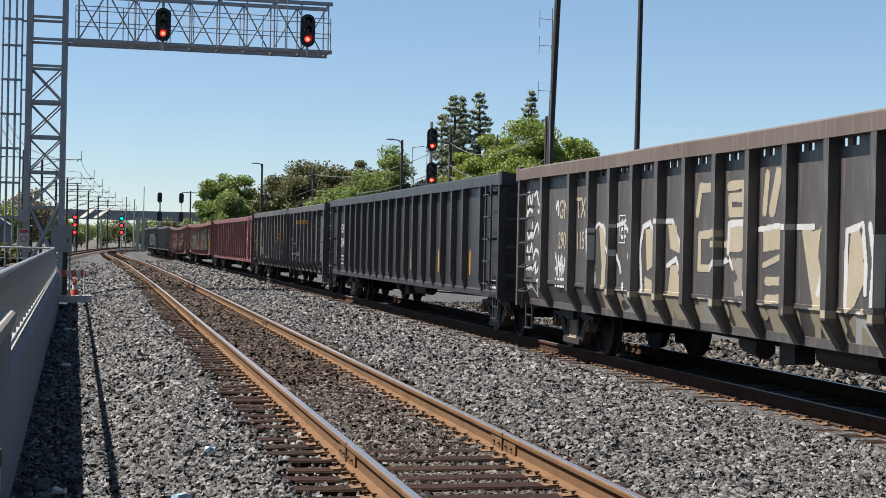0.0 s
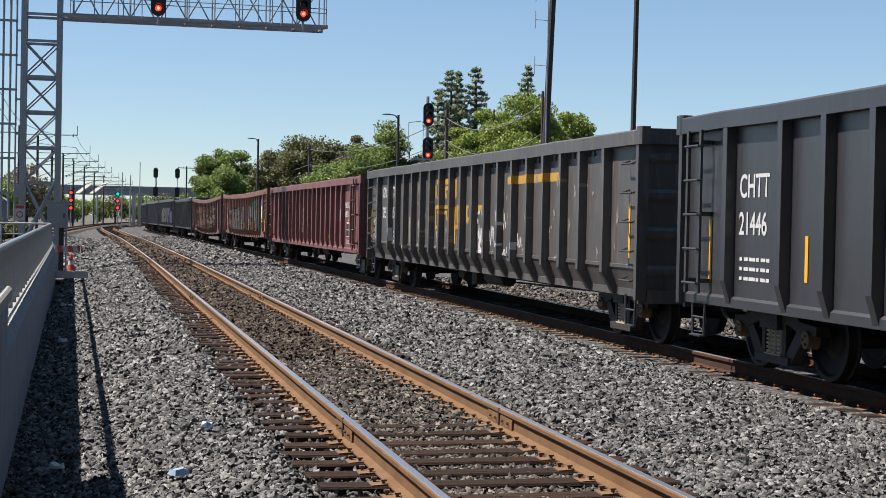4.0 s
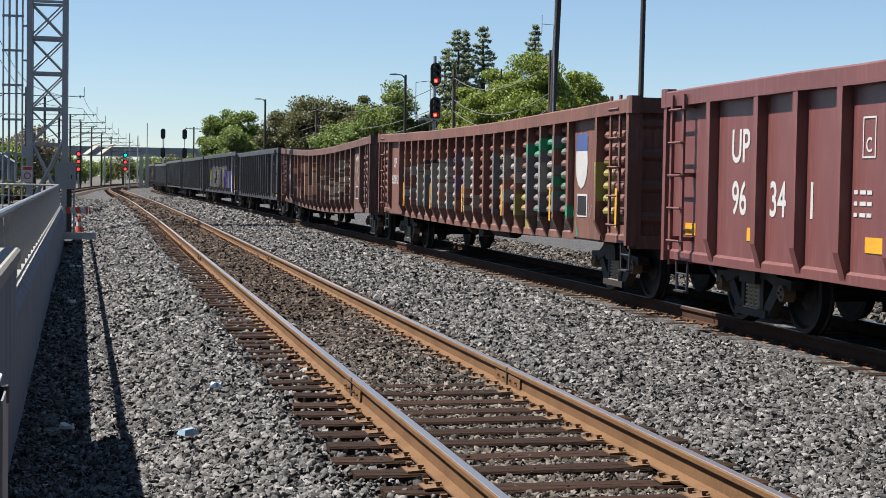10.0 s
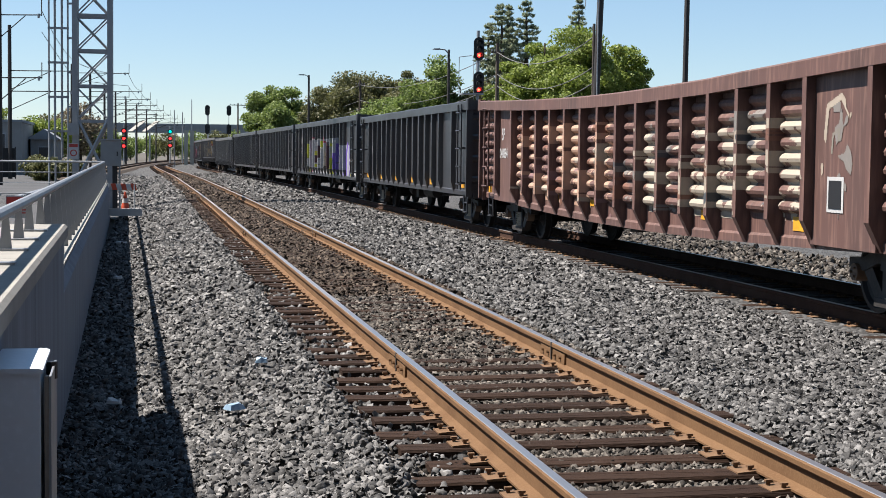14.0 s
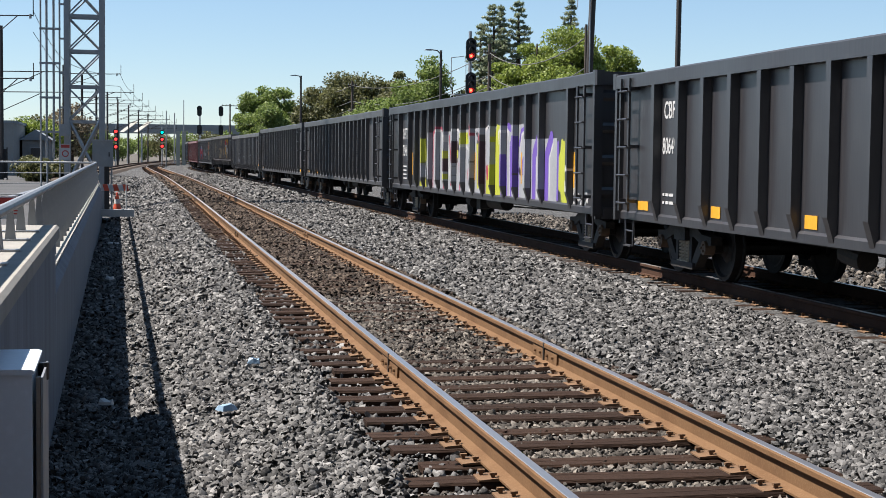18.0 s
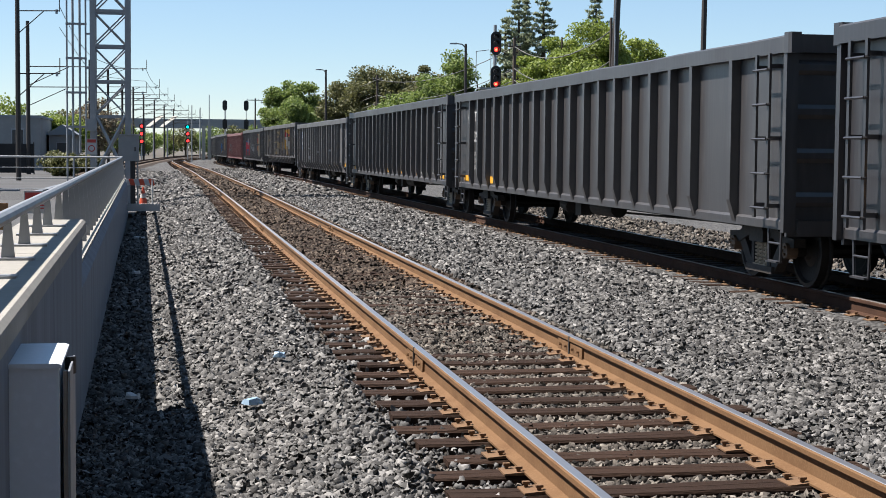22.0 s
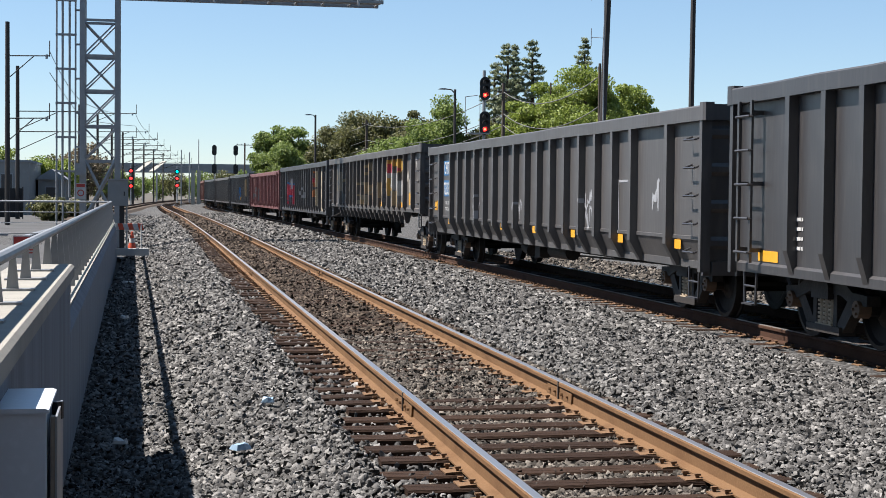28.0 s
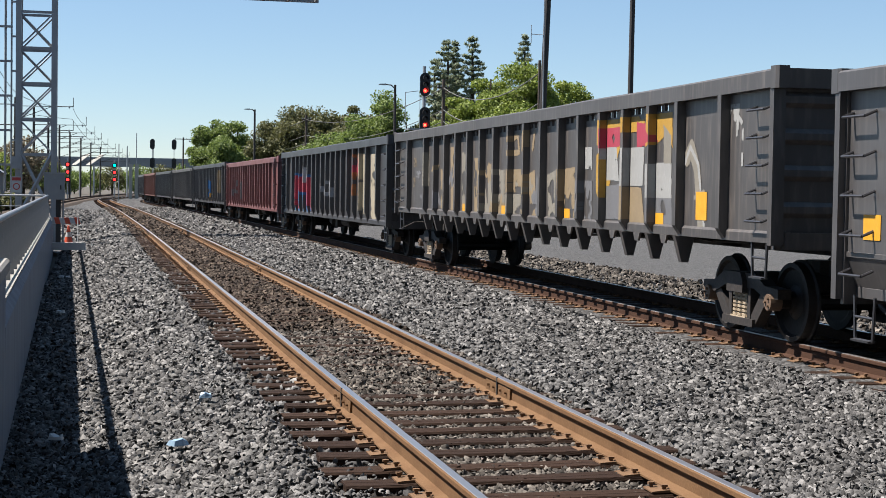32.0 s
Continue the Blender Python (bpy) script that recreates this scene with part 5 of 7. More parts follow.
mural(p, [(2, 0, [(16.18, 1.84), (16.50, 1.84), (16.52, 1.52), (16.20, 1.51)]),
          (2, 0, [(16.58, 1.58), (16.99, 1.34), (17.34, 0.79), (16.75, 0.75)]),
          (9, 0, [(13.75, 1.55), (14.16, 1.56), (14.20, 0.84), (13.79, 0.82)]),
          (0, 0.05, [(12.34, 0.67), (12.72, 0.53)]),
          (2, 0, [(16.12, 2.32), (16.34, 2.31), (16.35, 2.16), (16.13, 2.16)]),
          (9, 0, [(18.31, 2.00), (18.84, 2.02), (18.90, 1.11), (18.41, 1.20)]),
          (8, 0.03, [(16.63, 2.15), (16.81, 1.77), (16.89, 1.96)]),
          (8, 0.02, [(17.68, 1.60), (17.84, 1.18), (17.91, 1.36)])])
for i in range(60):
    p.blob(rng.uniform(3.2, 16.4), rng.uniform(0.95, 2.2), rng.uniform(0.05, 0.25), rng.uniform(0.05, 0.16), int(rng.choice([1, 4, 5, 8, -1, -1])), rng, 0.7)
p.wear(rng, 0.16)
p.block(0.2, 3.0, 0.8, 2.6, -1)
p.lay(c4, (S_CHALK, S_CREAM, S_GREEN, S_TEAL, S_GREY, S_SALMON, S_MAUVE, S_BLACK, S_PINK, S_OLIVE), "green, white and grey graffiti")
lettering(c4, "UP", c4["half"] - 1.8, 1.98, 0.34, None, c4["skin"] - 0.087, 0.8)
lettering(c4, "650812", c4["half"] - 1.55, 1.58, 0.31, None, c4["skin"] - 0.087, 0.88)
em = Form().prism([(0.28, 0.4), (0.28, 0.62), (0.12, 0.68), (0.0, 0.63), (-0.12, 0.68), (-0.28, 0.62), (-0.28, 0.4)], "x", -0.009, -0.003)
part("emblem", em, spray("emblem_blue_faded", (0.0432, 0.069, 0.181)), c4, "faded blue upper field of a shield emblem", at=(c4["skin"] - 0.08, c4["half"] - 17.4, 1.76))
part("emblem_field", Form().prism([(0.28, 0.395), (0.3, 0.2), (0.25, 0.0), (0.14, -0.13), (0.0, -0.18), (-0.14, -0.13), (-0.25, 0.0), (-0.3, 0.2), (-0.28, 0.395)], "x", -0.009, -0.003), S_WHITE, c4, at=(c4["skin"] - 0.08, c4["half"] - 17.4, 1.76))
patch(c4, c4["half"] - 17.7, c4["half"] - 17.2, 1.15, 1.5, M["white"], "data_plate", x=c4["skin"] - 0.08)
patch(c4, c4["half"] - 17.66, c4["half"] - 17.24, 1.18, 1.47, S_BLACK, "data_panel", x=c4["skin"] - 0.086)
for u in (3.55, 6.65, 9.75, 12.9, 16.0, 19.3):
    patch(c4, c4["half"] - u - 0.08, c4["half"] - u, 1.05, 1.6, M["yellow"], x=c4["skin"] - 0.182)
c5 = add_car(5, "rusted brown sagging gondola car with ribbed panels and faded graffiti", P_BROWN, top=2.85, sill=0.8, pitch=1.0, style="corrugated", end_bay=1.6, inner_bay=3.03, hat=(0.11, 0.19), sag=0.19)
rng = np.random.default_rng(11)
p = Paint(20.2, 0.82, 2.6)
p.block(3.1, 9.4, 1.0, 2.4, 5)
for u in (11.1, 13.0, 14.0, 15.0, 16.0):
    p.block(u, u + 0.75, 1.05, 2.25, 0)
for i in range(44):
    p.blob(rng.uniform(3.2, 9.4), rng.uniform(1.0, 2.45), rng.uniform(0.08, 0.4), rng.uniform(0.05, 0.2), int(rng.choice([0, 2, 6, 6, -1, -1])), rng, 0.7)
for i in range(70):
    p.blob(rng.uniform(9.4, 17), rng.uniform(1.0, 2.4), rng.uniform(0.08, 0.4), rng.uniform(0.04, 0.14), int(rng.choice([0, 3, 6, 7, -1, -1, -1])), rng, 0.7)
p.block(8.55, 8.85, 1.1, 2.1, 1)
p.blob(17.75, 1.75, 0.2, 0.55, 3, rng, 0.5)
p.stroke([(17.3, 1.6), (17.42, 2.3), (17.75, 2.4), (17.95, 2.2)], 0.035, 0)
p.stroke([(17.5, 1.5), (17.56, 2.0), (17.7, 2.05), (17.7, 1.6)], 0.02, 1)
tag(p, 19.0, 2.1, 0.8, 0.4, 4, rng, 0.03)
p.wear(rng, 0.3)
p.block(3.0, 17.2, 2.42, 2.7, -1)
p.lay(c5, (spray("faded_cream", (0.3, 0.255, 0.2)), S_HAZE, S_PINK, spray("weathered_grey", (0.16, 0.145, 0.13)), S_WHITE, spray("faded_peach", (0.34, 0.215, 0.15)), spray("rust_bloom", (0.15, 0.07, 0.045)), S_SLATE), "faded cream and pink graffiti")
lettering(c5, "SP", c5["half"] - 1.85, 1.99, 0.34, None, c5["skin"] - 0.087, 0.8)
lettering(c5, "040884", c5["half"] - 1.66, 1.62, 0.28, None, c5["skin"] - 0.087, 0.85)
patch(c5, c5["half"] - 17.85, c5["half"] - 17.45, 1.1, 1.48, M["white"], "data_plate", x=c5["skin"] - 0.08)
patch(c5, c5["half"] - 17.8, c5["half"] - 17.5, 1.14, 1.44, S_BLACK, "data_panel", x=c5["skin"] - 0.086)
yellow_squares(c5, (0.25, 3.6, 5.8, 8.0, 13.4, 16.4, 19.4), 0.05, (0.3, 0.16))
c6 = add_car(6, "plain black gondola car with yellow reflectors", P_BLACK, top=2.9, sill=0.78, pitch=0.93, end_bay=1.78, inner_bay=2.78)
yellow_squares(c6, (0.85, 16.2), 0.13, (0.5, 0.13))
yellow_squares(c6, (3.85, 6.7, 9.5, 12.3), 0.13, (0.32, 0.15))
marks(c6, "CBF", 1.97, 2.22, 0.33, 0.8)
marks(c6, "80649", 1.93, 1.73, 0.32, 0.72)
small_print(c6, 1.97, 1.14, 2, 0.5)
tag_p = Paint(17.35, 0.8, 2.6)
for z in (1.2, 1.5, 1.75):
    tag(tag_p, 15.0, z, 0.4, 0.4, 0, np.random.default_rng(2), 0.02)
tag_p.lay(c6, (S_WHITE,), "small white graffiti tag")
c7 = add_car(7, "black gondola car with bright yellow, purple and silver graffiti", P_BLACK, top=3.02, sill=0.78, end_bay=1.58, inner_bay=3.12, pitch=0.99)
rng = np.random.default_rng(21)
p = Paint(20.45, 0.8, 2.7)
p.block(13.9, 17.9, 0.85, 2.0, 0)
mural(p, [(0, 0, [(5.34, 1.44), (5.55, 2.24), (9.48, 2.25), (13.29, 2.28), (15.58, 2.29), (15.69, 0.56), (13.39, 0.64), (10.47, 0.61), (5.78, 0.61)]),
          (3, 0, [(4.49, 2.05), (5.23, 2.11), (5.33, 1.54), (4.87, 1.42), (4.51, 1.61)]),
          (3, 0, [(4.29, 0.66), (4.41, 0.99), (5.29, 1.07), (5.45, 0.63), (4.22, 0.62)]),
          (0, 0, [(4.45, 1.43), (5.20, 1.48), (5.29, 1.11), (4.54, 1.09)]),
          (6, 0.05, [(5.54, 1.26), (5.74, 2.18), (5.87, 1.18)]),
          (6, 0.05, [(6.27, 0.65), (6.24, 2.22), (6.65, 2.34), (7.45, 2.32), (7.64, 1.98), (7.66, 0.71)]),
          (5, 0.03, [(6.40, 0.66), (6.36, 2.18), (6.72, 2.28), (7.35, 2.27), (7.47, 1.98)])])
mural(p, [(4, 0.03, [(6.91, 1.98), (6.98, 0.77)]),
          (2, 0.03, [(7.47, 2.06), (7.61, 0.71)]),
          (3, 0, [(7.60, 1.79), (8.13, 1.79), (8.14, 1.61), (7.61, 1.61)]),
          (4, 0, [(7.61, 1.61), (8.14, 1.61), (8.16, 1.30), (7.63, 1.29)]),
          (3, 0, [(7.63, 1.23), (8.16, 1.25), (8.17, 1.11), (7.64, 1.10)]),
          (5, 0.03, [(7.52, 2.15), (8.11, 2.14), (8.32, 1.23)]),
          (2, 0.04, [(8.27, 2.13), (8.51, 1.48), (8.49, 0.99)]),
          (4, 0, [(8.68, 2.01), (9.26, 2.01), (9.29, 1.51), (8.71, 1.50)]),
          (3, 0, [(9.18, 1.80), (9.32, 1.80), (9.33, 1.62), (9.19, 1.61)])])
mural(p, [(5, 0.03, [(8.58, 2.05), (8.66, 2.24), (9.34, 2.27), (9.55, 1.88), (9.54, 1.26)]),
          (2, 0.04, [(9.43, 1.49), (9.57, 0.72)]),
          (2, 0.03, [(8.60, 0.83), (8.71, 0.60)]),
          (3, 0, [(9.62, 2.16), (10.37, 2.20), (10.47, 1.95), (10.08, 1.91), (9.69, 1.79)]),
          (5, 0.03, [(9.66, 1.49), (9.74, 1.79), (10.13, 1.91), (10.52, 1.79), (10.63, 1.28), (10.62, 0.77)]),
          (2, 0.09, [(10.47, 1.31), (10.49, 1.18)]),
          (2, 0, [(10.61, 2.39), (11.02, 2.40), (11.11, 2.11), (10.71, 2.09)]),
          (5, 0.03, [(10.73, 1.80), (10.69, 2.34), (10.98, 2.36)]),
          (3, 0, [(11.28, 1.94), (11.58, 1.97), (11.72, 1.03), (11.38, 0.95)])])
mural(p, [(5, 0.03, [(11.51, 1.97), (11.53, 2.19), (11.72, 2.27)]),
          (2, 0, [(11.64, 2.29), (11.86, 2.31), (12.13, 2.00), (11.70, 1.94)]),
          (4, 0, [(11.70, 1.96), (12.17, 1.99), (12.24, 0.84), (11.80, 0.96)]),
          (3, 0, [(12.25, 1.25), (13.14, 1.53), (13.05, 2.05), (13.22, 2.32), (13.44, 2.30), (13.73, 1.54), (13.72, 0.66), (12.29, 0.64)]),
          (2, 0, [(12.24, 1.46), (12.81, 1.56), (12.90, 1.23), (12.33, 1.16)]),
          (0, 0, [(12.19, 2.27), (12.46, 2.32), (12.75, 2.12), (12.74, 1.60), (12.48, 1.47), (12.27, 1.52)]),
          (5, 0.03, [(12.19, 2.23), (12.46, 2.30), (12.75, 2.11), (12.75, 1.56), (12.45, 1.46)])])
mural(p, [(1, 0.06, [(13.53, 1.85), (13.64, 1.54), (13.66, 0.72)]),
          (5, 0.03, [(13.43, 1.94), (13.36, 2.15), (13.60, 2.28), (13.75, 2.16)]),
          (1, 0.1, [(14.02, 1.61), (14.09, 0.93)]),
          (5, 0.03, [(13.79, 1.98), (13.90, 2.15), (14.22, 2.18), (14.34, 1.91), (14.41, 0.83)]),
          (1, 0.06, [(14.40, 1.91), (14.50, 0.77)]),
          (1, 0.07, [(14.21, 2.27), (14.74, 2.14)]),
          (5, 0.03, [(14.46, 1.91), (14.61, 2.12), (14.72, 2.02)]),
          (1, 0.08, [(14.60, 1.69), (14.66, 1.20)]),
          (1, 0.12, [(14.98, 1.96), (15.03, 0.86)]),
          (1, 0.05, [(15.14, 1.90), (15.30, 2.15), (15.57, 2.20)]),
          (5, 0.03, [(15.21, 1.67), (15.33, 2.09), (15.57, 2.14)])])
mural(p, [(1, 0.12, [(15.51, 1.56), (15.54, 1.39)])])
for u in (16.3, 17.2):
    p.stroke([(u, 0.95), (u, 1.7), (u + 0.3, 2.0)], 0.13, 1)
    p.stroke([(u + 0.2, 0.95), (u + 0.2, 1.65), (u + 0.42, 1.9)], 0.03, 5)
p.blob(18.35, 1.4, 0.36, 0.62, 3, rng, 0.2)
p.stroke([(18.5, 2.05), (18.62, 2.3)], 0.09, 3)
p.stroke([(17.95, 0.95), (17.95, 1.9)], 0.06, 1)
for z in (1.1, 1.4):
    tag(p, 18.6, z, 0.5, 0.35, 5, rng, 0.02)
p.wear(rng, 0.02)
p.lay(c7, (S_SILVER, S_PURPLE, S_RED, S_LIME, S_WINE, S_WHITE, S_ROSE), "yellow, purple, red and silver graffiti")
marks(c7, "CHTT", 1.75, 2.12, 0.42, 0.66)
marks(c7, "72346", 1.75, 1.66, 0.42, 0.62)
small_print(c7, 1.85, 1.35, 4, 0.6)
yellow_strips(c7, (1.15, 3.3, 6.7, 10.9, 15.3, 19.0), 1.15, 1.75)
tag_p = Paint(20.45, 0.8, 2.7)
for z in (0.9, 1.05):
    tag(tag_p, 19.0, z, 0.9, 0.2, 0, rng, 0.025)
tag_p.lay(c7, (S_WHITE,), "white graffiti tag")
c8 = add_car(8, "faded black gondola car with white reporting marks", P_GREY, top=3.02, sill=0.78, end_bay=1.8, inner_bay=2.76, pitch=0.92)
for word, u, z in (("C", 1.15, 2.33), ("H", 1.46, 2.33), ("TT", 1.92, 2.33), ("7", 1.22, 1.86), ("2", 1.5, 1.86), ("3231", 1.9, 1.86)):
    marks(c8, word, u, z, 0.33, 0.85)
marks(c8, "LD LMT 208600", 1.95, 1.52, 0.14)
marks(c8, "LT WT 77400", 1.95, 1.36, 0.14)
marks(c8, "CU FT 3540", 1.95, 1.2, 0.14)
yellow_squares(c8, (0.75,), 0.14, (0.5, 0.13))
yellow_squares(c8, (3.75,), 0.14, (0.3, 0.15))
c9 = add_car(9, "faded black gondola car with a chalk scribble near the ladder", P_GREY, top=3.02, sill=0.78, end_bay=1.8, inner_bay=2.76, pitch=0.92)
yellow_squares(c9, (9.4, 12.2, 15.1), 0.14, (0.2, 0.12))
yellow_squares(c9, (0.75, 19.0), 0.12, (0.6, 0.13))
p = Paint(20.35, 0.8, 2.7)
for z in (1.3, 1.45, 1.6):
    tag(p, 18.9, z, 0.45, 0.35, 0, np.random.default_rng(4), 0.013, 10)
p.lay(c9, (S_GREY,), "faint chalk scribble")
patch(c9, c9["half"] - 18.1, c9["half"] - 17.9, 1.15, 1.33, M["white"], "data_plate")
small_print(c9, 1.75, 1.4, 4, 0.3)
small_print(c9, 17.8, 1.0, 1, 0.35)
small_print(c9, 15.9, 0.98, 2, 0.2)
c10 = add_car(10, "dusty dark gondola car with blue number patches", P_PALE, top=2.88, sill=0.72, style="tucked", hat=(0.13, 0.11), pitch=0.97, rungs_only=True)
patch(c10, c10["half"] - 2.72, c10["half"] - 1.66, 2.14, 2.5, S_BLUE, "number_patch", label="blue painted number patch")
patch(c10, c10["half"] - 2.78, c10["half"] - 1.68, 1.62, 2.02, S_BLUE, "number_patch", label="blue painted number patch")
lettering(c10, "CHTT", c10["half"] - 1.72, 2.18, 0.42, None, c10["skin"] - 0.012, 0.74)
lettering(c10, "723031", c10["half"] - 1.7, 1.67, 0.42, None, c10["skin"] - 0.012, 0.66)
marks(c10, "LD LMT 210500", 1.8, 1.42, 0.12, 0.8)
marks(c10, "LT WT 75500", 1.8, 1.26, 0.12, 0.8)
patch(c10, c10["half"] - 0.78, c10["half"] - 0.45, 1.26, 1.5, M["yellow"])
yellow_squares(c10, (2.3, 5.45, 8.2, 11.0, 13.8, 16.6, 19.3), 0.22, (0.26, 0.13))
p = Paint(20.6, 0.75, 2.6)
for u, z in ((5.3, 1.5), (5.4, 1.3), (14.6, 1.6), (14.7, 1.3), (9.5, 1.4)):
    tag(p, u, z, 0.6, 0.4, 0, np.random.default_rng(int(u * 10)), 0.02)
p.stroke([(16.6, 1.0), (16.6, 1.9), (17.2, 1.9), (17.2, 1.0)], 0.018, 0)
tag(p, 18.3, 1.7, 0.3, 0.5, 0, rng, 0.02)
p.blob(7.6, 2.25, 0.1, 0.14, 1, rng, 0.2)
p.lay(c10, (S_SILVER, S_PINK), "pale graffiti tags")
c11 = add_car(11, "dark gondola car with hanging post stubs and tan and orange graffiti", P_DUST, top=3.02, sill=1.18, stubs=0.36, slots=True, pitch=1.0, end_bay=1.45, inner_bay=3.28, hat=(0.11, 0.11), taper=0.12, rungs_only=True)
rng = np.random.default_rng(31)
p = Paint(21.1, 1.2, 2.7)
mural(p, [(2, 0, [(15.17, 2.77), (15.99, 2.76), (16.01, 2.39), (15.34, 1.59), (15.24, 1.69)]),
          (2, 0, [(16.08, 2.78), (16.88, 2.75), (16.90, 2.50), (16.10, 2.50)]),
          (2, 0, [(17.18, 2.77), (17.90, 2.76), (17.93, 2.25), (17.72, 2.43), (17.21, 2.27)]),
          (4, 0, [(15.28, 2.59), (16.09, 2.59), (16.11, 2.33), (15.30, 2.31)]),
          (4, 0, [(16.59, 2.63), (17.15, 2.58), (17.41, 2.35), (16.61, 2.28)]),
          (3, 0, [(15.30, 2.31), (15.78, 2.32), (15.91, 1.84), (15.38, 1.85)]),
          (3, 0, [(16.11, 2.29), (16.91, 2.29), (16.86, 1.77), (16.14, 1.77)]),
          (5, 0, [(15.33, 1.77), (16.00, 1.80), (16.03, 1.30), (15.36, 1.30)])])
mural(p, [(1, 0, [(16.14, 1.77), (16.81, 1.75), (16.97, 1.24), (16.22, 1.26)]),
          (3, 0, [(17.22, 2.06), (17.90, 2.08), (17.93, 1.62), (17.25, 1.62)]),
          (5, 0, [(17.25, 1.62), (17.93, 1.62), (17.99, 1.24), (17.27, 1.24)]),
          (0, 0, [(17.60, 2.56), (17.88, 2.41), (17.90, 2.05), (17.63, 2.06)]),
          (0, 0.1, [(18.43, 2.11), (18.57, 2.24), (18.76, 1.97), (18.91, 1.29)]),
          (3, 0.03, [(18.36, 2.05), (18.53, 2.25), (18.79, 2.04), (19.01, 1.30)]),
          (0, 0.03, [(18.71, 1.63), (18.99, 1.70)]),
          (3, 0.035, [(19.71, 2.61), (19.82, 2.80), (19.87, 2.54), (19.95, 2.73), (19.94, 2.34)]),
          (3, 0.03, [(19.90, 2.60), (20.09, 2.47), (20.09, 2.02)])])
mural(p, [(0, 0.05, [(19.64, 2.68), (19.72, 2.87)]),
          (1, 0, [(13.26, 2.03), (13.89, 2.06), (13.95, 1.08), (13.38, 1.12)]),
          (0, 0, [(12.41, 1.95), (12.96, 2.03), (13.01, 1.32), (12.52, 1.22)]),
          (3, 0, [(14.37, 2.35), (14.69, 2.34), (14.71, 2.01), (14.39, 2.02)]),
          (5, 0, [(14.18, 1.85), (14.72, 1.85), (14.76, 1.15), (14.22, 1.14)]),
          (1, 0, [(11.22, 1.95), (11.69, 2.04), (11.82, 1.15), (11.34, 1.16)]),
          (0, 0, [(9.13, 2.07), (9.76, 2.06), (9.82, 1.16), (9.19, 1.15)]),
          (1, 0, [(10.14, 2.06), (11.01, 2.05), (11.03, 1.76), (10.16, 1.76)]),
          (0, 0, [(10.17, 1.63), (11.11, 1.63), (11.13, 1.21), (10.19, 1.19)])])
mural(p, [(1, 0, [(5.47, 2.57), (5.88, 2.56), (5.97, 1.19), (5.57, 1.19)]),
          (0, 0, [(6.47, 2.43), (6.85, 2.43), (6.94, 1.17), (6.56, 1.16)]),
          (1, 0, [(7.50, 2.30), (7.94, 2.30), (8.02, 1.19), (7.58, 1.18)]),
          (0, 0, [(8.55, 2.18), (8.88, 2.18), (8.95, 1.16), (8.62, 1.16)]),
          (1, 0.06, [(9.09, 2.58), (9.15, 2.89)]),
          (1, 0.05, [(10.10, 2.56), (10.61, 2.64), (10.71, 2.35), (10.12, 2.34)]),
          (1, 0.06, [(11.26, 2.41), (11.32, 2.65)]),
          (1, 0.05, [(11.54, 2.40), (11.65, 2.70)]),
          (1, 0, [(4.56, 2.12), (4.99, 2.11), (5.05, 1.29), (4.62, 1.29)]),
          (0, 0, [(2.83, 2.51), (3.42, 2.50), (3.47, 1.76), (2.89, 1.76)])])
for i in range(26):
    p.blob(rng.uniform(1.6, 12), rng.uniform(1.3, 2.1), rng.uniform(0.08, 0.3), rng.uniform(0.08, 0.25), int(rng.choice([0, 0, 1, 5, -1])), rng, 0.6)
p.wear(rng, 0.12)
p.lay(c11, (S_HAZE, S_TAN, S_YELLOW, S_PALE, S_RED, S_GREY), "tan, orange and white graffiti")
marks(c11, "GN", 1.75, 2.2, 0.3, 0.72, S_TAN)
marks(c11, "29", 1.75, 1.75, 0.3, 0.72, S_TAN)
yellow_squares(c11, (6.6, 9.6, 13.4, 17.2), 0.08, (0.28, 0.16))
yellow_squares(c11, (18.75,), 0.18, (0.34, 0.34))
c12 = add_car(12, "dark gondola car with red and blue graffiti", P_GREY, top=3.0, sill=0.8, rungs_only=True)
rng = np.random.default_rng(41)
p = Paint(20.9, 0.85, 2.7)
bubble_letters(p, 3.6, 7.5, 0.95, 2.1, 3, (0,), 1, rng, 0.3, 0.09)
p.blob(3.4, 1.3, 0.3, 0.5, 1, rng)
p.blob(6.3, 2.1, 0.6, 0.35, 4, rng)
p.block(15.3, 17.8, 1.5, 2.65, 2)
p.block(16.9, 17.8, 1.0, 2.65, 3)
p.blob(16.0, 2.3, 0.5, 0.2, 0, rng)
p.block(18.2, 19.4, 0.9, 2.6, 3)
tag(p, 10, 1.6, 2.5, 0.8, 4, rng, 0.04)
p.wear(rng, 0.15)
p.lay(c12, (S_RED, S_BLUE, S_ORANGE, S_CREAM, S_SILVER), "red, blue and orange graffiti")
c13 = add_car(13, "oxide-red gondola car with faint graffiti", P_MAROON, top=2.9, sill=0.78)
p = Paint(20.8, 0.85, 2.6)
for u in (2.5, 4.5, 7.0):
    p.blob(u, 1.5, 0.5, 0.5, 0, rng, 0.5)
p.wear(rng, 0.3)
p.lay(c13, (S_GREY,), "faint grey graffiti")
c14 = add_car(14, "dark gondola car with small blue and yellow graffiti", P_GREY, top=3.0, sill=0.8)
p = Paint(20.6, 0.85, 2.6)
p.blob(11.5, 1.7, 0.7, 0.5, 0, rng, 0.4)
p.blob(12.0, 1.1, 0.9, 0.3, 1, rng, 0.4)
p.block(16, 18, 1.4, 2.6, 2)
p.lay(c14, (S_BLUE, S_YELLOW, S_TAN), "blue and yellow graffiti")
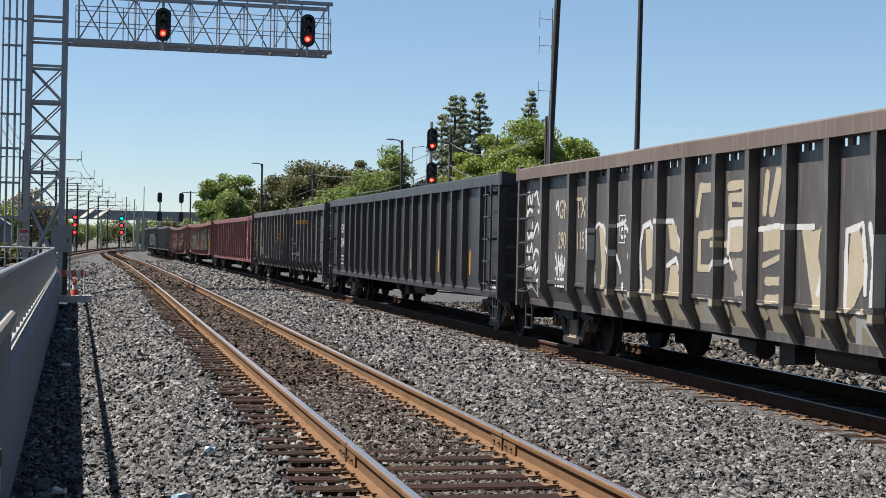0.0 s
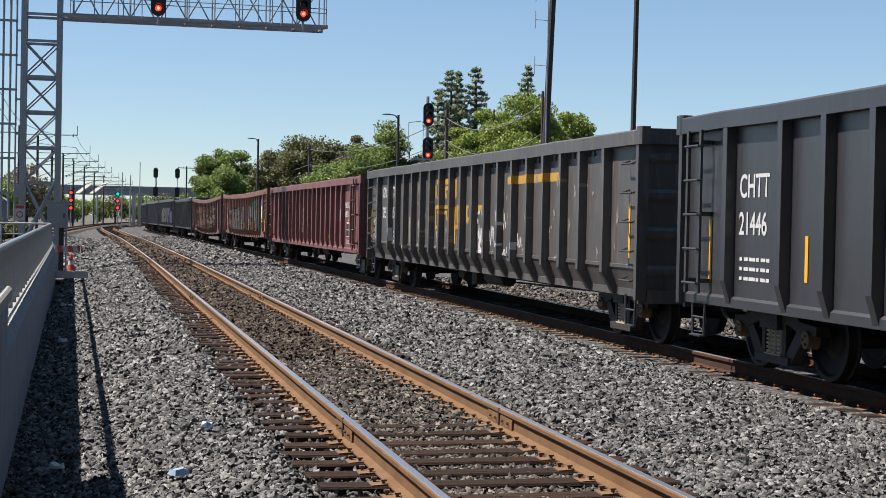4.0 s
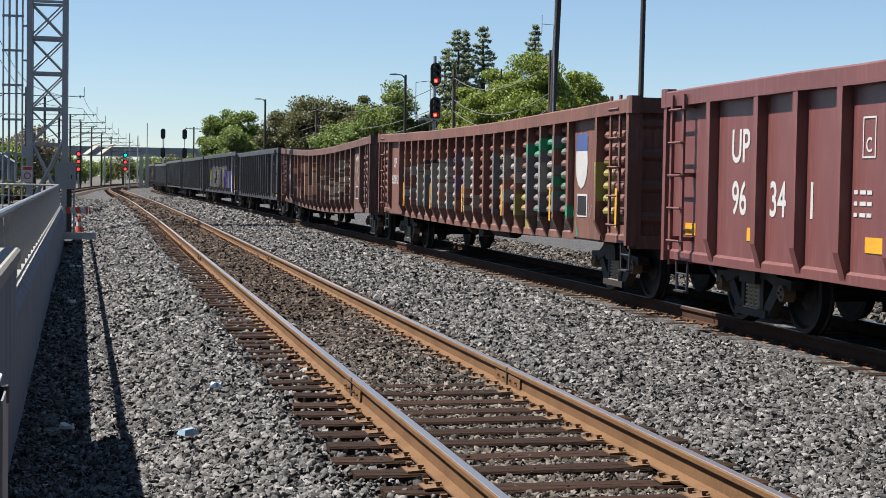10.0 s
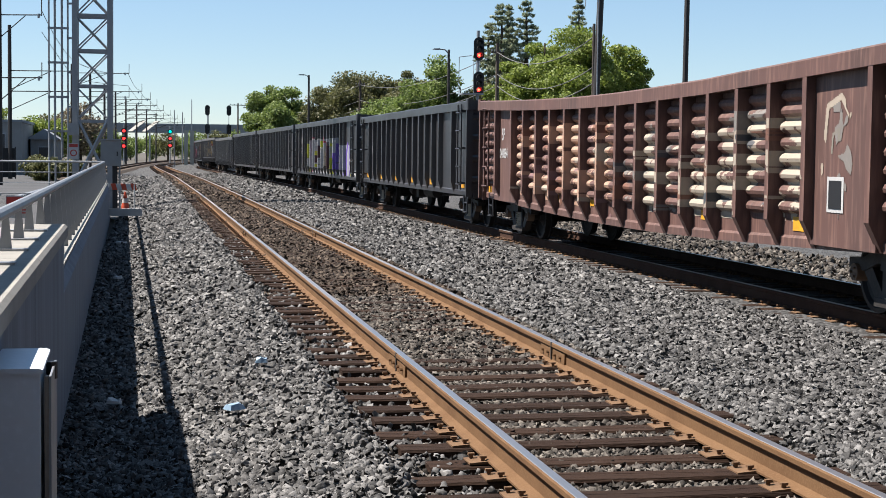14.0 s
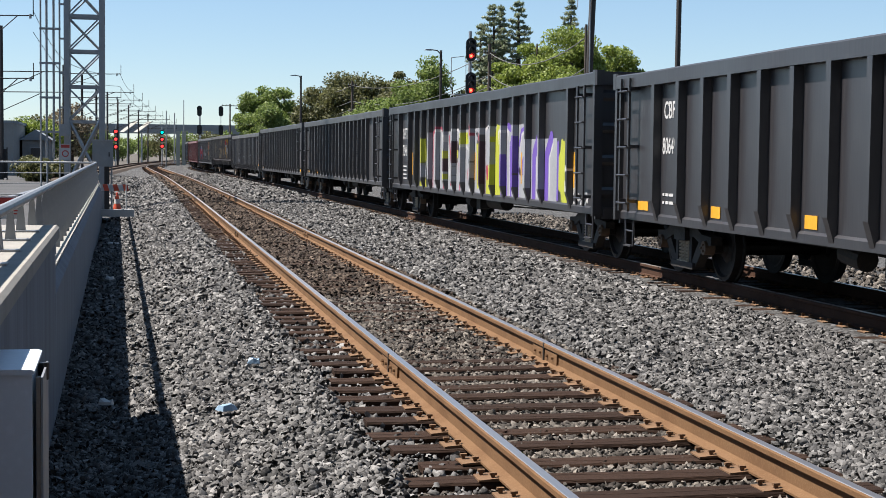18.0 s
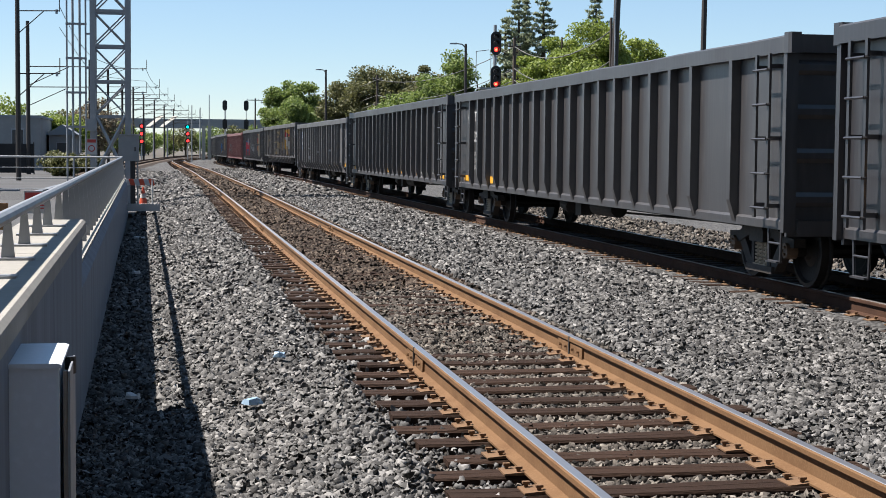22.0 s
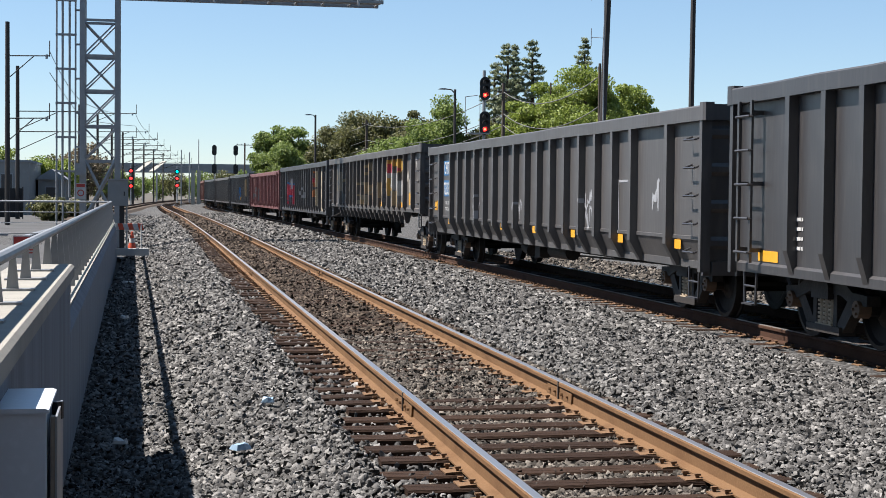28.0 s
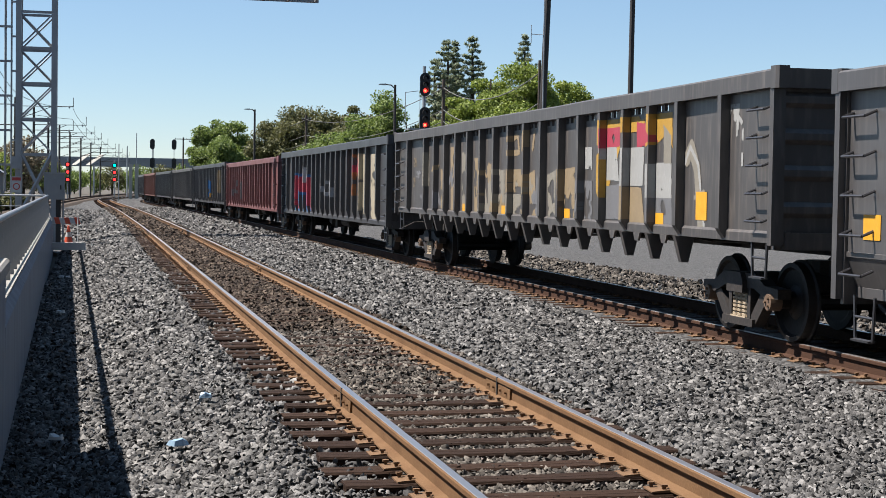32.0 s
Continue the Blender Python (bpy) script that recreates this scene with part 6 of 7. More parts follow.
for k in range(15, 21):
    add_car(k, "dark gondola car far back in the train", (P_DUST, P_BLACK, P_RUST, P_GREY, P_BLACK, P_GREY)[k - 15], top=2.95, sill=0.8)


def car_rows(mid, length, step=1):
    out = []
    b = length / 2 - 1.85
    for i in range(0, 33, step):
        y = mid - RUN[i]
        x0, x1 = on(FAR_LINE, y - b), on(FAR_LINE, y + b)
        yaw = math.degrees(math.atan2(x0 - x1, 2 * b))
        out.append((float(i), pose((x0 + x1) / 2, y, RAIL_TOP, 0, 0, yaw)))
    return out


def motions():
    ts = [i / 15 for i in range(481)]
    travel = np.interp(ts, range(33), RUN)
    for k, (car, mid, length) in enumerate(CARS):
        walk(car, car_rows(mid, length))
        if k > 12:
            continue
        for tr in car.children:
            for ws in tr.children:
                if ws.get("turns"):
                    base = ws.matrix_basis.translation.copy()
                    walk(ws, [(t, pose(*base, math.degrees(s / 0.457) % 360)) for t, s in zip(ts, travel)])

# ---- wall and railing beside the camera ----
def wall_x(y):
    return -0.475 - 0.0149 * y


WALL_TURN = math.degrees(math.atan(0.0149))
wall = thing("platform_wall", (0, 0, 0), "pale grey concrete retaining wall along the ballast", "wall", kind="structure")


def along_wall(y, off, z, turn=0):
    return pose(wall_x(y) + off, y, z, 0, 0, WALL_TURN + turn)


hs = Form()
for y0, y1 in ((-6, -0.6), (-0.6, 4.2), (4.2, 8.6), (8.6, 12.6)):
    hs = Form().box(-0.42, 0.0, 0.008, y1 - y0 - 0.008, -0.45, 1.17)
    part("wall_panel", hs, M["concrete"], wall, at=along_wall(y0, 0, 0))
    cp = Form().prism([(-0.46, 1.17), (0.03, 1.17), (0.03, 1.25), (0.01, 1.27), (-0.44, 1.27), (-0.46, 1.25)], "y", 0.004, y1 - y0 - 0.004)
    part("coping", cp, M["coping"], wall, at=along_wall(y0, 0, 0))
y = 12.6
while y < 51:
    y1 = min(52.0, y + 5.6)
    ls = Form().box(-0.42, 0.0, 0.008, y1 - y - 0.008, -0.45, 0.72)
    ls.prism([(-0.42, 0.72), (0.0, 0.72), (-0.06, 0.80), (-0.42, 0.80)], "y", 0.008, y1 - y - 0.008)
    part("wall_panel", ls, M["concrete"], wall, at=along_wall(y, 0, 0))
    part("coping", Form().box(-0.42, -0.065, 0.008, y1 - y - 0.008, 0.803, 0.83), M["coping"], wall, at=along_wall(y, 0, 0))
    y = y1
# unseen wall added behind the camera to cut sky light on shaded faces
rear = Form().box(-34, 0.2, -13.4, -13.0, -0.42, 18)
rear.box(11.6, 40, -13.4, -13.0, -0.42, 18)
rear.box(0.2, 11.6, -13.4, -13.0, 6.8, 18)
tagged(part("wall_rear", rear, M["bark"]), "unseen brown wall added behind the camera to block sky light, open at the tracks", "wall", kind="structure")
railing = thing("railing", (0, 0, 0), "galvanised steel handrail on tapered plate posts", "railing")
hr = Form()
pts = [Vector((wall_x(y) - 0.19, y, 1.5)) for y in (-6, 10, 25, 40, 52.0)]
hr.path(pts + [Vector((-14, 52.2, 1.5))], 0.035, n=10)
part("handrail", hr, M["galv"], railing)
part("bottom_rail", Form().path([Vector((wall_x(y) - 0.17, y, 0.95)) for y in (12.7, 25, 40, 52.0)], 0.014), M["galv"], railing)
lo = Form().prism([(-0.036, 0.0), (0.036, 0.0), (0.014, 0.24), (-0.014, 0.24)], "y", -0.008, 0.008)
lo.box(-0.13, 0.13, -0.06, 0.06, -0.004, 0.012)
lo_me = lo.data("post", M["galv"])
hi = Form().prism([(-0.06, 0.0), (0.06, 0.0), (0.052, 0.25), (0.016, 0.70), (-0.016, 0.70), (-0.052, 0.25)], "y", -0.008, 0.008)
hi_me = hi.data("post", M["galv"])
y = -4.2
while y < 52:
    near = y < 12.5
    part("post", lo_me if near else hi_me, None, railing, at=along_wall(y, -0.2 if near else -0.18, 1.27 if near else 0.80))
    y += 1.12
for x in (-3, -5.4, -7.8, -10.2, -12.6):
    pp = Form().rod((x, 52.2, 0.1), (x, 52.2, 1.5), 0.03)
    part("post", pp, M["galv"], railing)
for z in (1.15, 0.8, 0.45):
    part("mid_rail", Form().rod((-1.5, 52.2, z), (-14, 52.2, z), 0.015), M["galv"], railing)

cab = thing("utility_cabinet", along_wall(5.7, -0.05, 0), "pale grey steel utility cabinet fixed against the wall", "cabinet")
part("body", Form().box(0.02, 0.225, 0.0, 0.57, -0.3, 1.05), M["cabinet"], cab)
part("lid", Form().prism([(0.01, 1.05), (0.235, 1.05), (0.235, 1.062), (0.22, 1.068), (0.02, 1.068), (0.01, 1.062)], "y", -0.012, 0.582), M["cabinet"], cab)
part("edge_strip", Form().box(0.238, 0.252, 0.05, 0.09, -0.3, 1.03), M["strip"], cab, "brown edge strip")
part("side_cover", Form().box(0.254, 0.262, 0.05, 0.5, -0.3, 1.03), M["galv"], cab)
part("hinge", Form().rod((0.25, 0.35, 0.98), (0.25, 0.35, 1.045), 0.022), M["black"], cab)
part("handle", Form().path([(0.02, 0.1, 1.09), (0.02, 0.1, 1.14), (0.02, 0.42, 1.14), (0.02, 0.42, 1.09)], 0.014), M["black"], cab)

# barrier and cone at the far end of the wall
barrier = thing("barrier", (-0.8, 48.9, -0.12), "folding barrier with an orange and white striped board", "barrier")
for i in range(6):
    part("stripe", Form().prism([(-0.45 + i * 0.15, 0.78), (-0.30 + i * 0.15, 0.78), (-0.36 + i * 0.15, 0.98), (-0.51 + i * 0.15, 0.98)], "y", -0.015, 0.015), M["orange"] if i % 2 else M["white"], barrier)
for x in (-0.42, 0.36):
    part("leg", Form().path([(x, -0.25, 0.0), (x, 0.0, 0.98), (x, 0.25, 0.0)], 0.018), M["white"], barrier)
part("base_slab", Form().prism([(-0.55, 0.0), (0.6, 0.0), (0.6, 0.22), (-0.55, 0.22)], "y", -0.5, -0.3), M["white"], barrier)
cone = thing("traffic_cone", (-0.72, 49.2, -0.1), "orange traffic cone with a white collar", "traffic cone")
part("cone_body", Form().lathe([(0.0, 0.17), (0.03, 0.16), (0.7, 0.03), (0.71, 0.0)], "z", 16), M["orange"], cone)
part("collar", Form().lathe([(0.36, 0.099), (0.5, 0.075)], "z", 16), M["white"], cone)
part("base", Form().box(-0.2, 0.2, -0.2, 0.2, -0.02, 0.03), M["orange"], cone)

# ---- signal gantry ----
GX0, GX1, GY = -2.75, -1.45, 61.0
gantry = thing("signal_gantry", (0, GY, 0), "galvanised lattice cantilever gantry over the tracks", "signal gantry")
for x in (GX0, GX1):
    for y in (-0.6, 0.6):
        part("tower_leg", Form().box(x - 0.1, x + 0.1, y - 0.1, y + 0.1, -0.3, 15.5), M["galv"], gantry)
lev = [1.0, 3.0, 4.33, 5.67, 7.0, 8.35, 9.36, 10.2, 11.25, 12.6, 14.0]
for z in lev[1:]:
    for y in (-0.6, 0.6):
        part("tower_strut", Form().box(GX0, GX1, y - 0.03, y + 0.03, z - 0.05, z + 0.05), M["galv"], gantry)
    for x in (GX0, GX1):
        part("tower_strut", Form().box(x - 0.03, x + 0.03, -0.6, 0.6, z - 0.05, z + 0.05), M["galv"], gantry)
for z0, z1 in zip(lev[1:], lev[2:]):
    if z1 - z0 < 1.2:
        continue
    for y in (-0.62, 0.62):
        for a, b in ((GX0, GX1), (GX1, GX0)):
            part("tower_brace", Form().rod((a, y, z0), (b, y, z1), 0.032, n=5), M["galv"], gantry)
for y in (-0.62, 0.62):
    part("tower_brace", Form().rod((GX0, y, 0.6), (GX1, y, 3.2), 0.07, n=6), M["galv"], gantry)
    part("tower_brace", Form().rod((GX1, y, 0.6), (GX0, y, 3.2), 0.05, n=6), M["galv"], gantry)
TX0, TX1, TZ0, TZ1 = GX1, 8.6, 9.36, 11.25
for y in (-0.7, 0.7):
    for z in (TZ0, TZ1):
        part("chord", Form().box(TX0, TX1 + 0.15, y - 0.07, y + 0.07, z - 0.07, z + 0.07), M["galv"], gantry)
bays = 9
for i in range(bays + 1):
    x = TX0 + 0.5 + (TX1 - TX0 - 0.5) * i / bays
    for y in (-0.7, 0.7):
        part("truss_post", Form().rod((x, y, TZ0), (x, y, TZ1), 0.03, n=5), M["galv"], gantry)
        if i < bays:
            x1 = TX0 + 0.5 + (TX1 - TX0 - 0.5) * (i + 1) / bays
            zz = (TZ0, TZ1) if (i % 2 == 0) == (y < 0) else (TZ1, TZ0)
            part("truss_diagonal", Form().rod((x, y, zz[0]), (x1, y, zz[1]), 0.03, n=5), M["galv"], gantry)
    part("cross_beam", Form().box(x - 0.04, x + 0.04, -0.7, 0.7, TZ0 - 0.05, TZ0 + 0.03), M["galv"], gantry)
part("walkway", Form().box(TX0 + 0.3, TX1, -1.35, -0.78, TZ0 - 0.12, TZ0 - 0.06), M["galv"], gantry)
for z in (0.45, 0.62, 1.05, 1.22):
    for y in (-1.35,):
        part("guard_rail", Form().rod((TX0 + 0.4, y, TZ0 + z), (TX1, y, TZ0 + z), 0.018, n=5), M["galv"], gantry)
for i in range(12):
    x = TX0 + 0.4 + i * (TX1 - TX0 - 0.4) / 11
    part("guard_post", Form().rod((x, -1.35, TZ0 - 0.1), (x, -1.35, TZ0 + 1.22), 0.02, n=5), M["galv"], gantry)
for x in (0.9, 1.3, 6.55, 6.95):
    part("access_ladder", Form().rod((x, -0.95, TZ0), (x, -0.95, TZ1 + 0.3), 0.02, n=5), M["galv"], gantry)
lx = [-3.72, -3.5, -3.24, -3.02]
for i, x in enumerate(lx):
    part("cable_riser", Form().rod((x, -0.3, 1.6 if i in (1, 2) else 0.0), (x, -0.3, 15.5), 0.045 if i % 3 else 0.035, n=6), M["galv"], gantry)
for z in (2.6, 3.9, 5.2, 6.5, 7.8, 9.1, 10.1, 11.3):
    part("riser_bracket", Form().box(-3.76, -2.98, -0.36, -0.24, z - 0.04, z + 0.04), M["galv"], gantry)
    part("riser_bracket", Form().box(-3.0, GX0, -0.34, -0.26, z + 0.9, z + 0.97), M["galv"], gantry)
part("sign_plate", Form().box(-2.98, -2.62, -0.73, -0.71, 1.55, 2.15), M["white"], gantry, "white warning sign with a red ring")
part("sign_mark", Form().lathe([(0.0, 0.09), (0.0, 0.13)], "x", 18), M["red"], gantry, at=pose(-2.8, -0.735, 1.78, 0, 0, 90))
part("sign_band", Form().box(-2.96, -2.64, -0.737, -0.731, 2.0, 2.12), M["red"], gantry)
part("junction_box", Form().box(-2.98, -2.6, -0.95, -0.75, 2.45, 2.9), M["galv"], gantry)
ctl = thing("control_cabinet", (-1.3, 55.5, 0), "grey steel control cabinet on a dark post", "cabinet")
part("body", Form().box(-0.35, 0.35, -0.25, 0.25, 1.35, 2.25), M["glass_grey"], ctl)
part("roof", Form().box(-0.38, 0.38, -0.28, 0.28, 2.25, 2.29), M["galv"], ctl)
part("latch", Form().box(0.2, 0.24, -0.27, -0.25, 1.7, 1.85), M["black"], ctl)
part("post", Form().box(0.05, 0.22, -0.08, 0.08, -0.4, 1.35), M["black"], ctl)
part("conduit", Form().rod((0.3, 0, -0.4), (0.3, 0, 1.35), 0.03), M["galv"], ctl)


def signal_head(name, x, y, z, lit, label, mast=None, scale=1.0):
    s = thing(name, (x, y, z), label, "signal", "three-lamp signal heads")
    o = []
    for i in range(24):
        a = 2 * math.pi * i / 24
        o.append((0.29 * scale * math.cos(a), (0.345 * scale if math.sin(a) >= 0 else -0.345 * scale) + 0.29 * scale * math.sin(a)))
    part("backplate", Form().prism(o, "y", -0.03, 0.03), M["black"], s)
    part("housing", Form().box(-0.17 * scale, 0.17 * scale, 0.03, 0.35, -0.5 * scale, 0.5 * scale), M["black"], s)
    for i, dz in enumerate((0.34, 0.0, -0.34)):
        dz *= scale
        hood = Form()
        n = 14
        for k in range(n + 1):
            a = math.pi * (-0.15 + 1.3 * k / n)
            for yy, r in ((-0.03, 0.145 * scale), (-0.28, 0.15 * scale)):
                hood.v.append((r * math.cos(a), yy, dz + r * math.sin(a)))
        hood.f = [(2 * k, 2 * k + 1, 2 * k + 3, 2 * k + 2) for k in range(n)]
        part("hood", hood, M["black"], s)
        on_ = i in lit
        ln = Form().lathe([(-0.05, 0.0), (-0.045, 0.06 * scale), (-0.03, 0.115 * scale)], "x", 18)
        part("lens", ln, M["red_glow"] if on_ else M["lens"], s, "lit red lens" if on_ else "unlit dark lens", at=pose(0, 0, dz, 0, 0, 90))
        if on_:
            part("lamp", Form().lathe([(-0.058, 0.0), (-0.05, 0.06 * scale)], "x", 14), M["amber_glow"], s, "glowing lamp core", at=pose(0, 0, dz, 0, 0, 90))
    if mast:
        part("bracket", Form().rod((0, 0.1, -0.62 * scale), (0, 0.1, mast), 0.05), M["galv"], s)
    return s


signal_head("gantry_signal", 2.18, GY - 1.45, 10.02, (2,), "black three-lamp railway signal showing red on the gantry", -0.95)
signal_head("gantry_signal", 7.69, GY - 1.45, 10.07, (2,), "black three-lamp railway signal showing red on the gantry", -0.95)
MX, MY = 17.5, 82.0
mast = thing("signal_mast", (MX, MY, -0.4), "slim steel signal mast with a small platform and ladder", "signal mast")
part("mast_pole", Form().rod((0, 0.25, 0), (0, 0.25, 9.0), 0.09, n=10), M["galv"], mast)
part("platform", Form().box(-0.9, 0.3, -0.1, 0.9, 5.55, 5.62), M["galv"], mast)
part("platform_rail", Form().path([(-0.9, 0.9, 5.6), (-0.9, 0.9, 7.6), (-0.2, 0.9, 7.7)], 0.02, n=5), M["galv"], mast)
for x in (-0.15, 0.15):
    part("ladder_stile", Form().rod((x, 0.6, 0), (x, 0.6, 7.5), 0.02, n=5), M["galv"], mast)
signal_head("mast_signal", MX, MY, 7.6, (2,), "black three-lamp railway signal showing red on a mast")
signal_head("mast_signal", MX, MY, 5.75, (2,), "black three-lamp railway signal showing red on a mast")


# ---- poles ----
def street_lamp(x, d, top, arm):
    s = thing("street_lamp", (x, d, -0.4), "tall dark street lamp with a curved arm", "street lamp", "street lamps by the line")
    part("pole", Form().rod((0, 0, 0), (0, 0, top), 0.14, 0.09, n=10), M["pole_dark"], s)
    part("arm", Form().path([(0, 0, top - 0.3), (-arm * 0.4, 0, top - 0.02), (-arm, 0, top + 0.02)], 0.045), M["pole_dark"], s)
    part("lamp_head", Form().prism([(-arm - 0.55, top - 0.02), (-arm, top - 0.04), (-arm, top + 0.08), (-arm - 0.45, top + 0.05)], "y", -0.15, 0.15), M["galv"], s)
    return s


street_lamp(21.64, 112, 10.0, 0.7)
street_lamp(15.22, 150, 9.85, 0.5)


def utility_pole(x, d, height, r, material, label, arms=(), lean=0.0):
    s = thing("utility_pole", pose(x, d, -0.4, 0, lean, 0), label, "utility pole", "poles by the line")
    part("shaft", Form().rod((0, 0, 0), (0, 0, height), r, r * 0.8, n=12), material, s)
    for z, w in arms:
        part("crossarm", Form().box(-w, w, -0.06, 0.06, z - 0.06, z + 0.06), material, s)
        for q in (-0.9, -0.4, 0.4, 0.9):
            part("insulator", Form().rod((q * w, 0, z + 0.06), (q * w, 0, z + 0.22), 0.05, n=6), M["galv"], s)
    return s


utility_pole(23.33, 80, 24, 0.2, M["pole_dark"], "tall black steel pole rising behind the train", lean=1.8)
utility_pole(28.45, 80, 24, 0.16, M["pole_dark"], "tall slim black steel pole rising behind the train", lean=0.3)
utility_pole(24.5, 84, 9.7, 0.1, M["wood_pole"], "short dark wooden pole beside the tall pole")
utility_pole(26.66, 118, 11.0, 0.17, M["wood_pole"], "weathered wooden utility pole carrying wires", ((10.3, 0.5),))
utility_pole(22.93, 170, 10.4, 0.17, M["wood_pole"], "weathered wooden utility pole carrying wires", ((9.9, 0.5),))
utility_pole(17.79, 230, 11.6, 0.17, M["wood_pole"], "weathered wooden utility pole carrying wires", ((11.0, 0.9), (10.2, 0.9)))
utility_pole(14.6, 260, 10.5, 0.15, M["wood_pole"], "distant wooden pole with a crossarm", ((10.2, 1.4),))
utility_pole(15.6, 240, 9.4, 0.13, M["wood_pole"], "distant wooden pole with a crossarm", ((9.2, 1.3),))
ant = thing("antenna_mast", (23.25, 79, -0.4), "thin pale antenna mast with side aerials", "antenna")
part("mast_tube", Form().rod((0, 0, 0), (0, 0, 15.0), 0.035, n=6), M["galv"], ant)
for z in (10.6, 13.0, 14.4):
    part("aerial_arm", Form().rod((0, 0, z), (-0.7, 0, z + 0.02), 0.018, n=5), M["galv"], ant)
    part("aerial", Form().rod((-0.7, 0, z - 0.45), (-0.7, 0, z + 0.5), 0.02, n=5), M["galv"], ant)


def wire(a, b, sag, r=0.03):
    a, b = Vector(a), Vector(b)
    pts = [a.lerp(b, i / 12) - Vector((0, 0, sag * 4 * (i / 12) * (1 - i / 12))) for i in range(13)]
    c = bpy.data.curves.new("overhead_wire", "CURVE")
    c.dimensions, c.bevel_depth, c.bevel_resolution = "3D", r, 1
    sp = c.splines.new("POLY")
    sp.points.add(12)
    for q, p in zip(sp.points, pts):
        q.co = (*p, 1)
    c.materials.append(M["wire_grey"])
    return tagged(new("overhead_wire", c), "sagging overhead wire between poles", "wire", "overhead wires")


PT = [(24.5, 84, 8.6), (26.66, 118, 9.9), (22.93, 170, 9.5), (17.79, 230, 10.6)]
for a, b in zip(PT, PT[1:]):
    for dz in (0.0, -1.7, -2.6):
        wire((a[0], a[1], a[2] + dz), (b[0], b[1], b[2] + dz), 1.2)


# ---- trees ----
def tree(x, d, top, width, leaf, label, seed, kind="round", base=1.5, leaves=9000, group="trees behind the line"):
    rng = np.random.default_rng(seed)
    t = thing("tree", (x, d, -0.4), label, "tree", group)
    H, R = top + 0.4, width / 2
    tr = Form()
    tr.rod((0, 0, 0), (0.1, 0, H * 0.45), 0.03 * H, 0.018 * H, n=9)
    tr.rod((0.1, 0, H * 0.45), (0.0, 0.1, H * 0.9), 0.018 * H, 0.005 * H, n=7)
    clumps = []
    if kind == "round":
        n = 60
        for i in range(n):
            u = rng.normal(size=3)
            u /= np.linalg.norm(u)
            k = rng.random() ** 0.4
            c = np.array([u[0] * R * 0.88 * k, u[1] * R * 0.75 * k, base + (H - base) * (0.5 + 0.42 * u[2] * k)])
            clumps.append((c, R * (0.18 + 0.15 * rng.random())))
    else:
        tiers = int((H - base) / 0.55)
        for i in range(tiers):
            f = i / tiers
            z = base + (H - base) * f
            w = R * (1 - f) ** 0.7 * 1.05 + 0.12
            for k in range(int(5 + 4 * (1 - f))):
                a, reach = rng.random() * 6.28, w * (0.3 + 0.9 * rng.random())
                for q in (0.35, 0.62, 0.85, 1.05):
                    clumps.append((np.array([reach * q * math.cos(a), reach * q * math.sin(a), z - 0.16 * reach * q + 0.25 * rng.random() + 0.16 * reach * q * q]), max(0.12, 0.12 * R * (1 - 0.5 * q) * (1.15 - f))))
        clumps.append((np.array([0, 0, H - 0.2]), 0.16))
    for c, r in clumps[::3 if kind == "round" else 8]:
        tr.rod((0.05, 0, max(H * 0.2, c[2] - (R * 0.6 if kind == "round" else 0.1))), tuple(c), 0.006 * H, 0.02, n=5, caps=False)
    part("trunk", tr, M["bark"], t)
    per = max(12, leaves // len(clumps))
    vs = []
    for c, r in clumps:
        u = rng.normal(size=(per, 3))
        u /= np.linalg.norm(u, axis=1)[:, None]
        p = c + u * r * (0.3 + 0.95 * rng.random((per, 1)) ** 0.7) * np.array([1.15, 1.15, 0.75])
        s = (0.034 + 0.04 * rng.random((per, 1))) * (0.8 + d / 170)
        a = rng.normal(size=(per, 3))
        a /= np.linalg.norm(a, axis=1)[:, None]
        b = np.cross(a, u + 0.5 * rng.normal(size=(per, 3)))
        b /= np.linalg.norm(b, axis=1)[:, None] + 1e-6
        k1, k2 = (1.3, 1.0) if kind == "round" else (2.4, 0.6)
        vs.append(np.stack([p - a * s * k1, p + b * s * k2, p + a * s * k1, p - b * s * k2], 1))
    v = np.concatenate(vs).reshape(-1, 3)
    me = bpy.data.meshes.new("crown")
    k = len(v) // 4
    me.vertices.add(len(v))
    me.vertices.foreach_set("co", v.reshape(-1))
    me.loops.add(len(v))
    me.loops.foreach_set("vertex_index", np.arange(len(v)))
    me.polygons.add(k)
    me.polygons.foreach_set("loop_start", np.arange(k) * 4)
    me.update(calc_edges=True)
    me.materials.append(leaf)
    part("crown", me, None, t)
    return t


B, G, D, N, T = M["leaf_bright"], M["leaf_mid"], M["leaf_dark"], M["leaf_blue"], M["leaf_tan"]
KIND = {id(B): "broad tree with fresh bright green leaves", id(G): "broad mid-green leafy tree", id(D): "broad dark olive-green tree", id(T): "broad dry brownish tree"}
for x, d, top, w, s in ((34.3, 150, 17.0, 5.4, 1), (35.4, 152, 17.1, 4.2, 2), (36.8, 150, 17.4, 5.6, 3), (33.4, 152, 15.2, 4.2, 4), (42.2, 150, 17.8, 4.4, 5), (35.5, 154, 13.5, 7.0, 6)):
    tree(x, d, top, w * 1.25, N, "tall dark blue-green conifer with an open crown", s, "cone", 3.0, 9000)
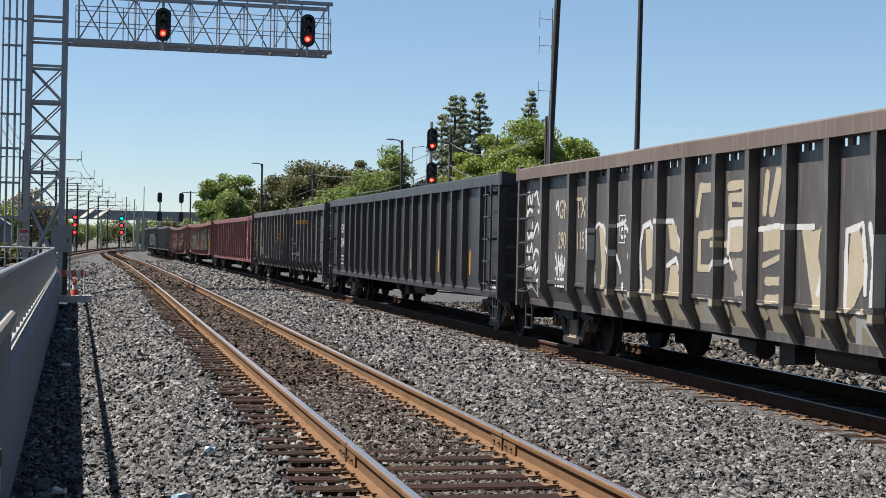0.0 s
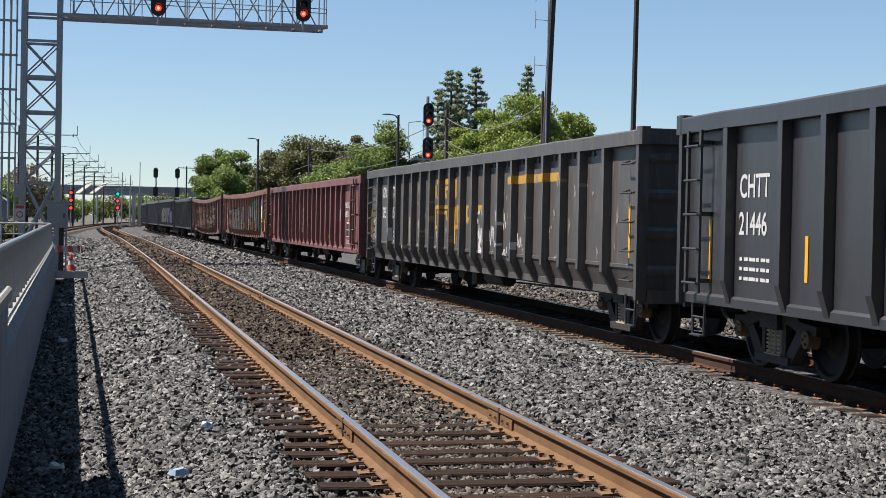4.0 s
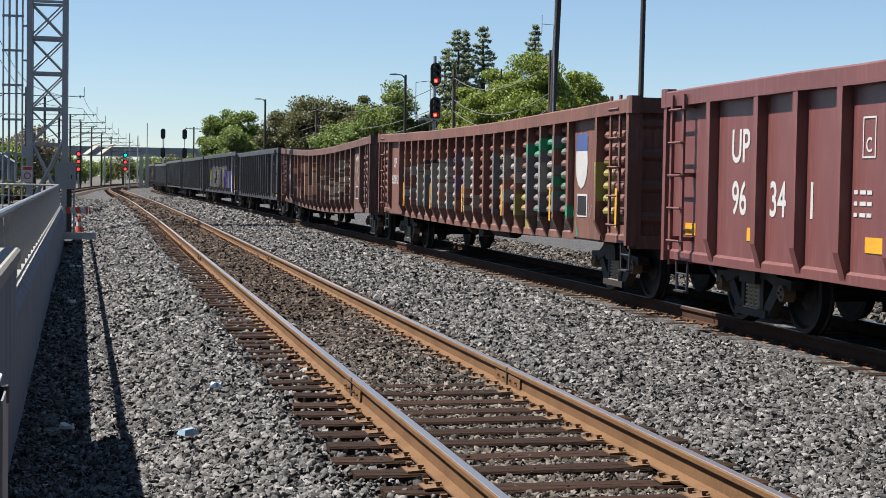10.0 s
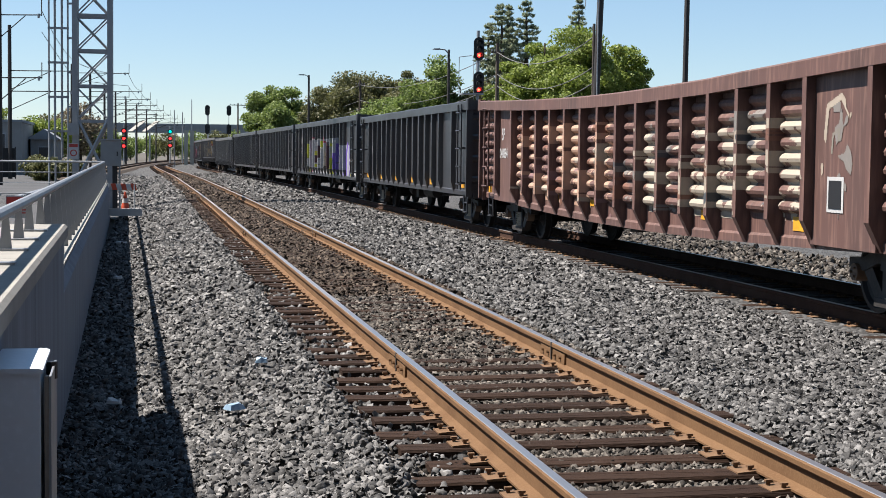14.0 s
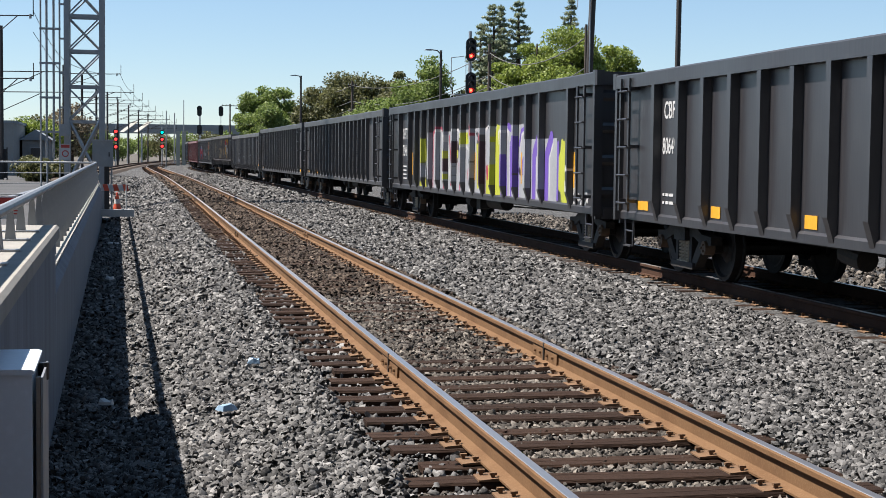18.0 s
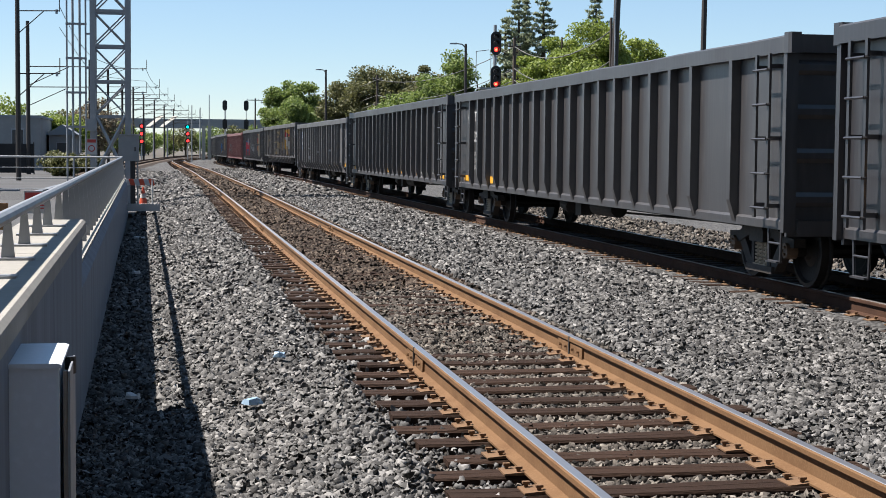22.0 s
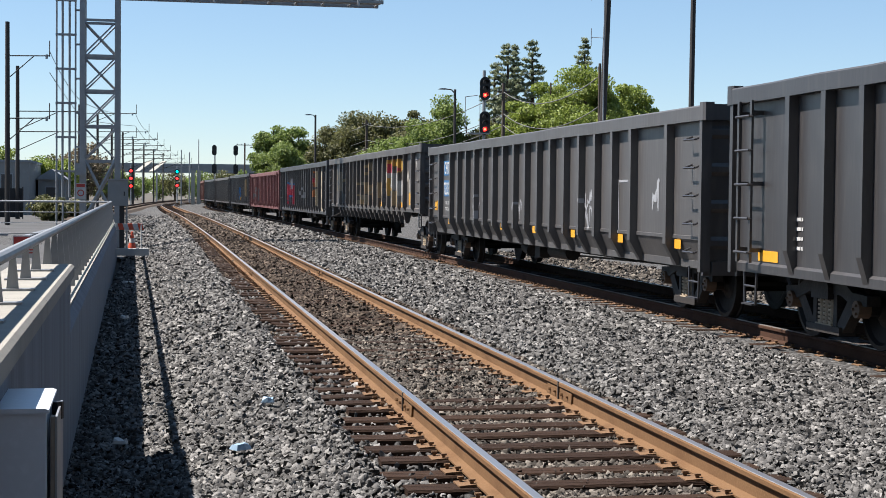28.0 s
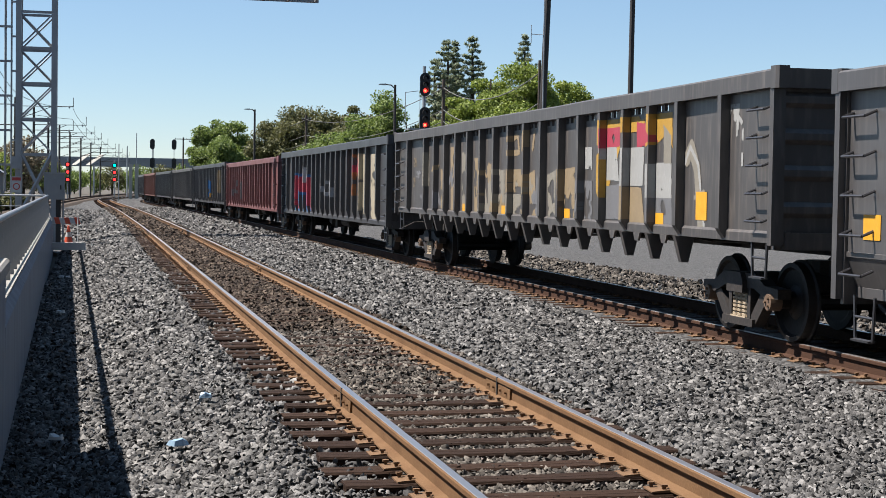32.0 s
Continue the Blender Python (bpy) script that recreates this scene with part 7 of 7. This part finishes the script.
for x, d, top, w, leaf, s in ((34.6, 134, 13.3, 6.5, B, 11), (37.2, 132, 14.2, 7.0, B, 12), (39.9, 134, 13.4, 6.5, B, 13), (42.8, 136, 12.3, 5.0, B, 14), (32.6, 138, 11.4, 5, B, 15), (41.3, 138, 10.8, 6, B, 16), (36.0, 130, 10.5, 7, B, 17),
                               (27.75, 150, 11.9, 6.5, G, 21), (25.4, 152, 10.0, 6.0, G, 22), (30.2, 150, 9.5, 5.0, G, 23), (32.4, 150, 10.0, 6, D, 24), (30.3, 180, 12.8, 5.5, D, 25),
                               (23.9, 180, 12.2, 8.0, D, 31), (20.9, 183, 10.4, 6.5, D, 32), (27.0, 180, 11.4, 6.5, D, 33), (24.2, 160, 8.4, 6.0, G, 34), (28.5, 176, 10.4, 6.0, D, 35),
                               (16.0, 215, 11.9, 6.0, G, 41), (19.2, 212, 11.8, 6.5, G, 42), (17.4, 210, 9.0, 7.5, G, 43), (21.0, 218, 9.6, 5.0, B, 44), (23.4, 200, 8.0, 6.0, D, 45)):
    tree(x, d, top, w, leaf, KIND[id(leaf)], s, leaves=34000 if leaf is B else 21000)

# ---- left side: lot, buildings, overhead line ----
lot = Form().prism([(-70, 0.1), (-1.9, 0.1), (-1.9, -0.42), (-70, -0.42)], "y", -20, 51.5)
tagged(part("platform_pavement", lot, M["asphalt"]), "dark asphalt paving behind the wall", "pavement", kind="structure")
road = Form().add([(-70, 51.6, -0.1), (-3.9, 51.6, -0.1), (-4.8, 103, -0.1), (-7.5, 240, -0.1), (-70, 240, -0.1)], [(0, 1, 2, 3, 4)])
tagged(part("road", road, M["asphalt"]), "wide dark asphalt lot beside the line", "road", kind="structure")
kerb = Form().prism([(0, -0.1), (0.22, -0.1), (0.22, 0.06), (0.18, 0.08), (0, 0.08)], "y", 0, 60)
tagged(part("kerb", kerb, M["concrete"], at=pose(-5.2, 62, 0, 0, 0, -1.2)), "pale concrete kerb along the lot", "kerb", kind="structure")
kerb2 = Form().prism([(0, -0.1), (30, -0.1), (30, 0.05), (0, 0.05)], "y", 0, 0.25)
tagged(part("kerb", kerb2, M["concrete"], at=(-36, 66, 0)), "pale concrete kerb along the lot", "kerb", kind="structure")
gravel = Form().add([(-12, 52.3, -0.02), (-1.7, 52.3, -0.02), (-2.4, 68, -0.02), (-12, 64, -0.02)], [(0, 1, 2, 3)])
tagged(part("gravel_strip", gravel, M["ballast"]), "strip of grey gravel at the edge of the lot", "gravel", kind="structure")
board = thing("board_barrier", (-3.6, 21.5, 0.1), "brown stained timber board barrier on posts", "barrier")
part("board", Form().box(-2.6, 1.5, -0.03, 0.03, 0.62, 0.98), M["brown_wood"], board)
for x in (-2.3, -0.4, 1.3):
    part("post", Form().box(x - 0.05, x + 0.05, 0.03, 0.13, 0.0, 1.0), M["brown_wood"], board)
sign = thing("warning_sign", (-1.72, 21.3, 1.0), "small white sign with a red heading band", "sign")
part("sign_plate", Form().box(-0.15, 0.15, 0.0, 0.008, -0.05, 0.25), M["white"], sign)
part("heading_band", Form().box(-0.14, 0.14, -0.006, -0.002, 0.13, 0.23), M["red"], sign)
for z in (0.09, 0.05, 0.01):
    part("text_line", Form().box(-0.11, 0.11, -0.005, -0.002, z, z + 0.018), M["red"], sign)
part("sign_post", Form().box(-0.02, 0.02, 0.012, 0.05, -0.9, 0.2), M["galv"], sign)

screen = thing("screen_fence", (-9.0, 110, -0.1), "long black screened fence on dark posts", "fence")
for i in range(14):
    part("screen_panel", Form().box(-2.5 * i - 2.46, -2.5 * i - 0.04, -0.02, 0.02, 0.1, 2.1), M["fence_black"], screen)
    part("post", Form().rod((-2.5 * i, 0, 0), (-2.5 * i, 0, 2.2), 0.04), M["pole_dark"], screen)


def building(x0, x1, y0, y1, h, roof_rise, label, wins):
    b = thing("building", ((x0 + x1) / 2, y0, -0.1), label, "building", "buildings beyond the lot")
    w, dp = (x1 - x0) / 2, y1 - y0
    part("wall", Form().box(-w, w, 0, dp, 0, h), M["glass_grey"], b)
    if roof_rise:
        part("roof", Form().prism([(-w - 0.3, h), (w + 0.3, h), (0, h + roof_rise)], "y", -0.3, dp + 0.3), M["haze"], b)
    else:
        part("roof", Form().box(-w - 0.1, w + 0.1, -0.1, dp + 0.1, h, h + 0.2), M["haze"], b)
    for i in range(wins):
        x = -w + (i + 0.5) * 2 * w / wins
        wn_ = part("window", Form().box(x - 0.5, x + 0.5, -0.03, 0.02, h * 0.45, h * 0.8), M["galv"], b)
        part("pane", Form().box(x - 0.42, x + 0.42, -0.045, -0.035, h * 0.48, h * 0.77), M["lens"], wn_)
    return b


building(-34, -10.0, 128, 142, 4.2, 0, "long flat-roofed pale grey building", 7)
building(-9.8, -7.6, 135, 142, 2.9, 0.9, "small pale shed with a gabled roof", 1)
for x, d, top, w, leaf, s in ((-15.5, 150, 7.4, 6, B, 51), (-11.0, 148, 5.2, 5, G, 52), (-8.6, 142, 4.9, 4.6, B, 53), (-6.4, 150, 6.8, 5.6, T, 54), (-19, 155, 8.0, 7, G, 55), (-24, 150, 7.0, 7, D, 56), (-9.6, 160, 5.6, 5, D, 57),
                               (-7.2, 255, 6.0, 5, G, 58), (-8.4, 275, 5.2, 5, D, 59)):
    tree(x, d, top, w, leaf, KIND[id(leaf)], s, leaves=5000, group="trees beyond the lot")
for x, d, h, s in ((-6.6, 104, 1.4, 61), (-5.7, 118, 1.3, 62), (-7.6, 112, 1.6, 63)):
    tree(x, d, h, 2.2, D, "low rounded dark green shrub", s, base=0.2, leaves=2400, group="shrubs beyond the lot")


def catenary(x, d, top, reach, arms, label="dark overhead-line mast with a bracket arm"):
    c = thing("catenary_mast", (x, d, -0.3), label, "catenary mast", "overhead-line masts")
    part("mast_pole", Form().rod((0, 0, 0), (0, 0, top), 0.15, 0.12, n=8), M["pole_dark"], c)
    for z in arms:
        part("bracket_arm", Form().rod((0, 0, z), (reach, 0, z + 0.05), 0.035, n=5), M["pole_dark"], c)
        part("stay", Form().rod((0, 0, z - 1.3), (reach * 0.62, 0, z), 0.03, n=5), M["pole_dark"], c)
        part("drop_rod", Form().rod((reach, 0, z), (reach, 0, z + 0.9), 0.03, n=5), M["pole_dark"], c)
        part("insulator", Form().rod((reach * 0.93, 0, z - 0.12), (reach * 0.93, 0, z + 0.12), 0.07, n=6), M["galv"], c)
    return c


catenary(-8.2, 90, 11.6, 2.3, (9.7, 6.2))
catenary(-9.35, 110, 10.7, 4.4, (7.6, 6.2))
for i, (x, d) in enumerate(((-7.0, 148), (-6.0, 166), (-5.2, 190), (-4.4, 214), (-3.4, 240), (-2.0, 268), (-0.4, 298), (1.5, 330))):
    catenary(x, d, 10.2, 5.2 + 0.1 * i, (9.4 if i == 0 else 8.4, 7.2), "slim overhead-line mast with a bracket arm")
CW = [(-5.9, 90, 9.7), (-5.0, 110, 8.0), (-1.9, 148, 9.2), (-0.9, 166, 8.3), (0.0, 190, 8.3), (1.0, 214, 8.3), (2.1, 240, 8.3), (3.6, 268, 8.3), (5.3, 298, 8.3), (7.3, 330, 8.3)]
for a, b in zip(CW, CW[1:]):
    wire(a, b, 0.35, 0.02)
    wire((a[0], a[1], a[2] - 1.2), (b[0], b[1], b[2] - 1.2), 0.05, 0.02)

# ---- far end: signals, canopy, overbridge, distant trees ----
def far_signal(x, d, z, lamps, label):
    s = thing("far_signal", (x, d, -0.3), label, "signal", "distant mast signals")
    part("mast_pole", Form().rod((0, 0, 0), (0, 0, z + 2.4), 0.1, n=8), M["galv"], s)
    for i, lamp in enumerate(lamps):
        zz = z + 1.15 - i * 1.15 + 0.3
        part("head", Form().rod((0, -0.35, zz), (0, 0.1, zz), 0.42, n=14), M["black"], s)
        part("lens", Form().lathe([(-0.42, 0.0), (-0.4, 0.16), (-0.36, 0.23)], "x", 14), M[lamp], s, "lit signal lens", at=pose(0, 0, zz, 0, 0, 90))
    return s


far_signal(-3.7, 240, 3.85, ("red_glow", "red_glow", "red_glow"), "distant mast signal with three red lamps")
far_signal(3.5, 262, 4.1, ("teal_glow", "red_glow", "red_glow"), "distant mast signal with one green and two red lamps")
for x, d, z in ((9.2, 250, 8.6), (12.6, 250, 8.6)):
    h = signal_head("far_mast_signal", x, d, z, (), "distant unlit three-lamp signal head on a mast", -z + 0.2, 1.3)
    signal_head("far_mast_signal", x, d, z - 3.0, (), "distant unlit three-lamp signal head on a mast", None, 1.3)
for x, d, top, r in ((5.3, 250, 8.6, 0.1), (7.0, 260, 11.0, 0.09), (3.2, 200, 7.6, 0.08), (6.3, 300, 9.6, 0.1), (11.2, 300, 10.6, 0.1)):
    s = thing("distant_pole", (x, d, -0.4), "thin distant steel pole", "pole", "distant poles")
    part("shaft", Form().rod((0, 0, 0), (0, 0, top), r, r * 0.7, n=8), M["galv"], s)
for x in (5.6, 6.5):
    s = thing("pale_post", (x, 240, -0.4), "pale concrete post beside the far track", "post", "pale posts")
    part("shaft", Form().prism([(-0.28, -0.2), (0.28, -0.2), (0.24, 0.2), (-0.24, 0.2)], "z", 0, 5.6), M["roof"], s)
canopy = thing("station_canopy", (-0.8, 300, -0.2), "distant platform canopy with two pale tilted roofs", "canopy")
for i, x in enumerate((-1.6, 1.0)):
    part("roof_slab", Form().add([(x - 1.5, 0, 5.8), (x - 0.7, 0, 5.8), (x + 1.9, 5, 7.9), (x + 1.0, 5, 7.9), (x - 1.5, 0, 5.95), (x - 0.7, 0, 5.95), (x + 1.9, 5, 8.05), (x + 1.0, 5, 8.05)],
         [(0, 1, 2, 3), (4, 5, 6, 7), (0, 1, 5, 4), (1, 2, 6, 5), (2, 3, 7, 6), (3, 0, 4, 7)]), M["roof"], canopy)
    part("column", Form().rod((x, 1, 0), (x, 1, 6.0), 0.15), M["galv"], canopy)
bridge = thing("overbridge", (0, 400, -0.4), "distant grey road bridge crossing the line", "bridge")
# bridge parts carry distance haze in their base colour
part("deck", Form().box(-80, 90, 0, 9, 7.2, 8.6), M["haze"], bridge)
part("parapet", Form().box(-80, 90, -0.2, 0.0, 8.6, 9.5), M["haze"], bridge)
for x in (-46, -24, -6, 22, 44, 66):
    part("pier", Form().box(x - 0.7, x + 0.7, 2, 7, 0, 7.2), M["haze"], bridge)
rngt = random.Random(8)
for i in range(22):
    x = -30 + i * 5.2 + rngt.uniform(-1.5, 1.5)
    tree(x, 425 + rngt.uniform(0, 40), rngt.uniform(5.5, 9.5), 9, (G, D, G)[i % 3], KIND[id((G, D, G)[i % 3])], 100 + i, base=0.1, leaves=2600, group="distant trees")
for i, (x, d, top) in enumerate(((9.5, 330, 6.4), (14, 340, 7.0), (19, 330, 7.5), (25, 320, 8.5), (30, 300, 9.0), (38, 300, 9.0), (-6, 340, 5.5), (-12, 330, 6.0))):
    tree(x, d, top, 7, (G, D)[i % 2], KIND[id((G, D)[i % 2])], 150 + i, base=0.1, leaves=3200, group="distant trees")
LEFT_LINE = bend([(-120, -9), (100, -6.0), (150, -4.5), (200, -2.8), (260, -0.5), (330, 4.0), (420, 12), (700, 60)])
lt = thing("left_track", (0, 0, 0), "distant railway track on dark ties", "railway track", kind="structure")
for s in (-1, 1):
    part("rail", rail_form(LEFT_LINE, s * GAUGE / 2, 105, 400, 5.0, RAIL, 0.12), M["rust_dark"], lt)
bedl = Form()
yl = list(range(105, 401, 15))
for y in yl:
    bedl.v += [(on(LEFT_LINE, y) - 1.9, y, -0.38), (on(LEFT_LINE, y) - 1.5, y, -0.06), (on(LEFT_LINE, y) + 1.5, y, -0.06), (on(LEFT_LINE, y) + 1.9, y, -0.38)]
for i in range(len(yl) - 1):
    bedl.f += [(i * 4 + j, i * 4 + j + 1, i * 4 + j + 5, i * 4 + j + 4) for j in range(3)]
part("track_bed", bedl, M["stone_brown"], lt)
# litter on the ballast
for x, y, z, s, m, lab in ((0.62, 11.6, -0.1, 0.09, "bottle", "crumpled pale blue plastic wrapper on the ballast"), (-0.28, 12.9, -0.25, 0.07, "white", "scrap of white litter on the ballast"), (-0.5, 26, -0.27, 0.11, "white", "scrap of white litter on the ballast"),
                           (-0.62, 36, -0.27, 0.13, "white", "scrap of white litter on the ballast"), (0.98, 13.6, -0.02, 0.06, "bottle", "crumpled pale blue plastic wrapper on the ballast")):
    rr = random.Random(int(y * 10))
    fm = Form().prism([(math.cos(a) * s * rr.uniform(0.6, 1.2), math.sin(a) * s * rr.uniform(0.5, 1.0)) for a in (0, 0.9, 1.8, 2.7, 3.6, 4.5, 5.4)], "z", 0.0, 0.035)
    for i in range(7, 14):
        v = fm.v[i]
        fm.v[i] = (v[0] * 0.8, v[1] * 0.8, v[2] + rr.uniform(-0.015, 0.02))
    tagged(part("litter", fm, M[m], at=(x, y, z + 0.03)), lab, "litter")

scatter_ballast()
motions()
